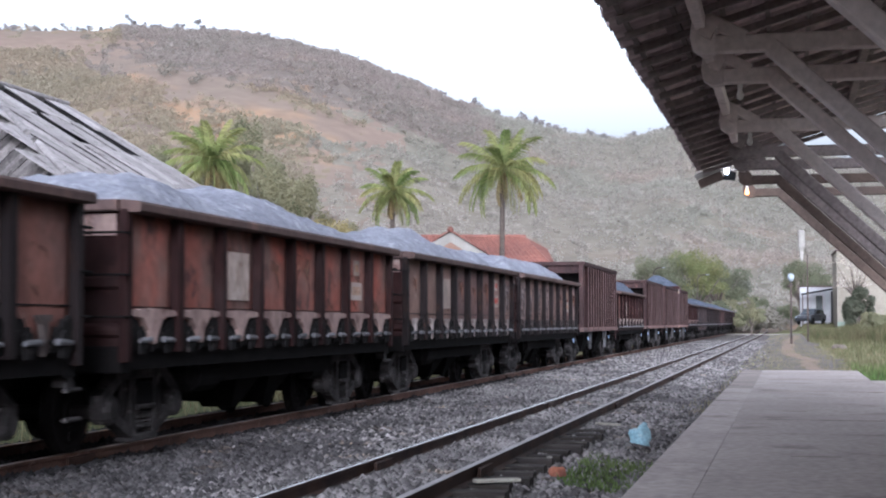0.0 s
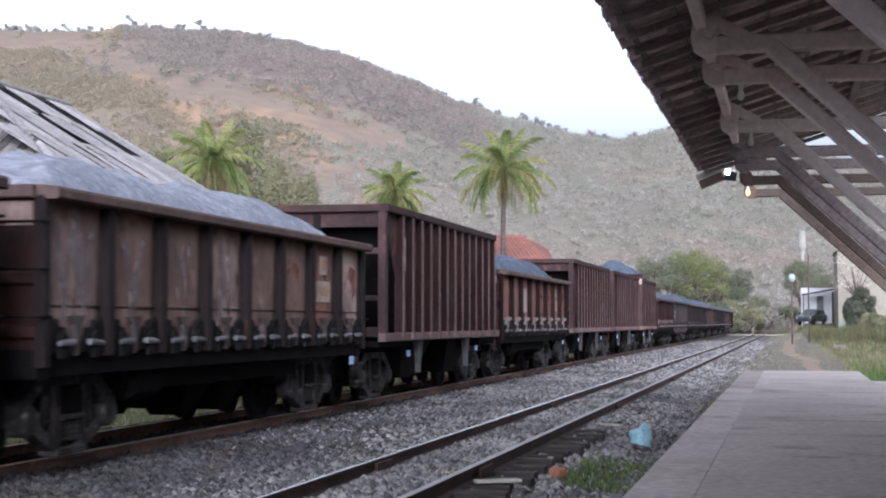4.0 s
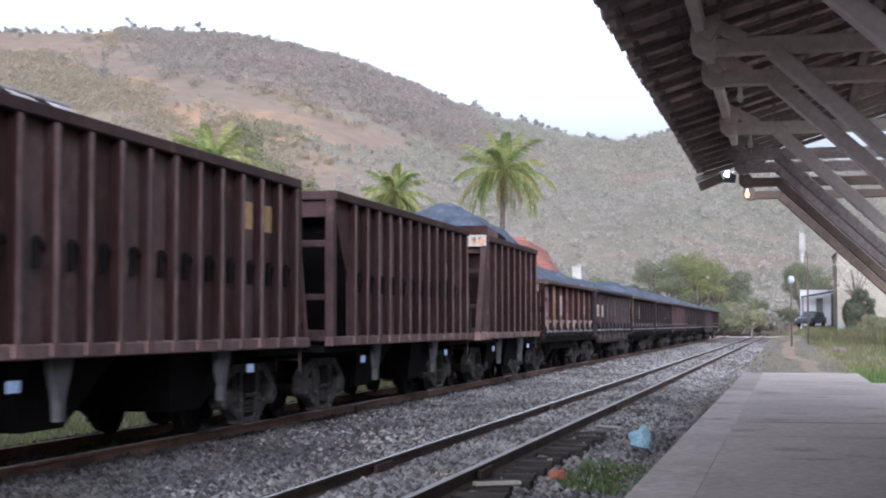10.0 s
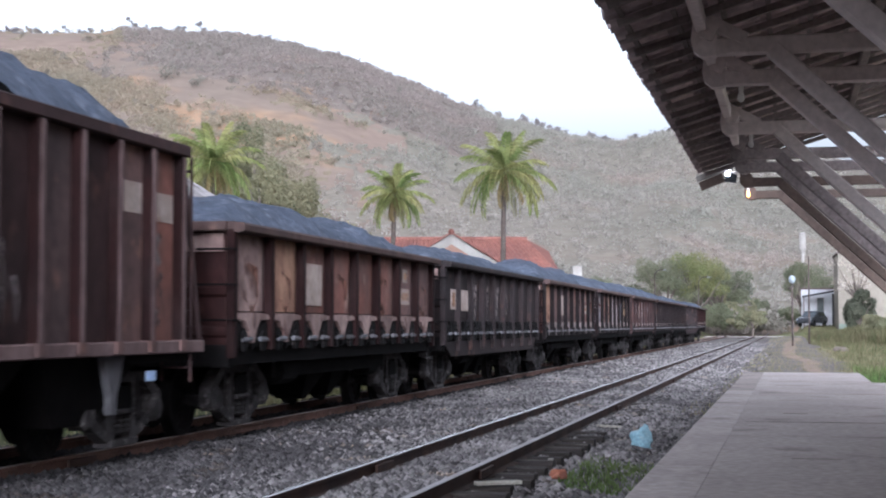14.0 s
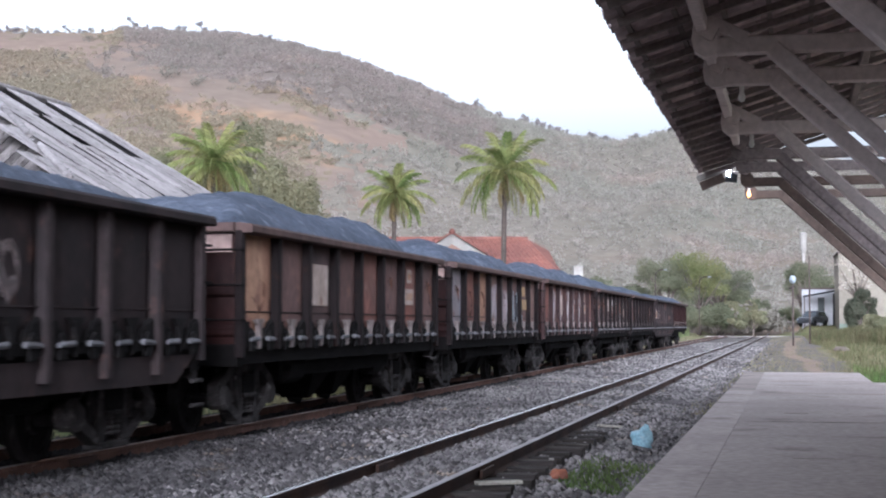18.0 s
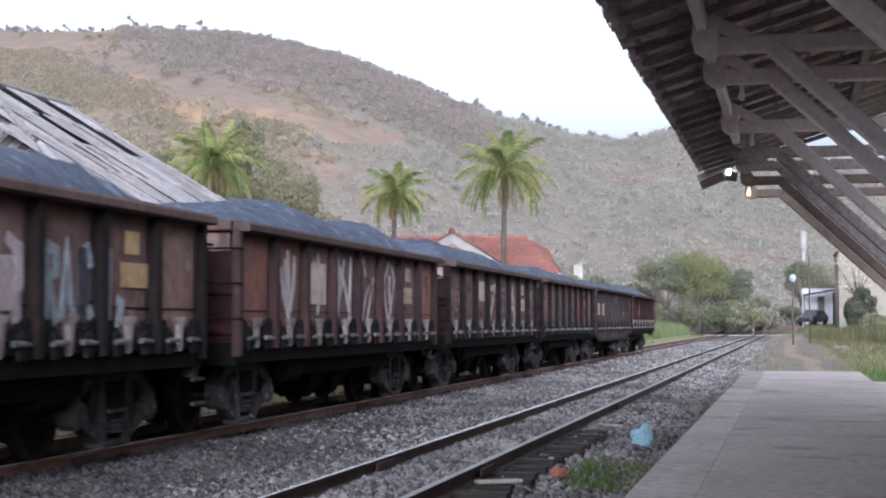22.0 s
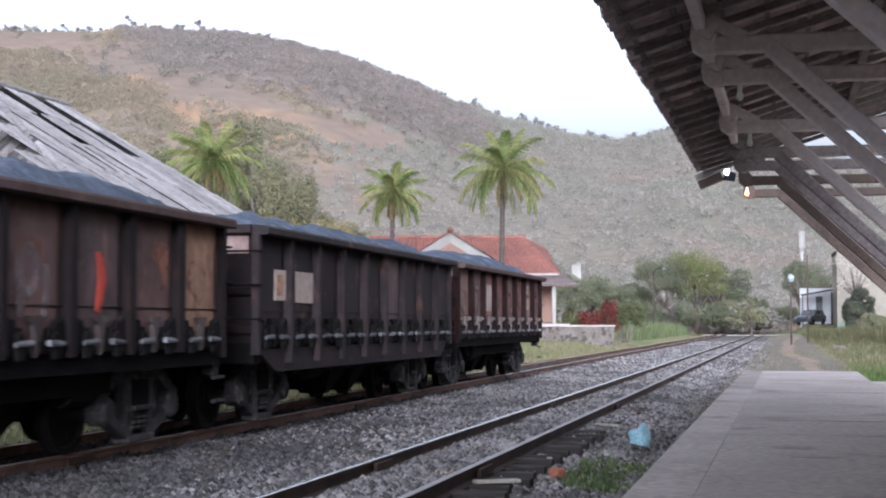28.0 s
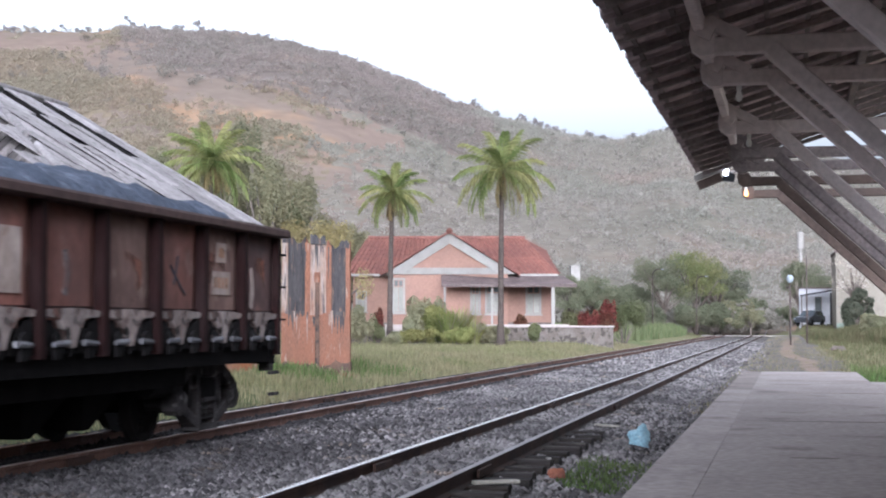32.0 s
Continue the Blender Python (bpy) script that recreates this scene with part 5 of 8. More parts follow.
M_HIPSHEET = mat("striped_hip_sheet", (0.15, 0.132, 0.127), 0.9, other=(0.085, 0.074, 0.071), stain=(0.04, 0.034, 0.032), stain_at=0.58, scale=1.6, fine=9, bump=0.4, per=1.0, stretch=(2.5, 0.7, 0.7))
M_VOID = mat("void_black_timber", (0.016, 0.014, 0.014), 0.95, scale=2, fine=9, spec=0.03)
M_PLASTER = mat("orange_plaster", (0.306, 0.124, 0.0622), 0.9, other=(0.257, 0.146, 0.0986), stain=(0.337, 0.243, 0.197), stain_at=0.6, scale=1.1, fine=9, bump=0.5, amount=0.5)
M_SOOT = mat("blackened_plaster", (0.036, 0.034, 0.036), 0.95, other=(0.070, 0.062, 0.061), stain=(0.15, 0.095, 0.072), stain_at=0.58, scale=1.5, fine=9, bump=0.5, stretch=(4.5, 4.5, 0.55), spread=0.3)
M_WHITEPL = mat("old_white_plaster", (0.275, 0.235, 0.21), 0.9, other=(0.22, 0.125, 0.085), stain=(0.085, 0.072, 0.070), stain_at=0.54, scale=1.3, fine=9, bump=0.5, stretch=(4.5, 4.5, 0.6), spread=0.3)
SX, SY0, SY1, SZ, SM, SW = -12.5, 25.4, 35.45, 3.62, 0.593, 5.35
shed = tagged(empty("shed", pose(0, 0, 0)), "derelict railway shed with a broken grey sheet roof", "shed")


def corrugated(p, a, b, la, lb, waves, sag, seed, wave=0.010):
    """A corrugated sheet from p, la along a (across the waves) and lb along b (along them)."""
    p, a, b = Vector(p), Vector(a).normalized(), Vector(b).normalized()
    n = a.cross(b)
    if n.z < 0:
        n = -n
    s = Shape()
    rings = []
    for k in range(5):
        w = k / 4
        up = [p + a * (la * i / (waves * 4)) + b * (lb * w) + n * (wave * math.sin(i * math.pi / 2) + sag * math.sin(w * 3.1) * 0.5 + 0.012 * noise.noise((i * 0.2, w * 2, seed))) for i in range(waves * 4 + 1)]
        lo = [q - n * 0.012 for q in reversed(up)]
        rings.append(up + lo)
    return s.loft(rings)


rng = random.Random(5)
down = Vector((1, 0, -SM)).normalized()
slope_len = SW * math.hypot(1, SM)
# sheets of the side towards the track, row by row from the eave up; the near end is cut along the hip
ROWS, COLS = 4, 15
LOST = {(3, 9), (2, 8), (3, 12), (2, 12)}                                     # sheets that have gone, by row from the eave and column
SLIPPED = {(3, 8): 0.86, (1, 7): 0.45, (1, 6): 0.72, (1, 8): 0.8, (0, 7): 0.62, (3, 14): 0.72, (2, 14): 0.66, (1, 14): 0.82, (1, 5): 0.75, (0, 4): 0.7, (0, 5): 0.8, (2, 10): 0.9, (1, 11): 0.86, (0, 9): 0.84, (2, 6): 0.85, (3, 11): 0.9, (0, 12): 0.86, (1, 13): 0.9}
for r in range(ROWS):
    for c in range(COLS):
        w = (SY1 - SY0 + 0.2) / COLS
        l = slope_len / ROWS
        y = SY0 + c * w
        top_x = SX - SW * (r + 1) / ROWS
        hip_y = SY0 + (SX - (top_x + 0.7 * SW / ROWS))     # y of the hip at this height
        if y + w * 0.6 < hip_y or (r, c) in LOST:
            continue
        short = l * (1.07 if rng.random() > 0.3 else rng.uniform(0.96, 1.02))
        narrow = w * SLIPPED.get((r, c), rng.choice((1.03, 1.02, 0.93, 0.88, 0.84)))
        skew = rng.uniform(-0.012, 0.012)
        part("roof_sheet", corrugated((top_x, y + rng.uniform(-0.03, 0.03), SZ + (SX - top_x) * SM + rng.uniform(0.0, 0.03) + 0.014 * (ROWS - r)), (0, 1, rng.uniform(-0.012, 0.012)), down + Vector((0, skew, 0)), narrow, short, 6, rng.uniform(-0.03, 0.03), r * 9 + c), M_SHEET, shed)
# hip end facing along the line
hip_down = Vector((0, -1, -SM)).normalized()
# Strong tone steps between sheets paint in light and shade on the corrugation.
for c in range(43):
    k0 = c * 0.25
    rise = min(k0 + 0.22, 2 * SW - k0 - 0.3)
    if rise < 0.3 or rise > SW:
        continue
    x = SX - k0
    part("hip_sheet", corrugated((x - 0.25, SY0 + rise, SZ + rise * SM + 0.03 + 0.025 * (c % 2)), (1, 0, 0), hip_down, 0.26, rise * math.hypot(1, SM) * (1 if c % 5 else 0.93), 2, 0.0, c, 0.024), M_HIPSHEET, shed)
for i in range(9):          # broken hip caps, some slipped or lost
    if i in (0, 3):
        continue
    a, b = i / 9, (i + 1.08) / 9
    o = rng.uniform(-0.06, 0.06)
    part("hip_cap", Shape().tube((SX + 0.05 - SW * a, SY0 - 0.05 + SW * a + o, SZ + 0.06 + SW * a * SM), (SX + 0.05 - SW * b, SY0 - 0.05 + SW * b + o * 0.3, SZ + 0.10 + SW * b * SM), 0.075, 0.065, n=9), M_SHEET, shed)
part("ridge_cap", Shape().tube((SX - SW, SY0 + SW, SZ + SW * SM + 0.06), (SX - SW, SY1 + 0.1, SZ + SW * SM + 0.06), 0.06, n=10), M_SHEET, shed)
for i in range(11):
    y = SY0 + 0.15 + i * 0.97
    up = min(SW, max(0.4, y - SY0))
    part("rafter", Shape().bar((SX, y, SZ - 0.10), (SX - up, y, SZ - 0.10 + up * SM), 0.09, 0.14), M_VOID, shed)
# Near-black fills put the loft's shade behind the roof gaps.
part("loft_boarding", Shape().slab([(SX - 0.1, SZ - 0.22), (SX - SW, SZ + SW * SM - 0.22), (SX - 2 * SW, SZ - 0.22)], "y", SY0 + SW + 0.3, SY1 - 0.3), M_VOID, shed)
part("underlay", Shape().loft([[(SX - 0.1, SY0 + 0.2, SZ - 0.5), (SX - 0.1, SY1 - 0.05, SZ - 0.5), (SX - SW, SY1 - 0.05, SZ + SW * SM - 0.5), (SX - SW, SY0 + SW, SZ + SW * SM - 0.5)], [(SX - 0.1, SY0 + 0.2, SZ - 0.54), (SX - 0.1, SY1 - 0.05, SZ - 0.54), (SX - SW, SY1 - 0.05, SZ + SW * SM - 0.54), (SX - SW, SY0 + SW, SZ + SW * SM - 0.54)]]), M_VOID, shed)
part("back_slope", corrugated((SX - SW, SY0, SZ + SW * SM), (0, 1, 0), (-1, 0, -SM), SY1 - SY0, slope_len, 40, 0, 3), M_SHEET, shed)
part("side_wall", Shape().box(SX - 0.45, SX - 0.12, SY0 + 0.5, SY1 - 0.1, -0.3, SZ - 0.25), M_PLASTER, shed)
part("end_wall", Shape().box(SX - 2 * SW + 0.5, SX - 0.46, SY0 + 0.5, SY0 + 0.8, -0.3, SZ - 0.25), M_PLASTER, shed)
part("gable_wall", Shape().slab([(SX - 0.46, -0.3), (SX - 0.46, SZ - 0.25), (SX - SW, SZ + SW * SM - 0.3), (SX - 2 * SW + 0.5, SZ - 0.25), (SX - 2 * SW + 0.5, -0.3)], "y", SY1 - 0.28, SY1 - 0.06), M_PLASTER, shed)
for i in range(5):
    part("verge_board", Shape().bar((SX - i * SW / 5, SY1 + 0.04, SZ - 0.03 - 0.02 * (i % 2) + i * SW / 5 * SM), (SX - (i + 1.02) * SW / 5, SY1 + 0.04, SZ - 0.03 + (i + 1.02) * SW / 5 * SM), 0.06, 0.09), M_VOID, shed)

# ---- ruined wall with sooty blind openings, beyond the shed ----
ruin = tagged(empty("ruined_wall", field(-3.28, 39.0, -0.05)), "ruined orange plaster wall with blackened openings", "ruin")
k = 39.0 / 2700
M_OLDBRICK = mat("exposed_brick_plaster", (0.222, 0.102, 0.064), 0.95, other=(0.178, 0.090, 0.062), stain=(0.275, 0.195, 0.155), stain_at=0.60, scale=1.4, fine=12, bump=0.8, amount=0.7, stretch=(3.5, 3.5, 0.7), spread=0.3)
rr = random.Random(31)


def ragged(x0, x1, z0, z1, n, rough):
    """An upright panel outline with a broken top edge."""
    top = [(x1 - (x1 - x0) * i / n, z1 + rr.uniform(-rough, rough)) for i in range(n + 1)]
    return [(x0, z0), (x1, z0)] + top


part("base_wall", Shape().slab(ragged(-0.86, 0.90, -0.2, 1.62, 9, 0.07), "y", 0.10, 0.52), M_OLDBRICK, ruin)
for x0, x1, z1, m_ in ((-0.86, -0.70, 3.58, M_WHITEPL), (-0.70, -0.26, 3.50, M_SOOT), (-0.26, -0.13, 3.45, M_OLDBRICK), (-0.13, 0.28, 3.52, M_WHITEPL), (0.28, 0.42, 3.40, M_OLDBRICK), (0.42, 0.78, 3.32, M_SOOT), (0.78, 0.90, 3.42, M_OLDBRICK)):
    part("pier", Shape().slab(ragged(x0 + 0.003, x1 - 0.003, 1.5, z1, 4, 0.09), "y", 0.16 if x1 - x0 > 0.3 else 0.10, 0.48), m_, ruin)
for x0, x1, z0 in ((-0.68, -0.27, 1.62), (0.43, 0.77, 1.60)):     # soot has run down from the niches in tongues
    tongues = [(x1 - (x1 - x0) * q / 9, z0 - (0.05 + 0.5 * rr.random() ** 2 if q % 2 else 0.0)) for q in range(10)]
    part("soot_run", Shape().slab([(x0, z0 + 0.06), (x1, z0 + 0.06)] + tongues, "y", 0.094, 0.101), M_SOOT, ruin)
for x0, x1, z0, z1 in ((-0.84, -0.62, 3.42, 3.62), (-0.12, 0.26, 3.38, 3.58), (0.62, 0.88, 3.28, 3.46)):
    part("soot_cap", Shape().slab(ragged(x0, x1, z0, z1, 6, 0.08), "y", 0.09, 0.14), M_SOOT, ruin)
for q in range(12):           # rain has drawn soot down from the broken top
    x, z1, l, w = rr.uniform(-0.84, 0.86), 3.30 + rr.uniform(-0.1, 0.1), rr.uniform(0.25, 1.0), rr.uniform(0.010, 0.03)
    part("soot_run", Shape().slab([(x - w, z1), (x + w, z1), (x + w * 0.7, z1 - l * 0.6), (x + 0.004, z1 - l), (x - w * 0.6, z1 - l * 0.5)], "y", 0.088 + 0.0006 * q, 0.16), M_SOOT, ruin)
for q in range(10):           # and down over the orange base
    x, z1, l, w = rr.uniform(-0.8, 0.86), 1.60 + rr.uniform(-0.1, 0.1), rr.uniform(0.2, 0.9), rr.uniform(0.012, 0.04)
    part("plaster_scar", Shape().slab([(x - w, z1), (x + w, z1), (x + w * 0.7, z1 - l * 0.6), (x + 0.004, z1 - l), (x - w * 0.6, z1 - l * 0.5)], "y", 0.090 + 0.0006 * q, 0.11), M_SOOT if q % 3 == 0 else M_WHITEPL, ruin)
M_FOOT = mat("dirty_wall_foot", (0.085, 0.060, 0.050), 0.95, other=(0.14, 0.085, 0.062), stain=(0.05, 0.045, 0.04), scale=3, fine=12, bump=0.8, amount=0.6)
part("dirty_foot", Shape().slab(ragged(-0.88, 0.92, -0.2, 0.34, 14, 0.10), "y", 0.06, 0.54), M_FOOT, ruin)
for q in range(14):
    x, y, z = rr.uniform(-1.0, 1.1), rr.uniform(-0.45, 0.02), rr.uniform(0.05, 0.11)
    part("rubble", Shape().box(x - z, x + z * 1.2, y - z, y + z, -0.1, z * 1.1, ), M_FOOT if q % 2 else M_OLDBRICK, ruin, at=None)
part("broken_post", Shape().bar((0.07, 0.04, 0.0), (0.06, 0.04, 2.42), 0.10, 0.10, up=(0, 1, 0)), M_FOOT, ruin)
part("post_cap", Shape().bar((0.06, 0.04, 2.40), (0.06, 0.04, 2.66), 0.15, 0.15, up=(0, 1, 0), ch=0.03), M_OLDBRICK, ruin)

# ---- the pink house on its terrace ----
M_PINK = mat("salmon_plaster", (0.2475, 0.1458, 0.1116), 0.85, other=(0.2205, 0.1305, 0.1008), stain=(0.18, 0.1125, 0.09), stain_at=0.66, scale=0.8, fine=12, bump=0.15, amount=0.25)
M_WHITE = mat("white_paint", (0.268, 0.246, 0.226), 0.7, other=(0.235, 0.212, 0.193), stain=(0.1529, 0.1358, 0.1222), stain_at=0.7, scale=1.2, fine=12, bump=0.1, amount=0.2)
M_REDTILE = mat("red_clay_tile", (0.195, 0.085, 0.066), 0.85, other=(0.15, 0.068, 0.056), stain=(0.095, 0.052, 0.048), stain_at=0.62, scale=0.6, fine=8, bump=0.3, per=0.4)
M_STAINWHITE = mat("stained_whitewash", (0.145, 0.125, 0.110), 0.9, other=(0.105, 0.084, 0.072), stain=(0.054, 0.04388, 0.03713), stain_at=0.50, scale=1.6, fine=9, amount=0.4)
M_GREYROOF = mat("grey_brown_sheet", (0.144, 0.108, 0.102), 0.8, other=(0.102, 0.075, 0.072), scale=1, fine=9)
M_GLASS = mat("dusty_pane", (0.075, 0.08, 0.075), 0.35, other=(0.05, 0.055, 0.052), scale=1, fine=6, bump=0, amount=0.2, spec=0.3)
M_SHUTTER = mat("grey_white_shutter", (0.262, 0.248, 0.218), 0.7, other=(0.22, 0.206, 0.182), scale=1, fine=9, amount=0.3)
house = tagged(empty("house", field(0, 93.0, 0.2)), "pink single-storey house with red tiled roof and white gable", "house")
Hz = 0.2


def tiled(parent, p0, p1, q0, q1, rows, name="roof"):
    """A tiled roof plane between the eave p0-p1 and the ridge q0-q1: wavy rolls running down the slope, each a strip."""
    p0, p1, q0, q1 = map(Vector, (p0, p1, q0, q1))
    nrm = (p1 - p0).cross(q0 - p0).normalized()
    if nrm.z < 0:
        nrm = -nrm
    s = Shape()
    for i in range(rows):
        a, b = i / rows, (i + 1) / rows
        e0, e1, r0, r1 = p0.lerp(p1, a), p0.lerp(p1, b), q0.lerp(q1, a), q0.lerp(q1, b)
        for j in range(8):
            u, w = j / 8, (j + 1) / 8
            A, B, C, D = e0.lerp(r0, u), e1.lerp(r1, u), e1.lerp(r1, w), e0.lerp(r0, w)
            hi, lo = nrm * 0.11, nrm * 0.075
            s.add([A, (A + B) / 2 + hi, B, C, (C + D) / 2 + lo, D, A - nrm * 0.05, B - nrm * 0.05], [(0, 1, 4, 5), (1, 2, 3, 4), (0, 6, 7, 2, 1)])
    return part(name, s, M_REDTILE, parent)


WB = 1.05                    # terrace height over the house's ground
part("wall", Shape().box(-5.5, 6.75, 0.0, 8.0, WB, 4.15), M_PINK, house)
part("plinth", Shape().box(-5.56, 6.8, -0.06, 0.0, WB - 1.2, WB + 0.12), M_STAINWHITE, house)
tiled(house, (-5.95, -0.5, 4.13), (7.05, -0.5, 4.13), (-4.75, 3.9, 6.50), (5.2, 3.9, 6.50), 44)
tiled(house, (7.05, -0.5, 4.13), (7.05, 8.5, 4.13), (6.3, 3.0, 5.65), (6.3, 4.8, 5.65), 20)
part("gablet", Shape().add([(5.2, 3.9, 6.5), (6.5, 2.8, 5.7), (6.5, 5.0, 5.7), (6.95, -0.3, 4.2)], [(0, 3, 1), (0, 1, 2)]), M_REDTILE, house)
tiled(house, (-5.95, 8.5, 4.13), (7.05, 8.5, 4.13), (-4.75, 3.9, 6.50), (5.2, 3.9, 6.50), 44)
tiled(house, (-5.95, -0.5, 4.13), (-5.95, 8.5, 4.13), (-4.75, 3.9, 6.50), (-4.75, 3.9, 6.50), 30)
part("ridge", Shape().tube((-4.75, 3.9, 6.55), (5.2, 3.9, 6.55), 0.12, n=8), M_REDTILE, house)
part("eave_board", Shape().box(-5.9, 7.0, -0.52, -0.44, 3.98, 4.12), M_WHITE, house)
# projecting front gable
GX = 0.38
part("gable_wall", Shape().slab([(-3.0, WB), (3.9, WB), (3.9, 4.1), (GX, 6.25), (-3.0, 4.1)], "y", -1.2, 0.3), M_PINK, house)
part("gable_band", Shape().slab([(-3.35, 4.06), (4.25, 4.06), (3.75, 4.46), (-2.85, 4.46)], "y", -1.30, -1.2), M_WHITE, house)
for s_, xe in ((-1, -3.4), (1, 4.3)):
    part("barge_board", Shape().slab([(xe, 4.1), (xe - s_ * 0.95, 4.1), (GX, 5.92), (GX, 6.58)], "y", -1.33, -1.21), M_WHITE, house)
tiled(house, (-3.75, -1.55, 4.0), (-3.75, 3.6, 4.0), (GX, -1.55, 6.58), (GX, 3.6, 6.58), 18)
tiled(house, (4.6, -1.55, 4.0), (4.6, 3.6, 4.0), (GX, -1.55, 6.58), (GX, 3.6, 6.58), 18)
part("finial", Shape().lathe([(0.16, 6.5), (0.2, 6.7), (0.08, 6.85)], 8, "z", (GX, -1.4, 0)), M_REDTILE, house)


def window(parent, x0, x1, z0, z1, y, shutter=True):
    w = empty("window", None, parent)
    fr = Shape()
    for a, b, c, d in ((x0 - 0.12, x0, z0 - 0.1, z1 + 0.12), (x1, x1 + 0.12, z0 - 0.1, z1 + 0.12), (x0, x1, z1, z1 + 0.12), (x0, x1, z0 - 0.1, z0)):
        fr.box(a, b, y - 0.10, y - 0.001, c, d)
    part("frame", fr, M_WHITE, w)
    part("sill", Shape().box(x0 - 0.18, x1 + 0.18, y - 0.17, y - 0.1, z0 - 0.16, z0 - 0.08), M_WHITE, w)
    mid = (x0 + x1) / 2
    for a, b in ((x0 + 0.01, mid - 0.01), (mid + 0.01, x1 - 0.01)):
        part("shutter", Shape().box(a, b, y - 0.06, y - 0.015, z0 + 0.01, z1 - 0.42), M_SHUTTER, w)
        part("fanlight", Shape().box(a + 0.04, b - 0.04, y - 0.05, y - 0.02, z1 - 0.36, z1 - 0.05), M_GLASS, w)
    return w


window(house, -2.95, -2.40, 1.82, 3.72, -1.2)
window(house, -5.2, -4.75, 1.9, 3.0, 0.0)
window(house, 1.75, 2.15, 1.75, 3.3, -1.2)
for a in (2.65, 5.15):
    window(house, a, a + 0.72, 1.75, 3.35, -1.2 if a < 3.5 else 0.0)
# porch roof and its posts
part("porch_roof", Shape().loft([[(-0.1, -1.32, 4.02), (7.3, -0.05, 4.02), (7.9, -3.0, 3.42), (-0.1, -3.0, 3.42)], [(-0.1, -1.32, 3.96), (7.3, -0.05, 3.96), (7.9, -3.0, 3.34), (-0.1, -3.0, 3.34)]]), M_GREYROOF, house)
part("porch_fascia", Shape().box(-0.1, 7.9, -3.06, -3.0, 3.26, 3.44), M_GREYROOF, house)
for x in (0.1, 2.9, 6.5):
    part("porch_post", Shape().bar((x, -2.8, WB), (x, -2.8, 3.36), 0.2 if x > 6 else 0.12, 0.2, up=(0, 1, 0)), M_WHITE, house)
part("porch_floor", Shape().box(-3.4, 7.4, -3.2, 0.0, WB - 1.2, WB), M_PLAT, house)
terrace = tagged(empty("terrace_wall", field(3.5, 89.2, 0.15)), "stained white retaining wall before the house", "wall", kind="structure")
part("wall", Shape().box(0, 6.45, 0, 3.0, -0.4, 0.94), M_STAINWHITE, terrace)
part("coping", Shape().bar((-0.05, 0.05, 0.98), (6.5, 0.05, 0.98), 0.3, 0.1), M_PLAT, terrace)

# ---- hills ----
# Haze over the distance is mixed into all these hill and foliage colours.
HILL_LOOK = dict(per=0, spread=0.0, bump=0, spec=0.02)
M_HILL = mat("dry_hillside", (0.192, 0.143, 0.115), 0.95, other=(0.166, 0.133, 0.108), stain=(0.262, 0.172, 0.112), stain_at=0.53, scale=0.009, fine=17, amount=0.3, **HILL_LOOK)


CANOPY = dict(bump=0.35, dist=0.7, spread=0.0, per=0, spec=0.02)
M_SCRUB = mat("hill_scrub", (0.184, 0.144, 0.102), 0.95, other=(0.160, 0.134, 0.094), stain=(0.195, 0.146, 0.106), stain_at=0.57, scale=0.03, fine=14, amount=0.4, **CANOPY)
M_WOOD = mat("hazed_wood", (0.156, 0.126, 0.108), 0.95, other=(0.136, 0.114, 0.098), stain=(0.170, 0.132, 0.108), stain_at=0.6, scale=0.02, fine=22, amount=0.4, **CANOPY)
M_SLOPE = mat("hazed_slope_scrub", (0.176, 0.152, 0.124), 0.95, other=(0.158, 0.142, 0.114), stain=(0.192, 0.156, 0.126), stain_at=0.57, scale=0.012, fine=30, amount=0.4, **CANOPY)
def foliage(name, base, other, stain):
    return thin_leaf(island(mat(name, base, 0.95, other=other, stain=stain, stain_at=0.58, scale=0.012, fine=20, bump=0, amount=0.2, spread=0.0, per=0, spec=0.02), 0.10), 0.45)


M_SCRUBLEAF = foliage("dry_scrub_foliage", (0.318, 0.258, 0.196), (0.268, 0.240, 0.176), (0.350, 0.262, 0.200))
M_WOODLEAF = foliage("hazed_wood_foliage", (0.296, 0.246, 0.222), (0.262, 0.230, 0.202), (0.330, 0.262, 0.226))
M_SLOPELEAF = foliage("hazed_slope_foliage", (0.318, 0.284, 0.250), (0.290, 0.272, 0.232), (0.338, 0.284, 0.248))
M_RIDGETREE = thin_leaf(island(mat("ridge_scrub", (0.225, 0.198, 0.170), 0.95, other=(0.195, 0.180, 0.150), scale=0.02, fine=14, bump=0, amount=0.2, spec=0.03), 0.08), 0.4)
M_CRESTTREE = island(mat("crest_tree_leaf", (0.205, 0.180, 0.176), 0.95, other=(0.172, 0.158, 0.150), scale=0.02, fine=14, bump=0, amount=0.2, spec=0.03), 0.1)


RIDGE = ((-42, 0.1400), (-30, 0.1650), (-19, 0.1860), (-16.2, 0.1885), (-12, 0.1912), (-8, 0.1852), (-6, 0.1786), (-3.8, 0.1707), (-1.7, 0.1572), (0.4, 0.1422), (2.5, 0.1312), (4.6, 0.1207), (6.6, 0.1167), (8.3, 0.1210), (12, 0.1120), (16.5, 0.1000), (24, 0.0850), (42, 0.0600))


def ridge_at(a):
    for (a0, t0), (a1, t1) in zip(RIDGE, RIDGE[1:]):
        if a <= a1:
            w = max(0, (a - a0) / (a1 - a0))
            w = w * w * (3 - 2 * w) * 0.4 + w * 0.6
            return t0 + (t1 - t0) * w
    return RIDGE[-1][1]


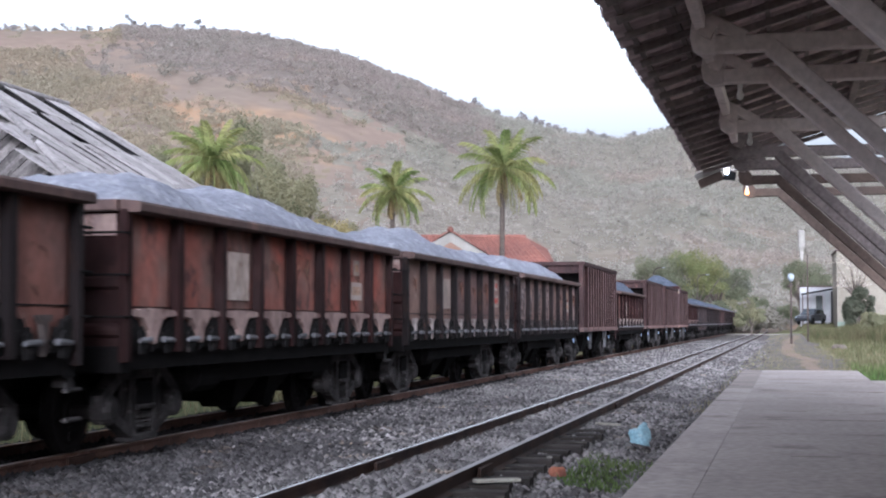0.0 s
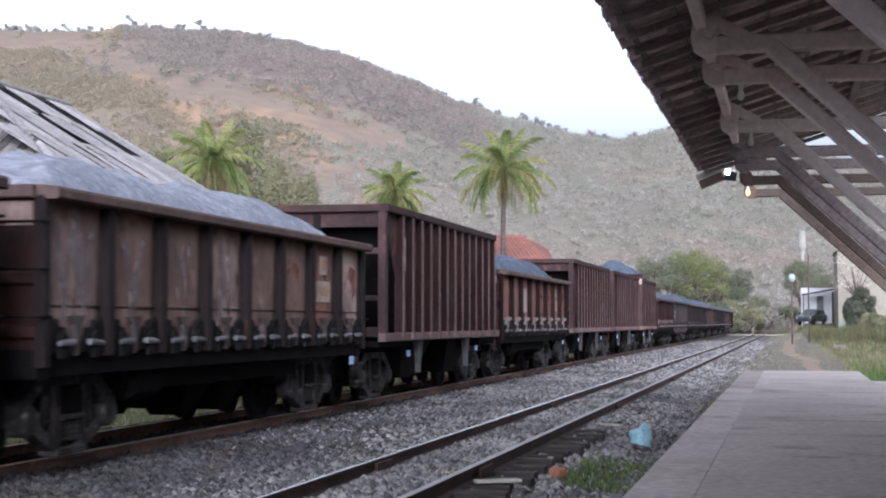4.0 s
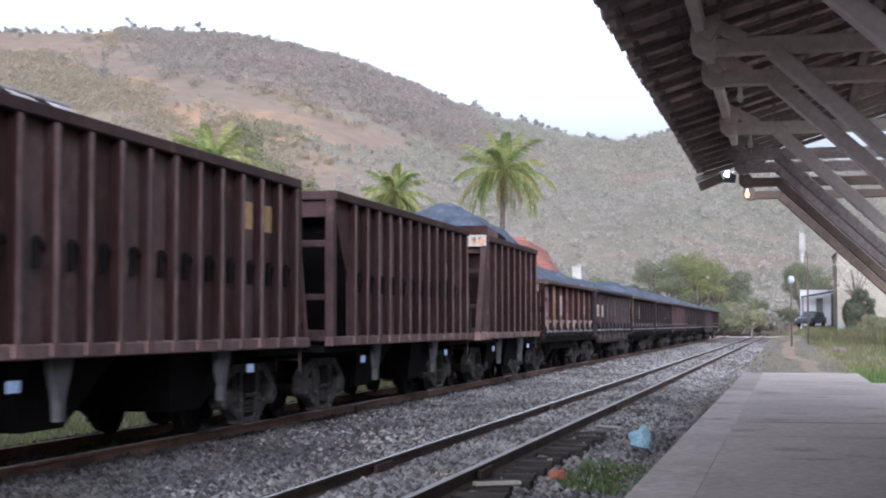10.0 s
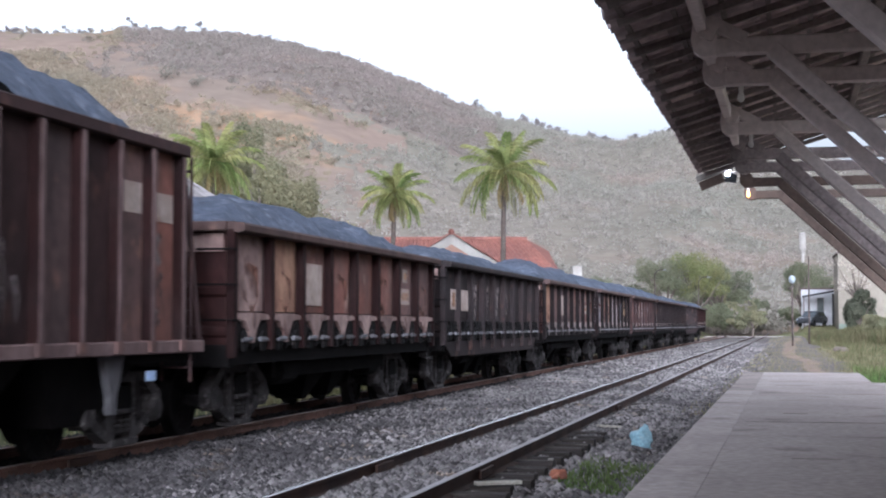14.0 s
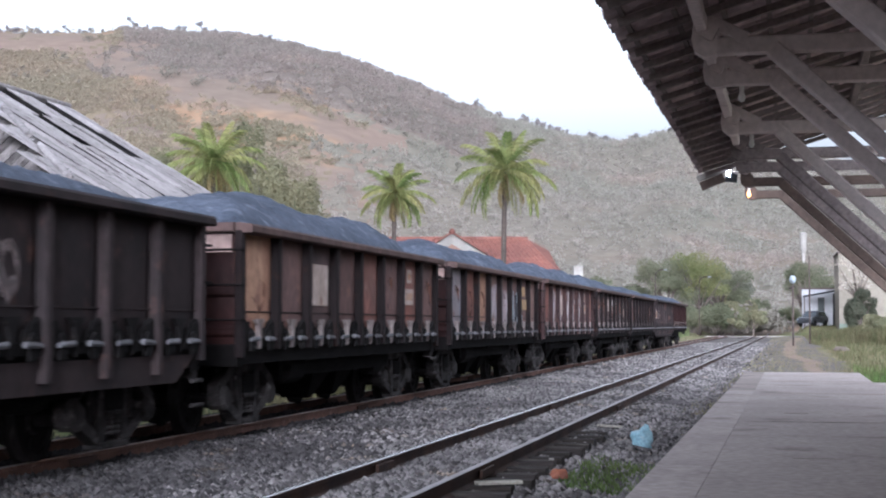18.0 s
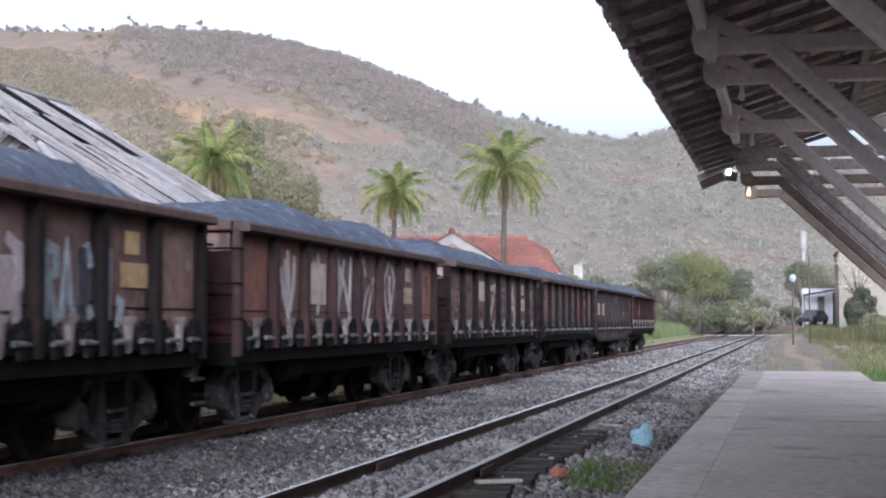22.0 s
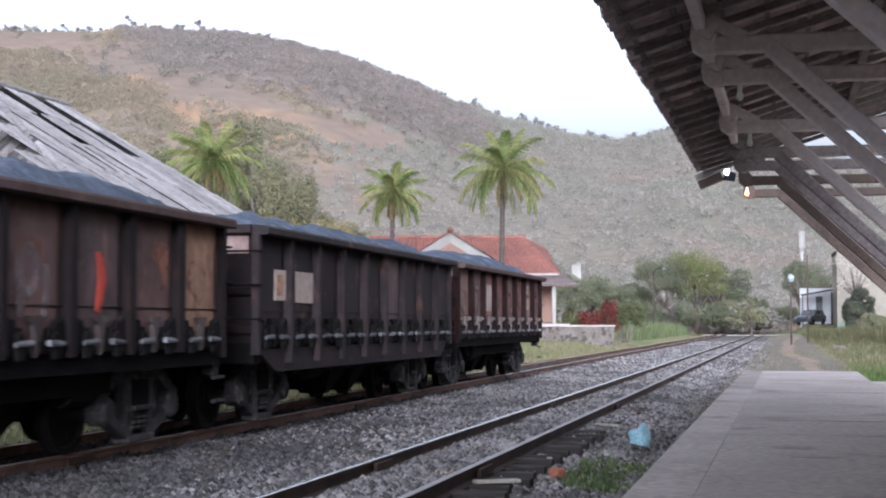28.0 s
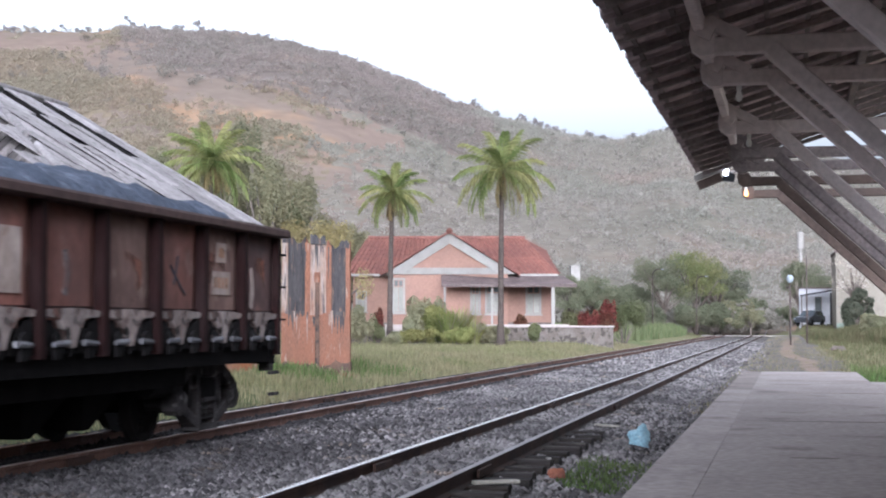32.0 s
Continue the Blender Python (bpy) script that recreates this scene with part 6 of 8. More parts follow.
def hill_z(a, r):
    """Height of the hillside at a bearing (degrees from the valley axis) and a distance."""
    crest = 860.0
    u = (r - 210) / (crest - 210)
    top = ridge_at(a) * crest - 0.6
    bump = 9 * noise.noise((a * 0.12, r * 0.006, 2)) + 3 * noise.noise((a * 0.4, r * 0.015, 7)) + 0.5 * noise.noise((a * 1.1, r * 0.03, 4))
    if u <= 0:
        return -1.0
    if u <= 1:
        s = 0.30 * u + 0.70 * (u * u * (3 - 2 * u))
        return s * top + bump * math.sin(math.pi * min(1, u)) * 1.0 + 1.2 * noise.noise((a * 1.1, 40, 4)) * u
    return top * (1 - (u - 1) * 1.3) + bump * 0.2


def hill_mesh():
    A, R = np.linspace(-40, 42, 230), np.concatenate([np.linspace(205, 860, 110), np.linspace(875, 1300, 12)])
    V = []
    for r in R:
        for a in A:
            th = radians(a - YAW)
            V.append((r * math.sin(th) / math.cos(radians(a)), r * math.cos(th) / math.cos(radians(a)), hill_z(a, r)))
    n = len(A)
    k = np.arange(n * (len(R) - 1)).reshape(-1, n)[:, :-1].ravel()
    return arrays("hillside", np.array(V), np.stack([k, k + 1, k + n + 1, k + n], -1), True)


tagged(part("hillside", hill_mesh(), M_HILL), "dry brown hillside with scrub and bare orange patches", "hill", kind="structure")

def clumps(name, spots, material, cards, seed, label, category="trees", leaf=0.22):
    """Far scrub: each spot (x, y, z, size) becomes a ragged crown of small leaf cards round a few boughs."""
    rng = np.random.default_rng(seed)
    S = np.array(spots)
    n = len(S)
    boughs = rng.normal(0, 0.38, (n, 5, 3))
    boughs[:, :, 2] = np.abs(boughs[:, :, 2]) + 0.55
    pick = rng.integers(0, 5, (n, cards))
    c = np.take_along_axis(boughs, pick[:, :, None].repeat(3, 2), 1) + rng.normal(0, 0.24, (n, cards, 3))
    c[:, :, 2] = np.maximum(0.0, c[:, :, 2])
    size = S[:, 3][:, None, None]
    out = (c - np.array([0, 0, 0.5])) * 0.5 + np.array([0, 0, 0.7]) + rng.normal(0, 1.1, (n, cards, 3))
    c = c * S[:, 3][:, None, None] + S[:, None, :3]
    out /= np.linalg.norm(out, axis=2)[:, :, None]
    u = np.cross(out, rng.normal(0, 1, (n, cards, 3)))
    u /= np.linalg.norm(u, axis=2)[:, :, None]
    t = np.cross(out, u)
    k = size * leaf * rng.uniform(0.6, 1.3, (n, cards, 1))
    k *= 1.2
    V = np.stack([c - u * k, c + u * k * 0.6 + t * k * 0.85, c + u * k * 0.7 - t * k * 0.8], 2).reshape(-1, 3)
    F = np.arange(len(V)).reshape(-1, 3)
    return tagged(part(name, arrays(name, V, F), material), label, category, kind="stuff")


def cover(a, el):
    """How thickly scrub stands on the hill, by bearing and height angle in degrees: woods under the crest, a scrub belt, bare pasture between."""
    crest = math.degrees(math.atan(ridge_at(a)))
    n = noise.noise((a * 0.35, el * 0.9, 30)) + 0.5 * noise.noise((a * 1.1, el * 2.4, 31))
    c = 0.5 + 0.6 * n
    if a > -13.6:
        c = max(c, 0.95 * min(1, max(0, (1.25 + 0.5 * n - (crest - el)) / 0.5)) * min(1, max(0, (a + 13.6 + 1.2 * n) / 4.5)))
    if a < -10.5 and abs(el - 8.75 - 0.12 * (a + 14)) < 0.95 + 0.3 * n:
        c = max(c, 0.85)
    if a > -4.5:
        c = max(c, min(1, (a + 4.5) / 3) * (1.05 + 0.12 * n))
    pasture = abs(el - (9.45 - 0.285 * (a + 11.0)))
    if -12.5 < a < -1.5:
        c *= min(1, max(0.04, (pasture - 0.22 - 0.25 * n) / 0.3))
    if crest - el < 0.4 and a < -12.6 + n:
        c *= 0.06
    return c


def on_hill(a, r, up=0.0):
    th, q = radians(a - YAW), r / math.cos(radians(a))
    return q * math.sin(th), q * math.cos(th), hill_z(a, r) + up


rng = np.random.default_rng(12)


def crowns(name, zone, material, label, cell, seed):
    """A woodland roof: one low dome for each tree or bush, standing where the cover is thick enough; zone picks the bearings and heights."""
    A, R = np.linspace(-17.6, 18.0, 430), np.concatenate([np.linspace(232, 560, 120), np.linspace(562, 861, 150)])
    n = len(A)
    V, alive = np.zeros((len(R) * n, 3)), np.zeros(len(R) * n, bool)
    for i, r in enumerate(R):
        for k, a in enumerate(A):
            x, y, z = on_hill(a, r)
            el = math.degrees(math.atan(z / r))
            V[i * n + k] = (x, y, z - 0.6)
            if not zone(a, el):
                continue
            gaps, points = noise.voronoi((x / cell, y / cell, seed))
            luck = (math.sin(points[0].x * 12.99 + points[0].y * 78.23) * 43758.5) % 1.0
            if luck < cover(a, el):
                d = min(1, gaps[0] / 0.62)
                h = cell * (0.10 + 0.12 * ((luck * 7.3) % 1)) * math.sqrt(max(0, 1 - d * d)) * (0.45 + 0.55 * (r - 232) / 628) * min(1, (864 - r) / 40)
                V[i * n + k, 2] = z + 0.2 + h + 0.22 * noise.noise((x * 0.8, y * 0.8, 3))
                alive[i * n + k] = True
    k = np.arange(n * (len(R) - 1)).reshape(-1, n)[:, :-1].ravel()
    F = np.stack([k, k + 1, k + n + 1, k + n], -1)
    F = F[alive[F].any(1)]
    used = np.unique(F)
    at = np.zeros(len(V), int)
    at[used] = np.arange(len(used))
    return tagged(part(name, arrays(name, V[used], at[F], True), material), label, "woods", kind="stuff")


under_crest = lambda a, el: a > -12.6 + 2.5 * noise.noise((a * 0.6, el * 1.5, 6)) and math.degrees(math.atan(ridge_at(a))) - el < 1.5 + 0.3 * noise.noise((a, el, 3)) and a < 1.5 + 2 * noise.noise((a, el * 2, 9))
far_slope = lambda a, el: a > -4.5 + 3 * noise.noise((a * 0.5, el, 5)) and not under_crest(a, el)
crowns("hill_wood", under_crest, M_WOOD, "dry woods under the hill's crest, greyed for haze", 5.6, 1.5)
crowns("slope_scrub", far_slope, M_SLOPE, "dry scrub covering the far slope, paled for haze", 4.4, 2.5)
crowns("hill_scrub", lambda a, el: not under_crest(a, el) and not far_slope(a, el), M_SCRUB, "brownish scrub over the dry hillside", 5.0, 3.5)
spray = ([], [], [])         # upright ragged crowns over the undergrowth: scrub, woods, far slope
QUOTA = (6500, 5000, 8000)
while any(len(q) < n for q, n in zip(spray, QUOTA)):
    a, r = rng.uniform(-17.5, 18), 240 + 618 * rng.uniform(0, 1) ** 0.75
    el = math.degrees(math.atan(hill_z(a, r) / r))
    k = 1 if under_crest(a, el) else 2 if far_slope(a, el) else 0
    if len(spray[k]) < QUOTA[k] and rng.uniform() < cover(a, el) ** (1.0 if k else 1.5):
        size = rng.uniform(0.8, 2.6) * (0.62 + 0.38 * (r - 232) / 628)
        spray[k].append((*on_hill(a, r, -0.3 if r < 825 else -0.3 - 0.12 * (r - 825)), size))
for k, (m, name, lb) in enumerate(((M_SCRUBLEAF, "scrub_foliage", "olive-brown leafy scrub on the dry hillside"), (M_WOODLEAF, "wood_foliage", "dry brown trees of the woods under the crest, greyed for haze"), (M_SLOPELEAF, "slope_foliage", "dry grey-green trees covering the far slope, paled for haze"))):
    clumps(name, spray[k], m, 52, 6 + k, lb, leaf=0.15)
dark = []
while len(dark) < 260:
    a, r = rng.uniform(-17.5, 2), rng.uniform(420, 850)
    el = math.degrees(math.atan(hill_z(a, r) / r))
    if rng.uniform() < cover(a, el) * 0.8:
        dark.append((*on_hill(a, r, -0.4), rng.uniform(1.2, 2.6)))
for a, r, size in ((-10.55, 560, 4.2), (-10.25, 566, 4.0), (-9.35, 548, 3.0), (-9.2, 556, 2.4), (-13.3, 690, 2.6), (-15.4, 770, 3.2), (-15.1, 776, 2.4), (-15.6, 700, 2.6), (-12.6, 590, 2.6), (-14.2, 640, 2.8), (-7.2, 620, 2.2), (-5.6, 640, 2.0)):
    dark.append((*on_hill(a, r, -0.3), size))
# lone trees along the crest: bare stems below uneven crowns
lone, stems = [], Shape()
CREST = ((-16.15, 3.4, 5.6), (-15.85, 2.2, 6.4), (-15.5, 1.2, 3.6), (-15.3, 1.3, 4.4), (-15.05, 1.7, 4.4), (-14.75, 1.0, 4.0), (-14.45, 1.4, 4.0), (-14.15, 1.0, 6.0), (-13.6, 1.3, 4.0), (-13.2, 1.2, 5.0), (-11.85, 1.2, 7.4), (-11.6, 1.6, 4.8), (-11.2, 1.6, 4.0), (-10.9, 1.3, 4.2), (-10.0, 1.8, 5.0), (-9.8, 1.0, 6.0), (-9.25, 1.9, 8.0), (-8.7, 1.8, 5.4), (-8.2, 1.5, 5.2), (-7.75, 1.7, 5.0), (-7.0, 2.2, 5.6), (-6.65, 1.8, 5.8), (-6.2, 1.6, 4.4), (-5.9, 1.8, 4.8), (-5.5, 1.7, 4.6), (-4.1, 1.5, 4.0), (-2.95, 1.6, 4.4), (-1.7, 1.3, 3.6), (-0.3, 1.4, 3.8), (2.0, 1.7, 4.0), (4.25, 1.8, 4.6), (6.0, 1.6, 4.0), (7.7, 1.2, 3.4))
CREST = [(a, size * 1.9, h * 1.3 + (2.0 if a > -12 else 0.0)) for a, size, h in CREST]
CREST += [(rng.uniform(-16.5, -9), rng.uniform(1.6, 3.0), rng.uniform(3.0, 5.5)) for _ in range(18)] + [(rng.uniform(-11, 8.5), rng.uniform(2.4, 4.4), rng.uniform(5.5, 8.5)) for _ in range(34)]
for k, (a, size, h) in enumerate(CREST):
    x, y, z = on_hill(a, 858)
    lone.append((x, y, z + h - size * 0.9, size * 0.72))
    lone.append((x + size * math.sin(k * 2.1), y, z + h - size * 1.35, size * 0.50))
    lone.append((x - size * 0.6 * math.sin(k * 3.3), y, z + h * 0.4 - size * 0.5, size * 0.40))
    stems.tube((x, y, z - 1.0), (x + 0.2 * math.sin(k), y, z + h - size * 0.5), 0.24, 0.12, n=5)
    stems.tube((x, y, z + h * 0.35), (x + size * math.sin(k * 2.1), y, z + h - size * 1.1), 0.15, 0.08, n=5)
for k in range(190):         # low scrub between them
    a = rng.uniform(-17, 9)
    lone.append((*on_hill(a, 857, -0.3), rng.uniform(0.4, 1.0) if a < -12 else rng.uniform(0.7, 1.5)))
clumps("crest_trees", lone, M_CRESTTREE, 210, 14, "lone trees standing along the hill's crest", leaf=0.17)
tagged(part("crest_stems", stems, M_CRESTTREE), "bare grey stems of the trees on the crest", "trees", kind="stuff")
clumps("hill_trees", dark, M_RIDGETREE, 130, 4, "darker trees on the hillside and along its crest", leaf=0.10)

# ---- trees, palms and bushes ----
M_BARK = mat("grey_bark", (0.16, 0.13, 0.11), 0.9, other=(0.10, 0.08, 0.07), scale=3, fine=8, bump=0.6)
M_PALMBARK = mat("palm_bark", (0.088, 0.0688, 0.0584), 0.9, other=(0.056, 0.0432, 0.0384), scale=4, fine=8, stretch=(0.65, 0.65, 3.9), bump=0.6)
M_LEAF = leafy("tree_leaf", (0.108, 0.118, 0.058), (0.150, 0.145, 0.076), 0.16)
# Dusty leaf, its tone lifted further to stand for haze.
M_LEAFDRY = leafy("dusty_hazed_leaf", (0.185, 0.182, 0.112), (0.235, 0.212, 0.130), 0.14)
M_LEAFTAN = leafy("yellow_tan_leaf", (0.245, 0.205, 0.085), (0.285, 0.230, 0.125), 0.16)
M_LEAFGREEN = leafy("bright_leaf", (0.155, 0.178, 0.060), (0.225, 0.205, 0.080), 0.2)
# Leaves for far trees, paled in the base colour for haze.
M_LEAFHAZE = leafy("hazed_leaf", (0.138, 0.146, 0.092), (0.168, 0.165, 0.108), 0.12)
M_LEAFHAZEGREEN = leafy("hazed_green_leaf", (0.168, 0.185, 0.078), (0.205, 0.195, 0.094), 0.14)
M_LEAFDUSK = leafy("dusky_leaf", (0.072, 0.082, 0.056), (0.098, 0.098, 0.070), 0.14)
M_LEAFRED = leafy("red_leaf", (0.15, 0.042, 0.035), (0.095, 0.066, 0.036))
M_FROND = leafy("palm_frond", (0.140, 0.180, 0.058), (0.255, 0.235, 0.100), 0.35)
M_FRONDDRY = leafy("dead_frond", (0.22, 0.175, 0.085), (0.17, 0.125, 0.06), 0.3)


def leaves(count, blobs, size, seed):
    """Leaf cards strewn in and on a set of blobs (x, y, z, rx, rz)."""
    rng = np.random.default_rng(seed)
    w = np.array([b[3] ** 2 * b[4] for b in blobs])
    pick = rng.choice(len(blobs), count, p=w / w.sum())
    B = np.array(blobs)[pick]
    d = rng.normal(0, 1, (count, 3))
    d /= np.linalg.norm(d, axis=1)[:, None]
    rad = rng.uniform(0.35, 1.08, count) ** 0.6
    c = B[:, :3] + d * rad[:, None] * np.stack([B[:, 3], B[:, 3], B[:, 4]], -1)
    out = d + np.array([0, 0, 0.35]) + rng.normal(0, 0.7, (count, 3))     # leaves face outwards, more or less
    out /= np.linalg.norm(out, axis=1)[:, None]
    u = np.cross(out, rng.normal(0, 1, (count, 3)))
    u /= np.linalg.norm(u, axis=1)[:, None]
    t = np.cross(out, u)
    s = (size * rng.uniform(0.6, 1.3, count))[:, None]
    V = np.stack([c - u * s, c + t * s * 0.45, c + u * s, c - t * s * 0.45], 1)
    return arrays("crown", V.reshape(-1, 3), np.arange(count * 4).reshape(-1, 4))


def tree(m, height, spread, material, label, seed, leaf=0.28, count=3200, bare=0.0, name="tree", category="tree"):
    """A tree: tapered trunk, forked limbs, a crown of leaf cards in uneven clumps."""
    rng = random.Random(seed)
    top = tagged(empty(name, m), label, category, "trees along the valley")
    s = Shape()
    fork = height * 0.38
    s.tube((0, 0, -0.3), (0.1, 0, fork), 0.035 * height, 0.022 * height, n=8)
    blobs = []
    for i in range(15):
        a = i * 2.4 + rng.uniform(-0.4, 0.4)
        r = spread * rng.uniform(0.25, 0.85)
        z = height * rng.uniform(0.48, 0.88)
        end = (r * math.cos(a), r * math.sin(a), z)
        s.tube((0.1, 0, fork * rng.uniform(0.7, 1.0)), end, 0.014 * height, 0.004 * height, n=6)
        blobs.append((*end, spread * rng.uniform(0.18, 0.42), height * rng.uniform(0.06, 0.15)))
    blobs.append((0, 0, height * 0.86, spread * 0.4, height * 0.14))
    part("trunk", s, M_BARK, top, smooth=True)
    part("crown", leaves(count, blobs, leaf, seed), material, top)
    return top


def frond(length, droop, seed):
    """A feathered palm leaf along +x: an arched midrib with two rows of narrow hanging leaflets."""
    rng = random.Random(seed)
    s = Shape()
    pts = []
    for i in range(11):
        u = i / 10
        pts.append(Vector((length * (u - 0.16 * droop * u ** 3), 0, length * (0.10 * u - droop * u ** 2.2))))
    for p, q in zip(pts, pts[1:]):
        s.tube(p, q, 0.028, 0.02, n=5)
    n = 40
    for i in range(3, n):
        u = i / n * 9.99
        p = pts[int(u)].lerp(pts[int(u) + 1], u - int(u))
        l = length * 0.30 * math.sin(math.pi * (0.10 + 0.84 * i / n)) ** 0.6 * rng.uniform(0.8, 1.1)
        for k in (-1, 1):
            hang = rng.uniform(0.5, 1.15)
            mid = p + Vector((l * 0.30, k * l * 0.38, -l * 0.10 * hang))
            tip = p + Vector((l * 0.46, k * l * rng.uniform(0.40, 0.62), -l * 0.85 * hang))
            wd = Vector((0.030, 0, 0.008))
            s.add([p - wd * 0.6, p + wd * 0.6, mid + wd, tip, mid - wd], [(0, 1, 2, 4), (4, 2, 3)])
    return s.mesh("frond")


def palm(m, height, reach, label, seed, lean=0.2):
    rng = random.Random(seed)
    top = tagged(empty("coconut_palm", m), label, "palm tree", "coconut palms")
    s = Shape()
    rings = []
    for i in range(25):
        u = i / 24
        r = 0.155 - 0.045 * u + (0.10 * (1 - u * 6) if u < 0.16 else 0) + (0.014 if i % 2 else 0)
        rings.append([(lean * u * u + r * math.cos(2 * math.pi * j / 10), r * math.sin(2 * math.pi * j / 10), height * u - 0.3 * (1 - u)) for j in range(10)])
    part("trunk", s.loft(rings), M_PALMBARK, top, smooth=True)
    for i in range(27):
        up = (i / 27) ** 0.8
        m2 = pose(lean, 0, height - 0.05, 0, -(82 - 118 * up + rng.uniform(-8, 8)), i * 137.5 + rng.uniform(-14, 14))
        l = round(reach * (0.80 + 0.25 * math.sin(0.4 + up * 2.2)), 1)
        dr = round(0.35 + 0.35 * min(1, up * 1.3), 1)
        part("frond", shared(("frond", l, dr, i % 3), lambda: frond(l, dr, i % 3)), M_FROND, top, at=m2)
    for i in range(4):
        part("dead_frond", shared(("frond", reach * 0.7, 1), lambda: frond(reach * 0.7, 0.4, 5)), M_FRONDDRY, top, "dry hanging frond", at=pose(lean, 0, height - 0.15, 0, 40 + 13 * (i % 3), i * 97 + rng.uniform(-20, 20)))
    for i in range(6):
        a = i * 1.05
        part("coconut", shared("nut", lambda: Shape().lathe([(0.02, -0.14), (0.10, -0.07), (0.12, 0.02), (0.07, 0.11), (0.01, 0.14)], 8, "z").mesh("coconut", True)), M_FRONDDRY, top, at=pose(lean + 0.2 * math.cos(a), 0.2 * math.sin(a), height - 0.3 - 0.06 * (i % 2)))
    return top


palm(field(3.02, 80, 0.2), 9.2, 2.65, "tall coconut palm with arching yellow-green fronds before the house", 1, 0.1)
palm(field(-3.0, 86, 0.2), 8.5, 2.05, "coconut palm with a slim grey trunk beside the pink house", 2, 0.15)
palm(field(-11.3, 74, 0.2), 9.0, 2.4, "coconut palm rising behind the derelict shed", 3, 0.0)

# (side, ahead, height, spread, material, label, leaves)
for i, (sd, ah, hh, sp, mm, lb, ct) in enumerate((
        (-17.5, 92, 12.0, 3.4, M_LEAFDRY, "dusty green tree behind the shed", 3600),
        (-12.4, 93, 14.0, 3.0, M_LEAFDRY, "dark green tree behind the shed", 3600),
        (-10.4, 90, 11.2, 3.0, M_LEAFDRY, "greyish green tree behind the shed", 2800),
        (-8.8, 99, 11.0, 2.8, M_LEAFDRY, "grey-green tree beside the pink house", 3000),
        (-20.0, 88, 11.0, 3.0, M_LEAF, "dark tree behind the shed roof", 2600),
        (-8.6, 88, 7.4, 3.2, M_LEAFTAN, "yellowish young tree beside the pink house", 2000),
        (-6.4, 88, 7.3, 3.8, M_LEAFTAN, "yellowish bush tree beside the pink house", 1600),
        (27.5, 190, 9.5, 4.2, M_LEAF, "broad green tree beyond the line", 3600),
        (31.5, 190, 10.4, 4.4, M_LEAFGREEN, "sunlit broad green tree beyond the line", 3600),
        (35.0, 196, 9.2, 4.0, M_LEAF, "broad green tree beyond the line", 3000),
        (24.5, 200, 6.5, 4.0, M_LEAF, "dark low tree beyond the line", 2400),
        (20.0, 180, 5.6, 3.2, M_LEAF, "dark hedge tree beside the house", 2200),
        (14.3, 172, 6.8, 2.6, M_LEAF, "dusky tree beyond the terrace", 2400),
        (17.6, 178, 6.9, 2.8, M_LEAF, "dusky tree beyond the terrace", 2400),
        (40.0, 230, 9.2, 5.0, M_LEAFDUSK, "dark tree at the end of the line", 2600),
        (44.5, 236, 8.6, 4.4, M_LEAFDUSK, "dark tree at the end of the line", 2600),
        (37.2, 205, 6.0, 2.2, M_LEAFDRY, "yellow-green tree by the track", 2400),
        (52.5, 225, 10.6, 3.4, M_LEAF, "dark green tree behind the white building", 2600),
        (57.0, 235, 10.5, 4.5, M_LEAF, "dark tree behind the white building", 2600),
        (32.6, 162, 2.8, 1.5, M_LEAFDRY, "yellow shrub by the track", 1600),
        (41.4, 152, 4.9, 1.6, M_LEAFDUSK, "dark round tree beside the cream building", 2200),
        )):
    if sd < 0:
        sp *= 0.62
    # from 150 m on, haze comes from a paler leaf material
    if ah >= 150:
        mm = {M_LEAF: M_LEAFHAZE, M_LEAFGREEN: M_LEAFHAZEGREEN}.get(mm, mm)
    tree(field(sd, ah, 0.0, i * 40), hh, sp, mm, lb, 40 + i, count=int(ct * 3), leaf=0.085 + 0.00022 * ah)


def bush(m, w, h, material, label, seed, count=900, leaf=0.16, name="bush"):
    rng = random.Random(seed)
    top = tagged(empty(name, m), label, "bush", "bushes")
    blobs = [(rng.uniform(-0.5, 0.5) * w, rng.uniform(-0.3, 0.3) * w, h * rng.uniform(0.3, 0.7), w * rng.uniform(0.14, 0.32), h * rng.uniform(0.12, 0.28)) for _ in range(13)]
    s = Shape()
    for b in blobs:
        s.tube((b[0] * 0.2, b[1] * 0.2, -0.1), b[:3], 0.03, 0.012, n=5)
    part("branchwork", s, M_BARK, top)
    part("foliage", leaves(count, blobs, leaf, seed), material, top)
    return top


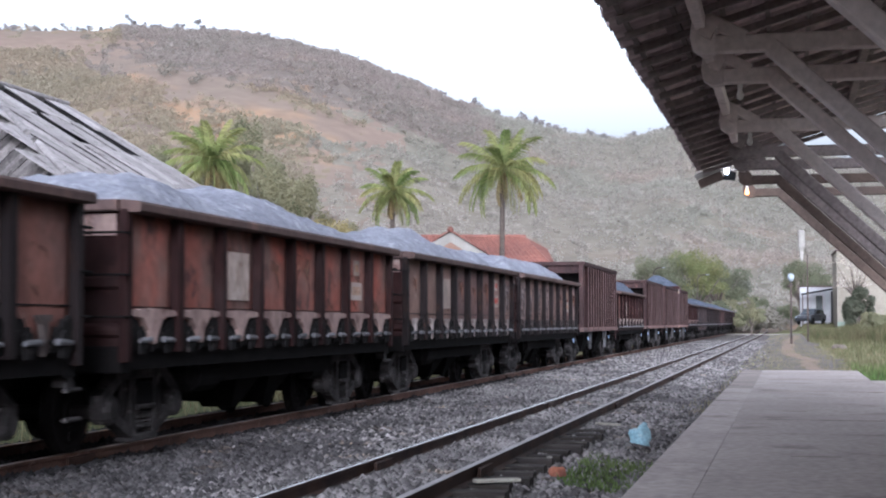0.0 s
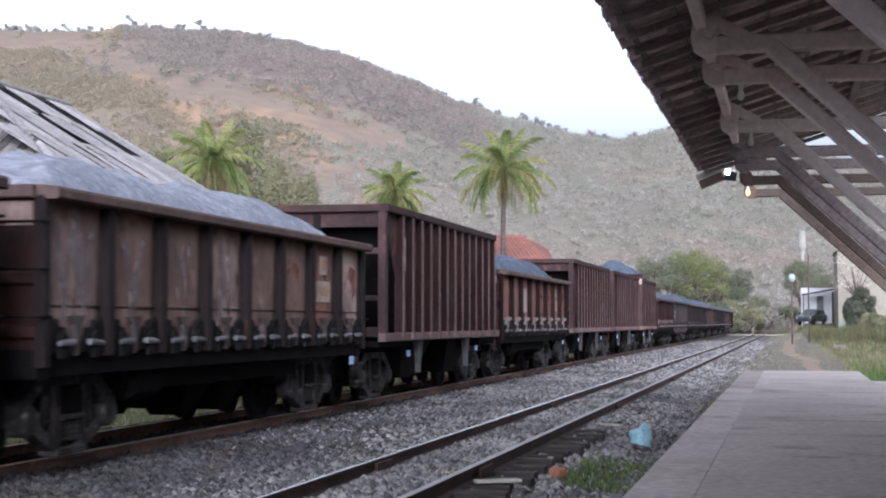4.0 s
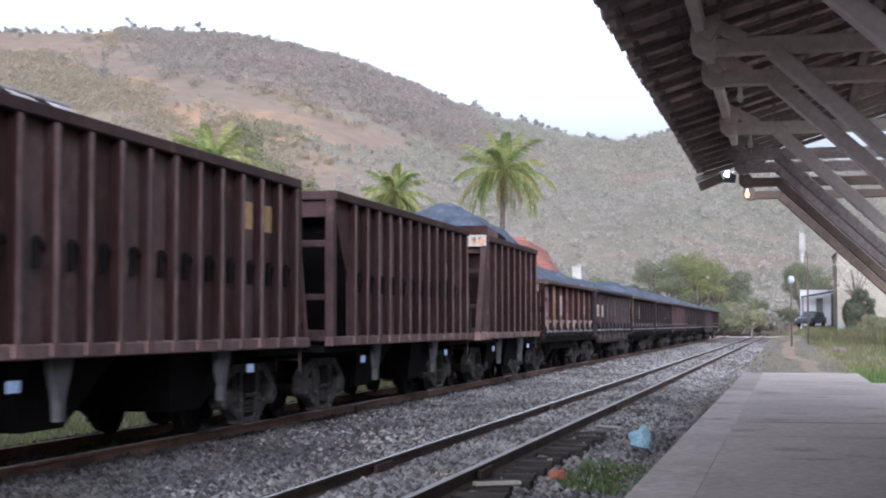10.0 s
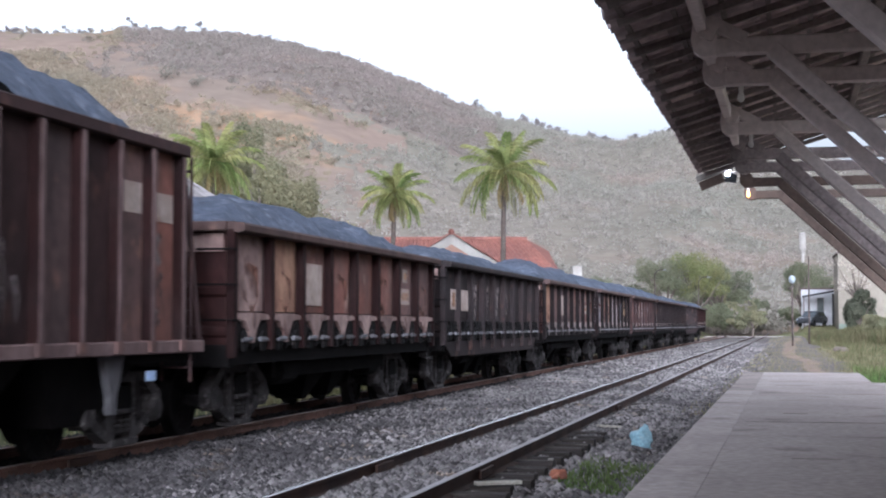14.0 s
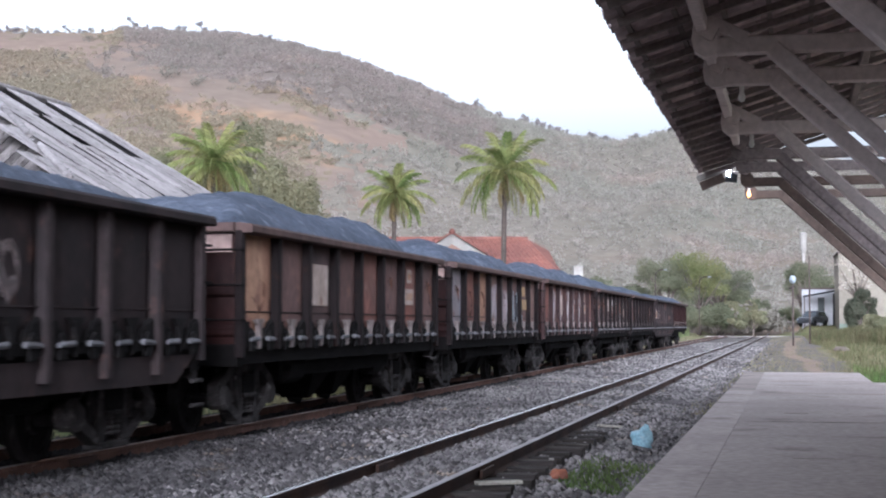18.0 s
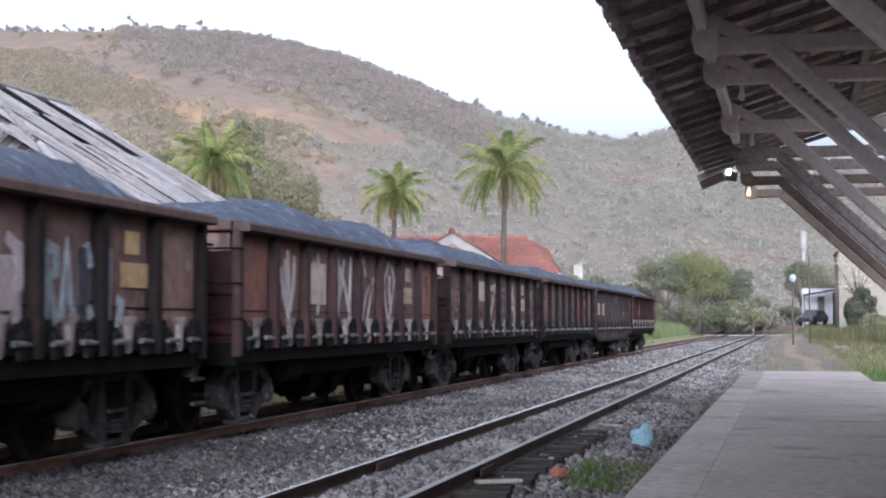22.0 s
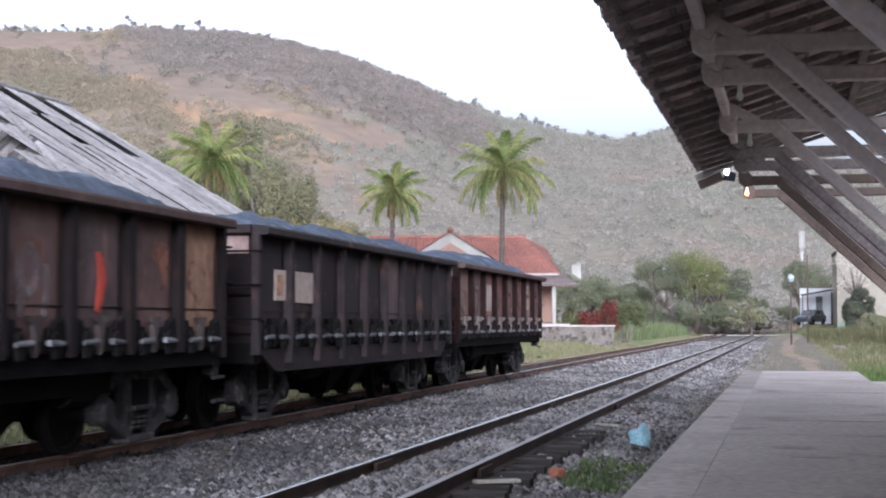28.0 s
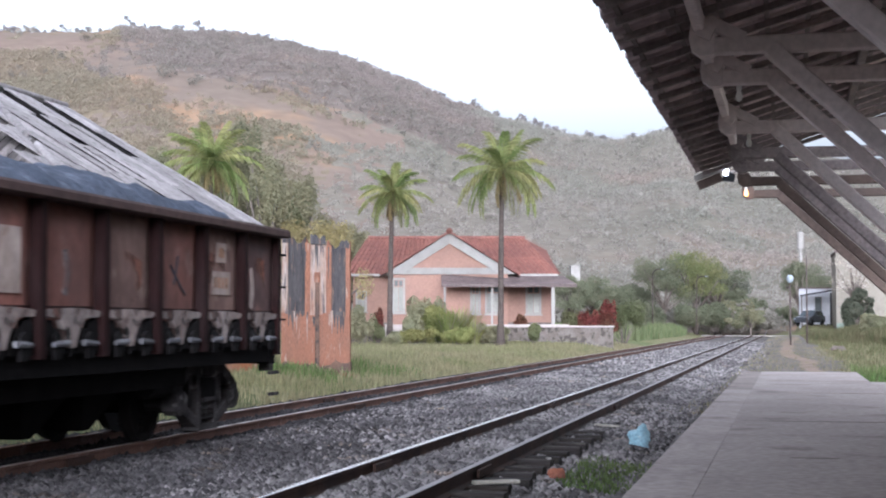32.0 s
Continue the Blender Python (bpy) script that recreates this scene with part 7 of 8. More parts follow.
for i, (sd, ah, w, h, mm, lb) in enumerate((
        (-1.4, 82, 1.6, 1.1, M_LEAFGREEN, "low yellow-green shrub before the house"),
        (2.0, 84, 1.6, 1.2, M_LEAFDRY, "dry low shrub before the house"),
        (-3.6, 84, 0.8, 1.6, M_LEAF, "clipped dark bush by the house"),
        (-3.7, 86, 0.6, 2.4, M_LEAFRED, "dark reddish bush by the wall"),
        (-5.2, 84, 1.2, 2.6, M_LEAFDRY, "dusty bush by the house wall"),
        (5.1, 86, 0.7, 1.4, M_LEAF, "small round bush before the terrace wall"),
        (4.6, 90.6, 0.6, 2.2, M_LEAFRED, "reddish shrub behind the terrace wall"),
        (8.6, 91, 1.0, 2.4, M_LEAFRED, "red-leaved shrub on the terrace"),
        (9.9, 92, 1.0, 2.9, M_LEAFRED, "red-leaved shrub at the terrace corner"),
        (7.8, 93, 1.2, 2.2, M_LEAF, "dark green shrub on the terrace"),
        (11.8, 100, 2.4, 3.0, M_LEAF, "dark hedge beyond the terrace"),
        (-9.0, 41.5, 0.5, 0.5, M_GREENGRASS, "green weed tuft by the ruined wall"),
        )):
    bush(field(sd, ah, 0.1, i * 50), w, h, mm, lb, 80 + i, count=int(1800 + 1200 * w), leaf=0.085)


def spiky(m, reach, count, seed, label):
    """A garden plant of long arching leaves from one stool."""
    rng = random.Random(seed)
    top = tagged(empty("arching_plant", m), label, "plant", "garden plants before the house")
    for shade, n in ((M_LEAFGREEN, count * 2), (M_LEAFDRY, count)):
        s = Shape()
        for i in range(n):
            a, l, lean = rng.uniform(0, 6.28), reach * rng.uniform(0.6, 1.1), rng.uniform(0.15, 0.75)
            r0 = rng.uniform(0, 0.35) * reach * 0.5
            left, right = [], []
            for q in range(5):
                u = q / 4
                d = r0 + l * lean * u ** 1.6
                z = l * (u - 0.42 * lean * u ** 2.4)
                w = 0.034 * math.sin(math.pi * (0.12 + 0.85 * u))
                left.append((d * math.cos(a) - w * math.sin(a), d * math.sin(a) + w * math.cos(a), z))
                right.append((d * math.cos(a) + w * math.sin(a), d * math.sin(a) - w * math.cos(a), z))
            s.add(left + right, [(q, q + 1, q + 6, q + 5) for q in range(4)])
        part("leaf_tuft", s, shade, top)


for i, (sd, ah, reach, n) in enumerate(((0.9, 84, 2.5, 80), (0.3, 83, 2.2, 70), (1.7, 82.8, 1.7, 50))):
    spiky(field(sd, ah, 0.05, i * 40), reach, n, 300 + i, "yellow-green arching plant growing before the porch")
for i, (sd, ah, w, h, mm, lb) in enumerate((
        (-0.9, 84.5, 1.5, 3.2, M_LEAFDRY, "tall olive-green shrub before the porch"), (-0.3, 83.8, 1.5, 2.5, M_LEAFGREEN, "yellow-green leafy shrub before the porch"), (-1.6, 83.4, 1.6, 1.8, M_LEAFDRY, "olive-green shrub before the house"),
        (0.8, 82.4, 1.6, 1.2, M_LEAFGREEN, "low yellow-green hedge before the porch"), (2.5, 83.2, 1.5, 1.3, M_LEAFDRY, "low dry hedge before the terrace"), (-4.5, 83.5, 1.3, 2.2, M_LEAFDRY, "dusty shrub at the house corner"), (-2.7, 82.6, 1.4, 0.8, M_LEAFDRY, "low dry growth before the house"))):
    bush(field(sd, ah, 0.1, i * 47), w, h, mm, lb, 180 + i, count=3600, leaf=0.10)
clumps("far_hedge", [(*field(rr.uniform(12, 44), 215 + rr.uniform(-12, 30)).translation[:2], 0.2, rr.uniform(1.0, 2.6)) for rr in [random.Random(77)] for _ in range(150)], M_RIDGETREE, 60, 8, "dusky hedges and woods at the end of the valley", "woods")
clumps("brown_thicket", [(*field(rr.uniform(33.5, 40.5), 188 + rr.uniform(-8, 16)).translation[:2], 0.2, rr.uniform(0.9, 2.0)) for rr in [random.Random(78)] for _ in range(60)], M_RIDGETREE, 130, 9, "brown-green thicket at the end of the line", "thicket", leaf=0.12)

# ---- grass ----
def grass(name, patches, count, height, material, label, seed):
    """Blades in patches (x0, x1, y0, y1), leaning and bent at half height."""
    rng = np.random.default_rng(seed)
    area = np.array([(p[1] - p[0]) * (p[3] - p[2]) for p in patches])
    pick = rng.choice(len(patches), count, p=area / area.sum())
    P = np.array(patches)[pick]
    x = P[:, 0] + (P[:, 1] - P[:, 0]) * rng.uniform(0, 1, count)
    y = P[:, 2] + (P[:, 3] - P[:, 2]) * rng.uniform(0, 1, count)
    keep = np.array([noise.noise((a * 0.9, b * 0.5, seed)) + 0.35 * noise.noise((a * 3, b * 2, seed)) > rng_ for a, b, rng_ in zip(x, y, rng.uniform(-0.6, 0.35, count))])
    x, y = x[keep], y[keep]
    z = np.array([max(land(a, b), bed_z(a, b)) if -9.9 < a < -0.75 else land(a, b) for a, b in zip(x, y)]) - 0.03
    n = len(x)
    h = height * rng.uniform(0.4, 1.25, n)
    w = 0.010 + 0.02 * h
    a = rng.uniform(0, 6.28, n)
    lean = rng.uniform(0.1, 0.6, n) * h
    ca, sa = np.cos(a), np.sin(a)
    base = np.stack([x, y, z], -1)
    side = np.stack([-sa * w, ca * w, np.zeros(n)], -1)
    mid = base + np.stack([ca * lean * 0.3, sa * lean * 0.3, h * 0.6], -1)
    tip = base + np.stack([ca * lean, sa * lean, h], -1)
    V = np.stack([base - side, base + side, mid + side * 0.7, mid - side * 0.7, tip], 1)
    k = np.arange(n)[:, None] * 5
    F = np.concatenate([k + np.array([[0, 1, 2]]), k + np.array([[0, 2, 3]]), k + np.array([[3, 2, 4]])])
    return tagged(part(name, arrays(name, V.reshape(-1, 3), F), material), label, "grass", kind="stuff")


# Far growth with distance haze put into its green.
M_FARGRASS = leafy("hazed_tall_growth", (0.125, 0.158, 0.07), (0.16, 0.168, 0.088), 0.2)
grass("fresh_grass", [(-2.15, -1.30, 14.1, 17.2)], 3600, 0.10, M_GREENGRASS, "bright green grass tuft between track and platform", 21)
grass("meadow_grass", [(-24, -9.6, 37, 100)], 60000, 0.22, M_GRASS, "green and yellow meadow grass beyond the far track", 22)
grass("dry_grass", [(-24, -9.4, 36, 100), (1.2, 8, 36, 80)], 42000, 0.17, M_DRYGRASS, "dry yellow grass along the line", 23)
grass("yard_grass", [(-18, -9.6, 12, 36)], 26000, 0.16, M_GRASS, "short green grass beside the far track", 33)
grass("weeds", [(-11.6, -9.3, 27, 60)], 9000, 0.26, M_GRASS, "green weeds along the edge of the far track", 24)
grass("bank_grass", [(1.55, 10, 31, 90), (1.2, 10, 90, 188)], 44000, 0.25, M_BANKGRASS, "green grass on the bank beside the platform", 25)
grass("fresh_bank_grass", [(1.55, 3.4, 28, 42)], 5000, 0.22, M_GREENGRASS, "bright green grass beside the platform's end", 28)
grass("bank_weeds", [(4.5, 16, 60, 118), (1.8, 9, 100, 172)], 44000, 0.7, M_BANKGRASS, "tall brownish weeds before the cream building", 26)
grass("green_weeds", [(-12.4, -10.3, 34, 43)], 2600, 0.26, M_GREENGRASS, "fresh green weeds by the ruined wall and the far track", 34)
grass("verge_grass", [(-25, -11, 115, 172)], 34000, 1.15, M_FARGRASS, "rank green growth beside the line under the trees", 27)
grass("verge_tufts", [(-1.9, 1.6, 25.5, 80), (-1.9, 0.9, 80, 150)], 15000, 0.10, M_DRYGRASS, "sparse dry tufts in the gravelly verge", 29)
grass("verge_weeds", [(-1.6, 1.4, 26, 70)], 2600, 0.12, M_GRASS, "sparse green weeds in the gravelly verge", 30)

# dirt against the narrow end of the platform
xs, ys = np.linspace(-1.95, -0.608, 9), np.linspace(25.0, 36.1, 26)
V = [(x, y, max(land(x, y), bed_z(x, y) - 0.02 * (y < 29)) + 0.015) for y in ys for x in xs]
k = np.arange(9 * 25).reshape(-1, 9)[:, :-1].ravel()
tagged(part("gravel_verge", arrays("gravel_verge", np.array(V), np.stack([k, k + 1, k + 10, k + 9], -1), True), M_VERGE), "brown gravelly dirt against the platform's end", "ground", kind="structure")
# gravelly verge between the near track and the path
xs, ys = np.linspace(-1.95, 1.5, 14), np.concatenate([np.linspace(36.1, 60, 40), np.linspace(61, 172, 50)])
V = [(x + 0.9 * noise.noise((0, y * 0.3, 2)) * (x > 1.1), y, max(land(x, y), bed_z(x, y) if x < -0.58 else -1) + 0.02) for y in ys for x in xs]
k = np.arange(14 * 89).reshape(-1, 14)[:, :-1].ravel()
tagged(part("gravel_verge", arrays("gravel_verge", np.array(V), np.stack([k, k + 1, k + 15, k + 14], -1), True), M_VERGE), "brown gravelly verge beside the near track", "ground", kind="structure")

# trodden path from the platform's end
path = Shape()
pts = [(9.45, 36.9), (9.56, 39.7), (10.5, 44.0), (11.72, 48.9), (12.4, 53.0), (13.0, 57.5), (15.15, 67.5), (18.04, 80.0), (23.0, 102.0), (31.0, 134.0)]
strip = []
for i in range((len(pts) - 1) * 5 + 1):
    a, b = min(i // 5, len(pts) - 2), i / 5 - min(i // 5, len(pts) - 2)
    sd, ah = (pts[a][q] * (1 - b) + pts[a + 1][q] * b for q in (0, 1))
    for s_ in (-1, -0.35, 0.35, 1):
        off = s_ * (0.17 + 0.0018 * ah) * (1 + 0.5 * noise.noise((i * 0.7, s_ * 3, 1)))
        q = field(sd + off, ah + 0.3 * noise.noise((i, s_, 5))).translation
        strip.append((q.x, q.y, max(land(q.x, q.y), bed_z(q.x, q.y) if q.x < -0.58 else -1) + 0.045 - 0.012 * abs(s_)))
path.add(strip, [(4 * i + c, 4 * i + c + 1, 4 * i + c + 5, 4 * i + c + 4) for i in range((len(pts) - 1) * 5) for c in range(3)])
tagged(part("path", path, M_PATH), "pale trodden earth path through the grass", "path", kind="structure")
M_ROAD = mat("pale_dusty_road", (0.27, 0.24, 0.22), 0.9, other=(0.22, 0.19, 0.17), scale=0.5, fine=8)
road = tagged(empty("level_crossing", pose(-2.8, 176.2, 0.0)), "pale level crossing road over both tracks", "road", kind="structure")
part("road_slab", Shape().slab([(-6.8, -0.14), (11.6, -0.14), (11.6, -0.02), (-6.8, -0.02)], "y", -1.3, 1.3), M_ROAD, road)

# ---- litter by the near rail ----
M_BAG = mat("blue_plastic_film", (0.27, 0.42, 0.48), 0.5, other=(0.20, 0.34, 0.40), stain=(0.38, 0.48, 0.50), scale=6, fine=6, bump=0.4, spec=0.5)
M_BRICK = mat("broken_brick", (0.32, 0.12, 0.07), 0.9, other=(0.24, 0.10, 0.07), scale=8, fine=8)


def crumpled(name, m, sx, sy, sz, material, label, category, seed, rough=0.5, sub=2):
    bm = bmesh.new()
    bmesh.ops.create_icosphere(bm, subdivisions=sub, radius=1)
    for v in bm.verts:
        n = 1 + rough * noise.noise(v.co * 1.6 + Vector((seed, 0, 0))) + rough * 0.4 * noise.noise(v.co * 4 + Vector((0, seed, 0)))
        v.co = Vector((v.co.x * n * sx, v.co.y * n * sy, max(-0.2, v.co.z * n) * sz))
    me = bpy.data.meshes.new(name)
    bm.to_mesh(me)
    bm.free()
    if sub > 2:
        me.shade_smooth()
    return tagged(part(name, me, material, at=m), label, category)


crumpled("plastic_bag", pose(-1.79, 18.7, -0.14, 0, 12, 20), 0.14, 0.13, 0.20, M_BAG, "crumpled pale blue plastic bag on the ballast", "litter", 3, 0.45, 3)
crumpled("broken_brick", pose(-2.16, 14.5, -0.15, 0, 0, 30), 0.085, 0.06, 0.08, M_BRICK, "broken orange-red brick beside the rail", "brick", 5, 0.3)
crumpled("broken_brick", pose(-2.24, 14.7, -0.15, 0, 0, 70), 0.06, 0.05, 0.05, M_BRICK, "broken orange-red brick beside the rail", "brick", 8, 0.3)
M_PLANK = mat("bleached_plank", (0.36, 0.33, 0.28), 0.85, other=(0.28, 0.25, 0.21), scale=4, fine=9)
tagged(part("loose_plank", Shape().bar((-2.72, 13.26, -0.10), (-2.36, 13.47, -0.10), 0.11, 0.03, ch=0.006), M_PLANK), "short bleached plank lying beside the rail", "plank")
tagged(part("loose_plank", Shape().bar((-2.62, 21.2, -0.10), (-2.28, 20.95, -0.10), 0.06, 0.03, ch=0.006), M_PLANK), "short bleached plank lying beside the rail", "plank")
tagged(part("plastic_cup", Shape().lathe([(0.028, 0.0), (0.038, 0.10), (0.034, 0.10), (0.025, 0.01)], 12, "z"), M_WHITE, at=pose(-2.46, 15.9, -0.16) @ Matrix.Diagonal((0.8, 0.8, 0.6, 1))), "white plastic cup beside the rail", "litter")

crumpled("rotten_log", field(17.2, 66.5, 0.16, 20), 0.42, 0.16, 0.2, M_BARK, "dark rotten log lying in the dry grass", "log", 9, 0.4)
# ---- lamps under the canopy ----
M_BULB = mat("frosted_bulb", (0.62, 0.60, 0.56), 0.35, other=(0.55, 0.53, 0.50), bump=0, amount=0.1)
M_BLACKMETAL = mat("black_metal", (0.03, 0.03, 0.032), 0.5, 0.3, scale=3, fine=9)
G_WARM, G_COLD = glow("lit_orange_bulb", (1.0, 0.45, 0.12), 4.0), glow("lit_white_lens", (0.93, 0.97, 1.0), 12.0)


def bulb(x, y, z, top, material, label):
    b = tagged(empty("light_bulb", pose(x, y, z)), label, "light bulb", "canopy light bulbs")
    part("globe", Shape().lathe([(0.004, -0.062), (0.026, -0.050), (0.036, -0.018), (0.033, 0.010), (0.02, 0.045), (0.015, 0.06)], 12, "z"), material, b, smooth=True)
    part("socket", Shape().lathe([(0.022, 0.05), (0.026, 0.055), (0.026, 0.10), (0.012, 0.115)], 10, "z"), M_BULB, b)
    part("cord", Shape().tube((0, 0, 0.11), (0, 0, top - z), 0.006, n=6), M_BULB, b)


bulb(-0.46, 15.6, 3.60, 3.72, M_BULB, "unlit white bulb hanging from a canopy beam")
bulb(-0.46, 19.6, 3.59, 3.72, M_BULB, "unlit white bulb hanging from a canopy beam")
bulb(-0.76, 29.66, 3.79, 3.92, G_WARM, "lit orange bulb at the end of a canopy beam")
flood = tagged(empty("floodlight", pose(-1.0, 26.75, 3.90)), "lit white floodlight on the canopy's end", "floodlight")
part("housing", Shape().slab([(-0.10, -0.13), (0.11, -0.15), (0.13, -0.02), (0.04, 0.02), (-0.06, -0.03)], "y", -0.04, 0.10), M_BLACKMETAL, flood)
part("lens", Shape().slab([(-0.065, -0.03), (0.0, -0.05), (0.02, 0.06), (-0.01, 0.09), (-0.06, 0.08)], "y", -0.07, -0.04), G_COLD, flood, "bright white lens")
part("bracket", Shape().bar((0.03, 0.0, 0.0), (0.26, 0.02, 0.06), 0.04, 0.05), M_TIMBER, flood)
for nm, at, col, pw in (("bulb_light", (-0.76, 29.5, 3.66), (1.0, 0.5, 0.2), 0.9), ("flood_light", (-1.05, 26.4, 3.92), (0.95, 0.97, 1.0), 0.7)):
    li = new(nm, bpy.data.lights.new(nm, "POINT"))
    li.data.energy, li.data.color, li.data.shadow_soft_size = pw, col, 0.05
    li.matrix_world = pose(*at)
# verge board at the roof's open end, whitened for the floodlight on it, a brown one under it
part("verge_board", Shape().bar((-1.56, ROOF_END + 0.06, 3.81), (-0.95, ROOF_END + 0.06, 4.03), 0.03, 0.11), M_WHITE, canopy, "board coloured white for the floodlight on it")
part("verge_board", Shape().bar((-1.50, ROOF_END + 0.10, 3.68), (-1.10, ROOF_END + 0.10, 3.84), 0.03, 0.16), M_BARETIMBER, canopy, "bare brown board")

# ---- street lamps ----
M_POLE = mat("dark_pole_paint", (0.06, 0.05, 0.048), 0.7, 0.2, other=(0.10, 0.07, 0.06), scale=2, fine=9)
M_LANTERN = mat("pale_lamp_glass", (0.30, 0.33, 0.355), 0.4, other=(0.26, 0.285, 0.31), bump=0, amount=0.1)


def lamp_post(sd, ah, z0, h, kind, label):
    p = tagged(empty("street_lamp", field(sd, ah, z0)), label, "street lamp", "street lamps along the line")
    part("pole", Shape().tube((0, 0, -0.3), (0, 0, h), 0.06, 0.042, n=10), M_POLE, p, smooth=True)
    if kind == "globe":
        part("lantern", Shape().lathe([(0.05, h - 0.02), (0.15, h + 0.07), (0.20, h + 0.22), (0.15, h + 0.37), (0.04, h + 0.44)], 12, "z"), M_LANTERN, p, smooth=True)
        part("bracket", Shape().tube((-0.2, 0, h - 0.3), (0.1, 0, h - 0.15), 0.05, n=8), M_POLE, p)
    elif kind == "arm":
        s = Shape()
        arc = [(0, 0, h - 0.02), (0.1, 0, h + 0.35), (0.45, 0, h + 0.6), (0.95, 0, h + 0.62)]
        for a, b in zip(arc, arc[1:]):
            s.tube(a, b, 0.05, n=8)
        part("arm", s, M_POLE, p)
        part("lantern", Shape().slab([(0.85, h + 0.55), (1.18, h + 0.58), (1.15, h + 0.64), (0.9, h + 0.64)], "y", -0.08, 0.08), M_LANTERN, p)


lamp_post(19.1, 84.0, 0.15, 3.4, "globe", "dark lamp post with a round pale lantern beside the path")
lamp_post(22.4, 94.0, 0.2, 5.3, "bare", "tall dark lamp post beside the path")
lamp_post(20.6, 150.0, 0.45, 5.6, "arm", "slim lamp post with a curved arm beside the far track")
lamp_post(24.9, 150.0, 0.45, 4.9, "arm", "slim lamp post with a curved arm beside the far track")
lamp_post(36.2, 199.0, 0.5, 5.0, "arm", "slim lamp post with a curved arm near the crossing")
lamp_post(6.1, 100.0, 0.3, 6.2, "bare", "thin bare pole beside the pink house")
lamp_post(-7.3, 100.0, 0.2, 8.0, "bare", "thin bare pole among the trees")

# ---- buildings at the end of the valley ----
M_CREAM = mat("cream_plaster", (0.218, 0.190, 0.156), 0.85, other=(0.180, 0.156, 0.128), stain=(0.130, 0.113, 0.094), stain_at=0.66, scale=0.6, fine=9, amount=0.3)
M_GREENBAND = mat("green_dado_paint", (0.16, 0.19, 0.155), 0.8, other=(0.13, 0.15, 0.125), scale=1, fine=9)


def shop(name, sd, ah, w, d, z0, h, wall, roof, label, windows=2, turn=0.0, pitch=0.0, band=None):
    b = tagged(empty(name, field(sd, ah, z0, turn)), label, "building", "buildings in the valley")
    part("wall", Shape().box(0, w, 0, d, -0.8, h), wall, b)
    if pitch:
        part("roof", Shape().slab([(-0.3, h), (w + 0.3, h), (w / 2, h + pitch)], "y", -0.3, d + 0.3), roof, b)
    else:
        part("roof", Shape().box(-0.15, w + 0.15, -0.15, d + 0.15, h, h + 0.18), roof, b)
    if band:
        part("dado", Shape().box(-0.01, w + 0.01, -0.02, 0.0, -0.8, 0.35), band, b)
    for i in range(windows):
        x = w * (i + 0.7) / (windows + 0.4)
        win = part("window", Shape().box(x - 0.42, x + 0.42, -0.05, -0.003, h * 0.38, h * 0.78), M_WHITE, b)
        part("pane", Shape().box(x - 0.35, x + 0.35, -0.07, -0.05, h * 0.38 + 0.07, h * 0.78 - 0.07), M_GLASS, win)
    return b


shop("cream_building", 43.8, 170.0, 11.0, 12.0, 1.0, 8.2, M_CREAM, M_GREYROOF, "cream plastered building with a green base", 0, -12.0, band=M_GREENBAND)
M_LIMEWALL = mat("fresh_white_wall", (0.66, 0.64, 0.66), 0.85, other=(0.56, 0.54, 0.56), scale=0.6, fine=9, bump=0.1, amount=0.2)
wb = shop("white_building", 44.0, 188.6, 4.6, 6.0, 1.0, 4.6, M_LIMEWALL, M_GREYROOF, "small white building behind the parked car", 1, -13.0)
aw = tagged(empty("awning", field(43.7, 186.0, 1.0, -13.0)), "dark sloping lean-to roof on posts over the car", "awning")
part("roof_sheet", Shape().slab([(-0.2, 3.75), (4.1, 4.5), (4.1, 4.32), (-0.2, 3.57)], "y", -1.6, 1.8), M_BLACKMETAL, aw)
for x, y in ((0.0, -1.5), (3.8, -1.5), (0.0, 1.7), (3.8, 1.7)):
    part("post", Shape().bar((x, y, -0.4), (x, y, 3.6 + x * 0.17), 0.16, 0.16, up=(0, 1, 0)), M_DARKTIMBER, aw)
part("side_panel", Shape().box(3.3, 3.7, -1.6, -1.5, -0.2, 4.0), M_SOOT, aw)

# parked dark car
M_CAR = mat("dark_car_paint", (0.02, 0.022, 0.028), 0.3, other=(0.03, 0.03, 0.035), bump=0, amount=0.1, spec=0.6)
M_DARKGLASS = mat("tinted_glass", (0.05, 0.06, 0.07), 0.1, bump=0, amount=0.1, spec=0.8)
M_TYRE = mat("tyre_rubber", (0.02, 0.02, 0.02), 0.85, scale=3)
car = tagged(empty("car", field(43.5, 181.0, 1.0, 232) @ Matrix.Diagonal((1.18, 1.18, 1.3, 1))), "dark parked car under the lean-to roof", "car")
part("body", Shape().loft([[(-1.85, y, 0.35), (-1.9, y, 0.7), (-1.75, y, 0.92), (1.0, y, 0.92), (1.8, y, 0.8), (1.92, y, 0.6), (1.88, y, 0.32)] for y in (-0.8, 0.8)]), M_CAR, car)
part("cabin", Shape().loft([[(-1.7, y, 0.91), (-1.35, y * 0.84, 1.42), (0.15, y * 0.84, 1.45), (0.95, y, 0.91)] for y in (-0.76, 0.76)]), M_CAR, car)
part("windscreen", Shape().add([(0.96, -0.66, 0.95), (0.96, 0.66, 0.95), (0.24, 0.56, 1.41), (0.24, -0.56, 1.41), (0.93, -0.66, 0.93), (0.93, 0.66, 0.93), (0.21, 0.56, 1.39), (0.21, -0.56, 1.39)], [(0, 1, 2, 3), (4, 7, 6, 5), (0, 3, 7, 4), (1, 5, 6, 2)]), M_DARKGLASS, car)
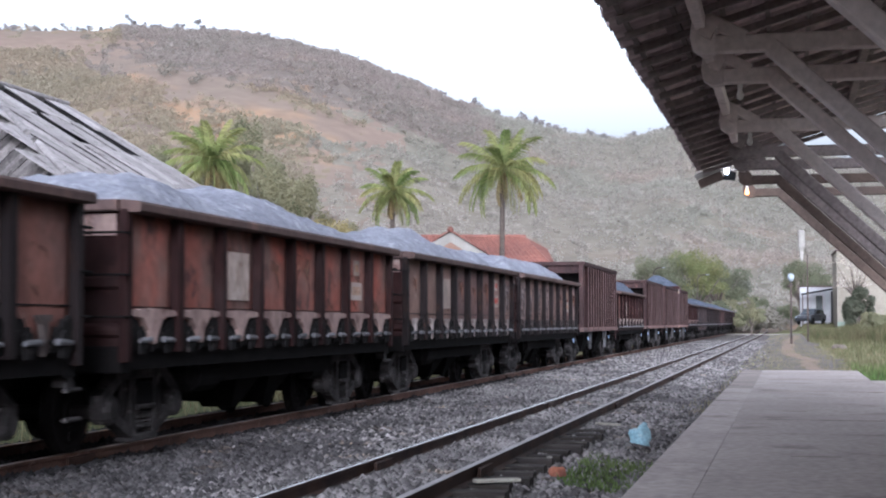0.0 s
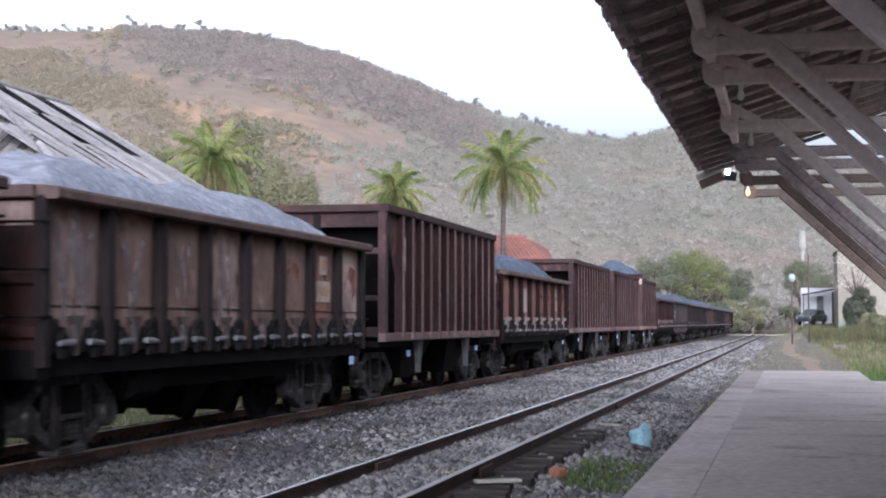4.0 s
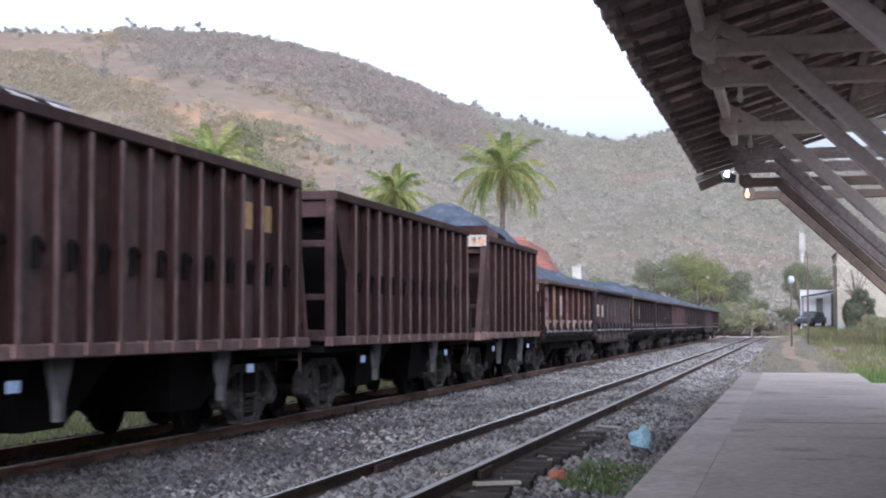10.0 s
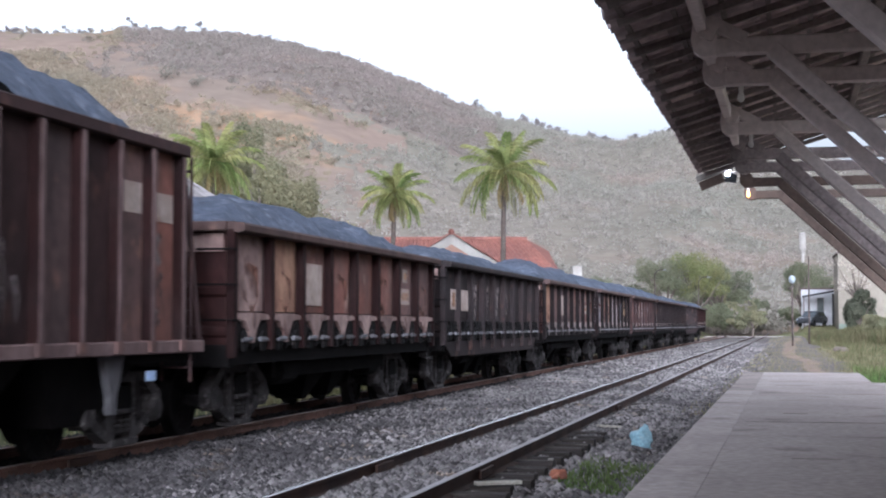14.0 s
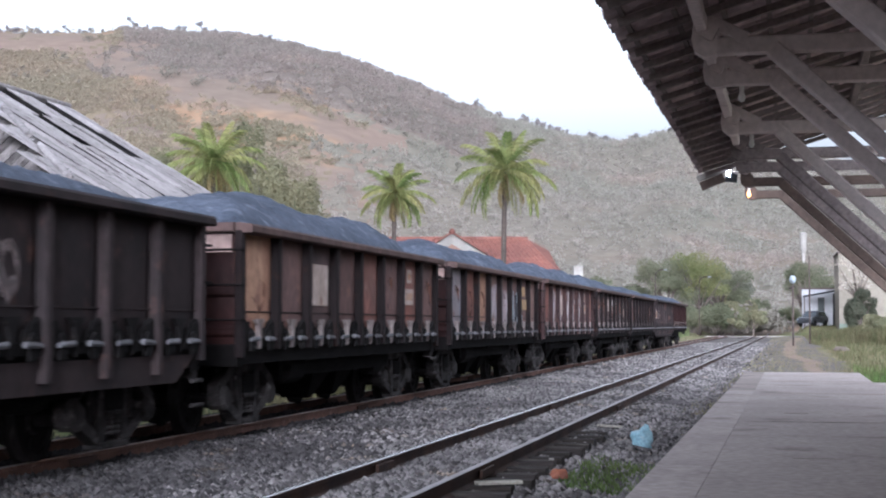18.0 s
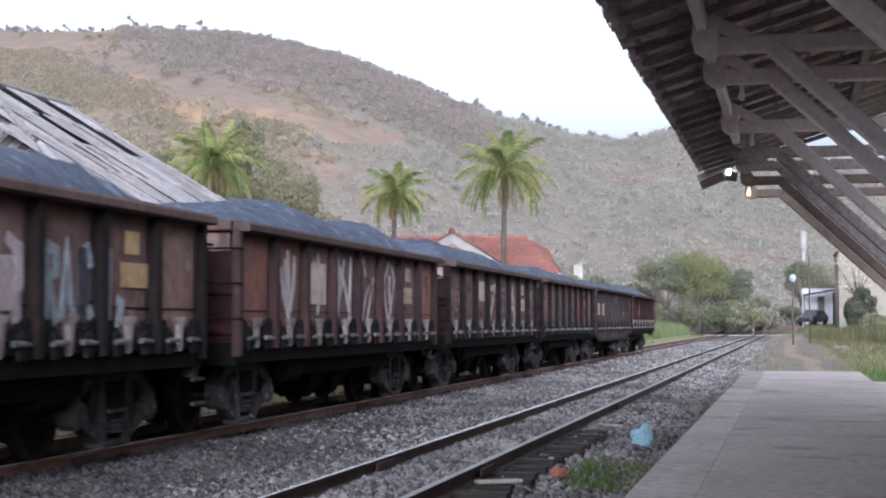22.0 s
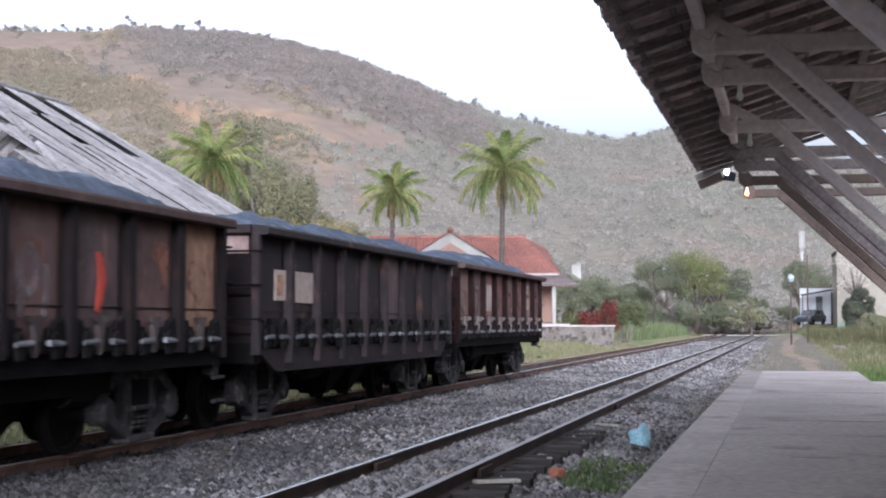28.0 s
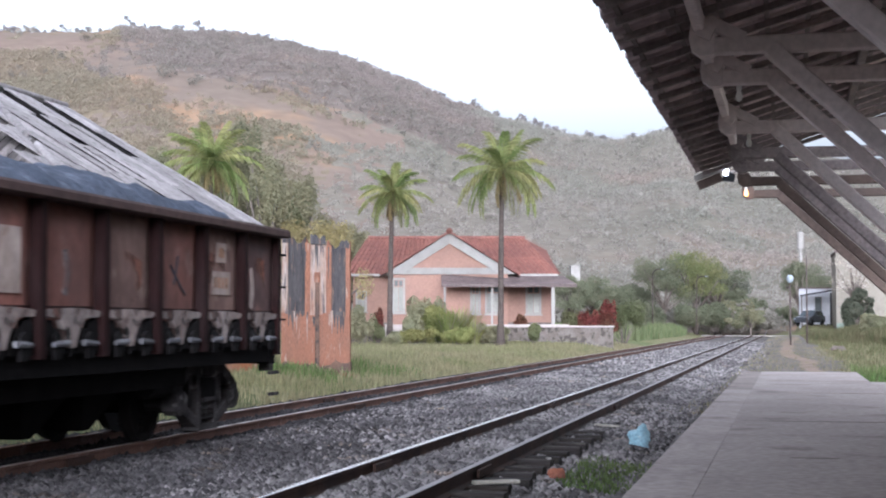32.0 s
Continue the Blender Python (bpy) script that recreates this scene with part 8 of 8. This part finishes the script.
part("rear_window", Shape().add([(-1.72, -0.62, 0.96), (-1.72, 0.62, 0.96), (-1.42, 0.54, 1.38), (-1.42, -0.54, 1.38), (-1.69, -0.62, 0.96), (-1.69, 0.62, 0.96), (-1.39, 0.54, 1.38), (-1.39, -0.54, 1.38)], [(0, 3, 2, 1), (4, 5, 6, 7), (0, 4, 7, 3), (1, 2, 6, 5)]), M_DARKGLASS, car)
for s_ in (-1, 1):
    part("side_window", Shape().slab([(-1.4, 0.97), (-1.2, 1.36), (0.12, 1.39), (0.7, 0.97)], "y", s_ * 0.745, s_ * 0.762), M_DARKGLASS, car)
    part("headlight", Shape().box(1.80, 1.91, s_ * 0.72 - 0.14, s_ * 0.72 + 0.06, 0.58, 0.74), M_LANTERN, car)
    part("tail_light", Shape().box(-1.93, -1.86, s_ * 0.7 - 0.08, s_ * 0.7 + 0.08, 0.62, 0.88), M_BRICK, car)
    for x in (-1.2, 1.22):
        wl = part("wheel", Shape().lathe([(0.18, -0.09), (0.29, -0.09), (0.31, -0.05), (0.31, 0.05), (0.29, 0.09), (0.18, 0.09)], 18, "y"), M_TYRE, car, at=pose(x, s_ * 0.74, 0.31))
        part("rim", Shape().lathe([(0.03, -0.07), (0.18, -0.085), (0.18, 0.085), (0.03, 0.07)], 12, "y"), M_POLE, wl)

# water tower with a cup-shaped tank, and far white houses on the hill's foot
tower = tagged(empty("water_tower", field(77.4, 330.0, 9.0)), "white cup-shaped steel water tower", "water tower")
part("tank", Shape().lathe([(0.42, 7.6), (0.5, 8.0), (0.78, 8.6), (0.80, 11.8), (0.7, 12.1), (0.05, 12.3)], 18, "z"), M_WHITE, tower, smooth=False)
part("column", Shape().lathe([(0.5, -2.0), (0.42, 0.0), (0.40, 7.6)], 14, "z"), M_WHITE, tower)
for i, (sd, ah, w, z0, h, pt) in enumerate(((25.2, 300, 1.8, 9.2, 3.4, 0), (27.8, 304, 4.4, 8.0, 1.5, 0.3), (60.5, 330, 3.4, 8.5, 3.2, 0), (57.6, 320, 4.2, 6.2, 3.0, 1.0), (76.0, 300, 3.0, 4.4, 3.6, 0), (66.0, 310, 4.5, 5.2, 2.8, 0.9), (41.5, 300, 0.9, 9.0, 3.0, 0))):
    shop("far_house", sd, ah, w, 4.0, z0 - 1.5, h + 1.5, M_WHITE, M_REDTILE if pt else M_WHITE, "small white house on the hill's foot", 2 if w > 2 else 0, 0.0, pt)

# undergrowth beneath the far trees and the bare blossoming tree before the cream building
for i, (sd, ah, w, h, mm, lb) in enumerate((
        (15.5, 124, 2.0, 3.4, M_LEAFHAZE, "dark undergrowth beyond the terrace"), (19.5, 176, 3.4, 4.4, M_LEAFHAZE, "dark undergrowth by the line"), (24.5, 180, 3.6, 3.6, M_LEAFHAZE, "dark undergrowth under the trees"),
        (28.5, 176, 3.6, 4.2, M_LEAFHAZE, "dark undergrowth under the trees"), (32.0, 180, 3.4, 4.2, M_LEAFHAZE, "dark undergrowth under the trees"), (35.5, 184, 3.4, 4.4, M_LEAFDRY, "yellowish undergrowth by the line"),
        (38.5, 196, 3.0, 4.0, M_LEAFDRY, "dusty undergrowth by the line"), (42.0, 205, 3.4, 4.4, M_LEAFHAZE, "dark bushes at the end of the line"), (46.0, 205, 3.6, 4.0, M_LEAFHAZE, "dark bushes at the end of the line"),
        (40.6, 198, 2.6, 4.6, M_LEAFHAZE, "dark bush beside the white building"), (41.8, 214, 3.4, 6.0, M_LEAFHAZE, "dark bushes behind the crossing"), (33.6, 172, 2.6, 2.6, M_LEAFDRY, "yellow-green bush by the line"),
        (31.0, 110, 2.0, 1.8, M_LEAFDRY, "dry bush before the cream building"), (33.0, 114, 2.0, 1.6, M_LEAFDRY, "dry bush before the cream building"), (40.2, 150, 1.8, 3.6, M_LEAFDUSK, "dark bush by the cream building"))):
    bush(field(sd, ah, 0.4, i * 35), w, h, mm, lb, 120 + i, count=int(2400 + 1200 * w), leaf=0.09 + 0.0004 * ah)
tree(field(42.6, 158.0, 0.9, 20), 8.6, 3.0, mat("white_blossom", (0.36, 0.32, 0.28), 0.8, other=(0.26, 0.21, 0.17), scale=1, fine=6, bump=0), "nearly bare tree with pale blossom by the cream building", 77, leaf=0.10, count=1500)
for i, (sd, ah, hh, sp, mm, lb) in enumerate((
        (-15.5, 100, 12.5, 3.2, M_LEAFDRY, "dusty tree behind the shed"), (-11.5, 104, 12.6, 3.4, M_LEAFDRY, "pale dusty tree behind the palm"), (-9.6, 94, 9.0, 2.4, M_LEAF, "green tree behind the shed"),
        (-6.6, 108, 8.4, 2.8, M_LEAFDRY, "pale dusty tree beside the house"), (-18.6, 96, 11.6, 3.0, M_LEAFDRY, "dusty tree behind the shed roof"))):
    tree(field(sd, ah, 0.0, i * 70), hh, sp * 0.62, mm, lb, 140 + i, count=9000, leaf=0.12)

# ---- the train rolls past and slows ----
def motions():
    rows = [0.0, 1.0, 2.0, 3.0, 4.0, 5.0, 6.0, 8.0, 10.0, 12.0, 14.0, 16.0, 18.0, 20.0, 22.0, 24.0, 26.0, 28.0, 29.0, 30.0, 31.0, 32.0]
    turns = [i * 0.1 for i in range(321)]
    for car, y, wheels in TRAIN:
        walk(car, [(t, pose(TRACK_FAR, y - run(t), 0)) for t in rows])
        for w, k in wheels:
            walk(w, [(t, pose(0, k, AXLE_R, math.degrees(run(t) / AXLE_R))) for t in turns])


motions()
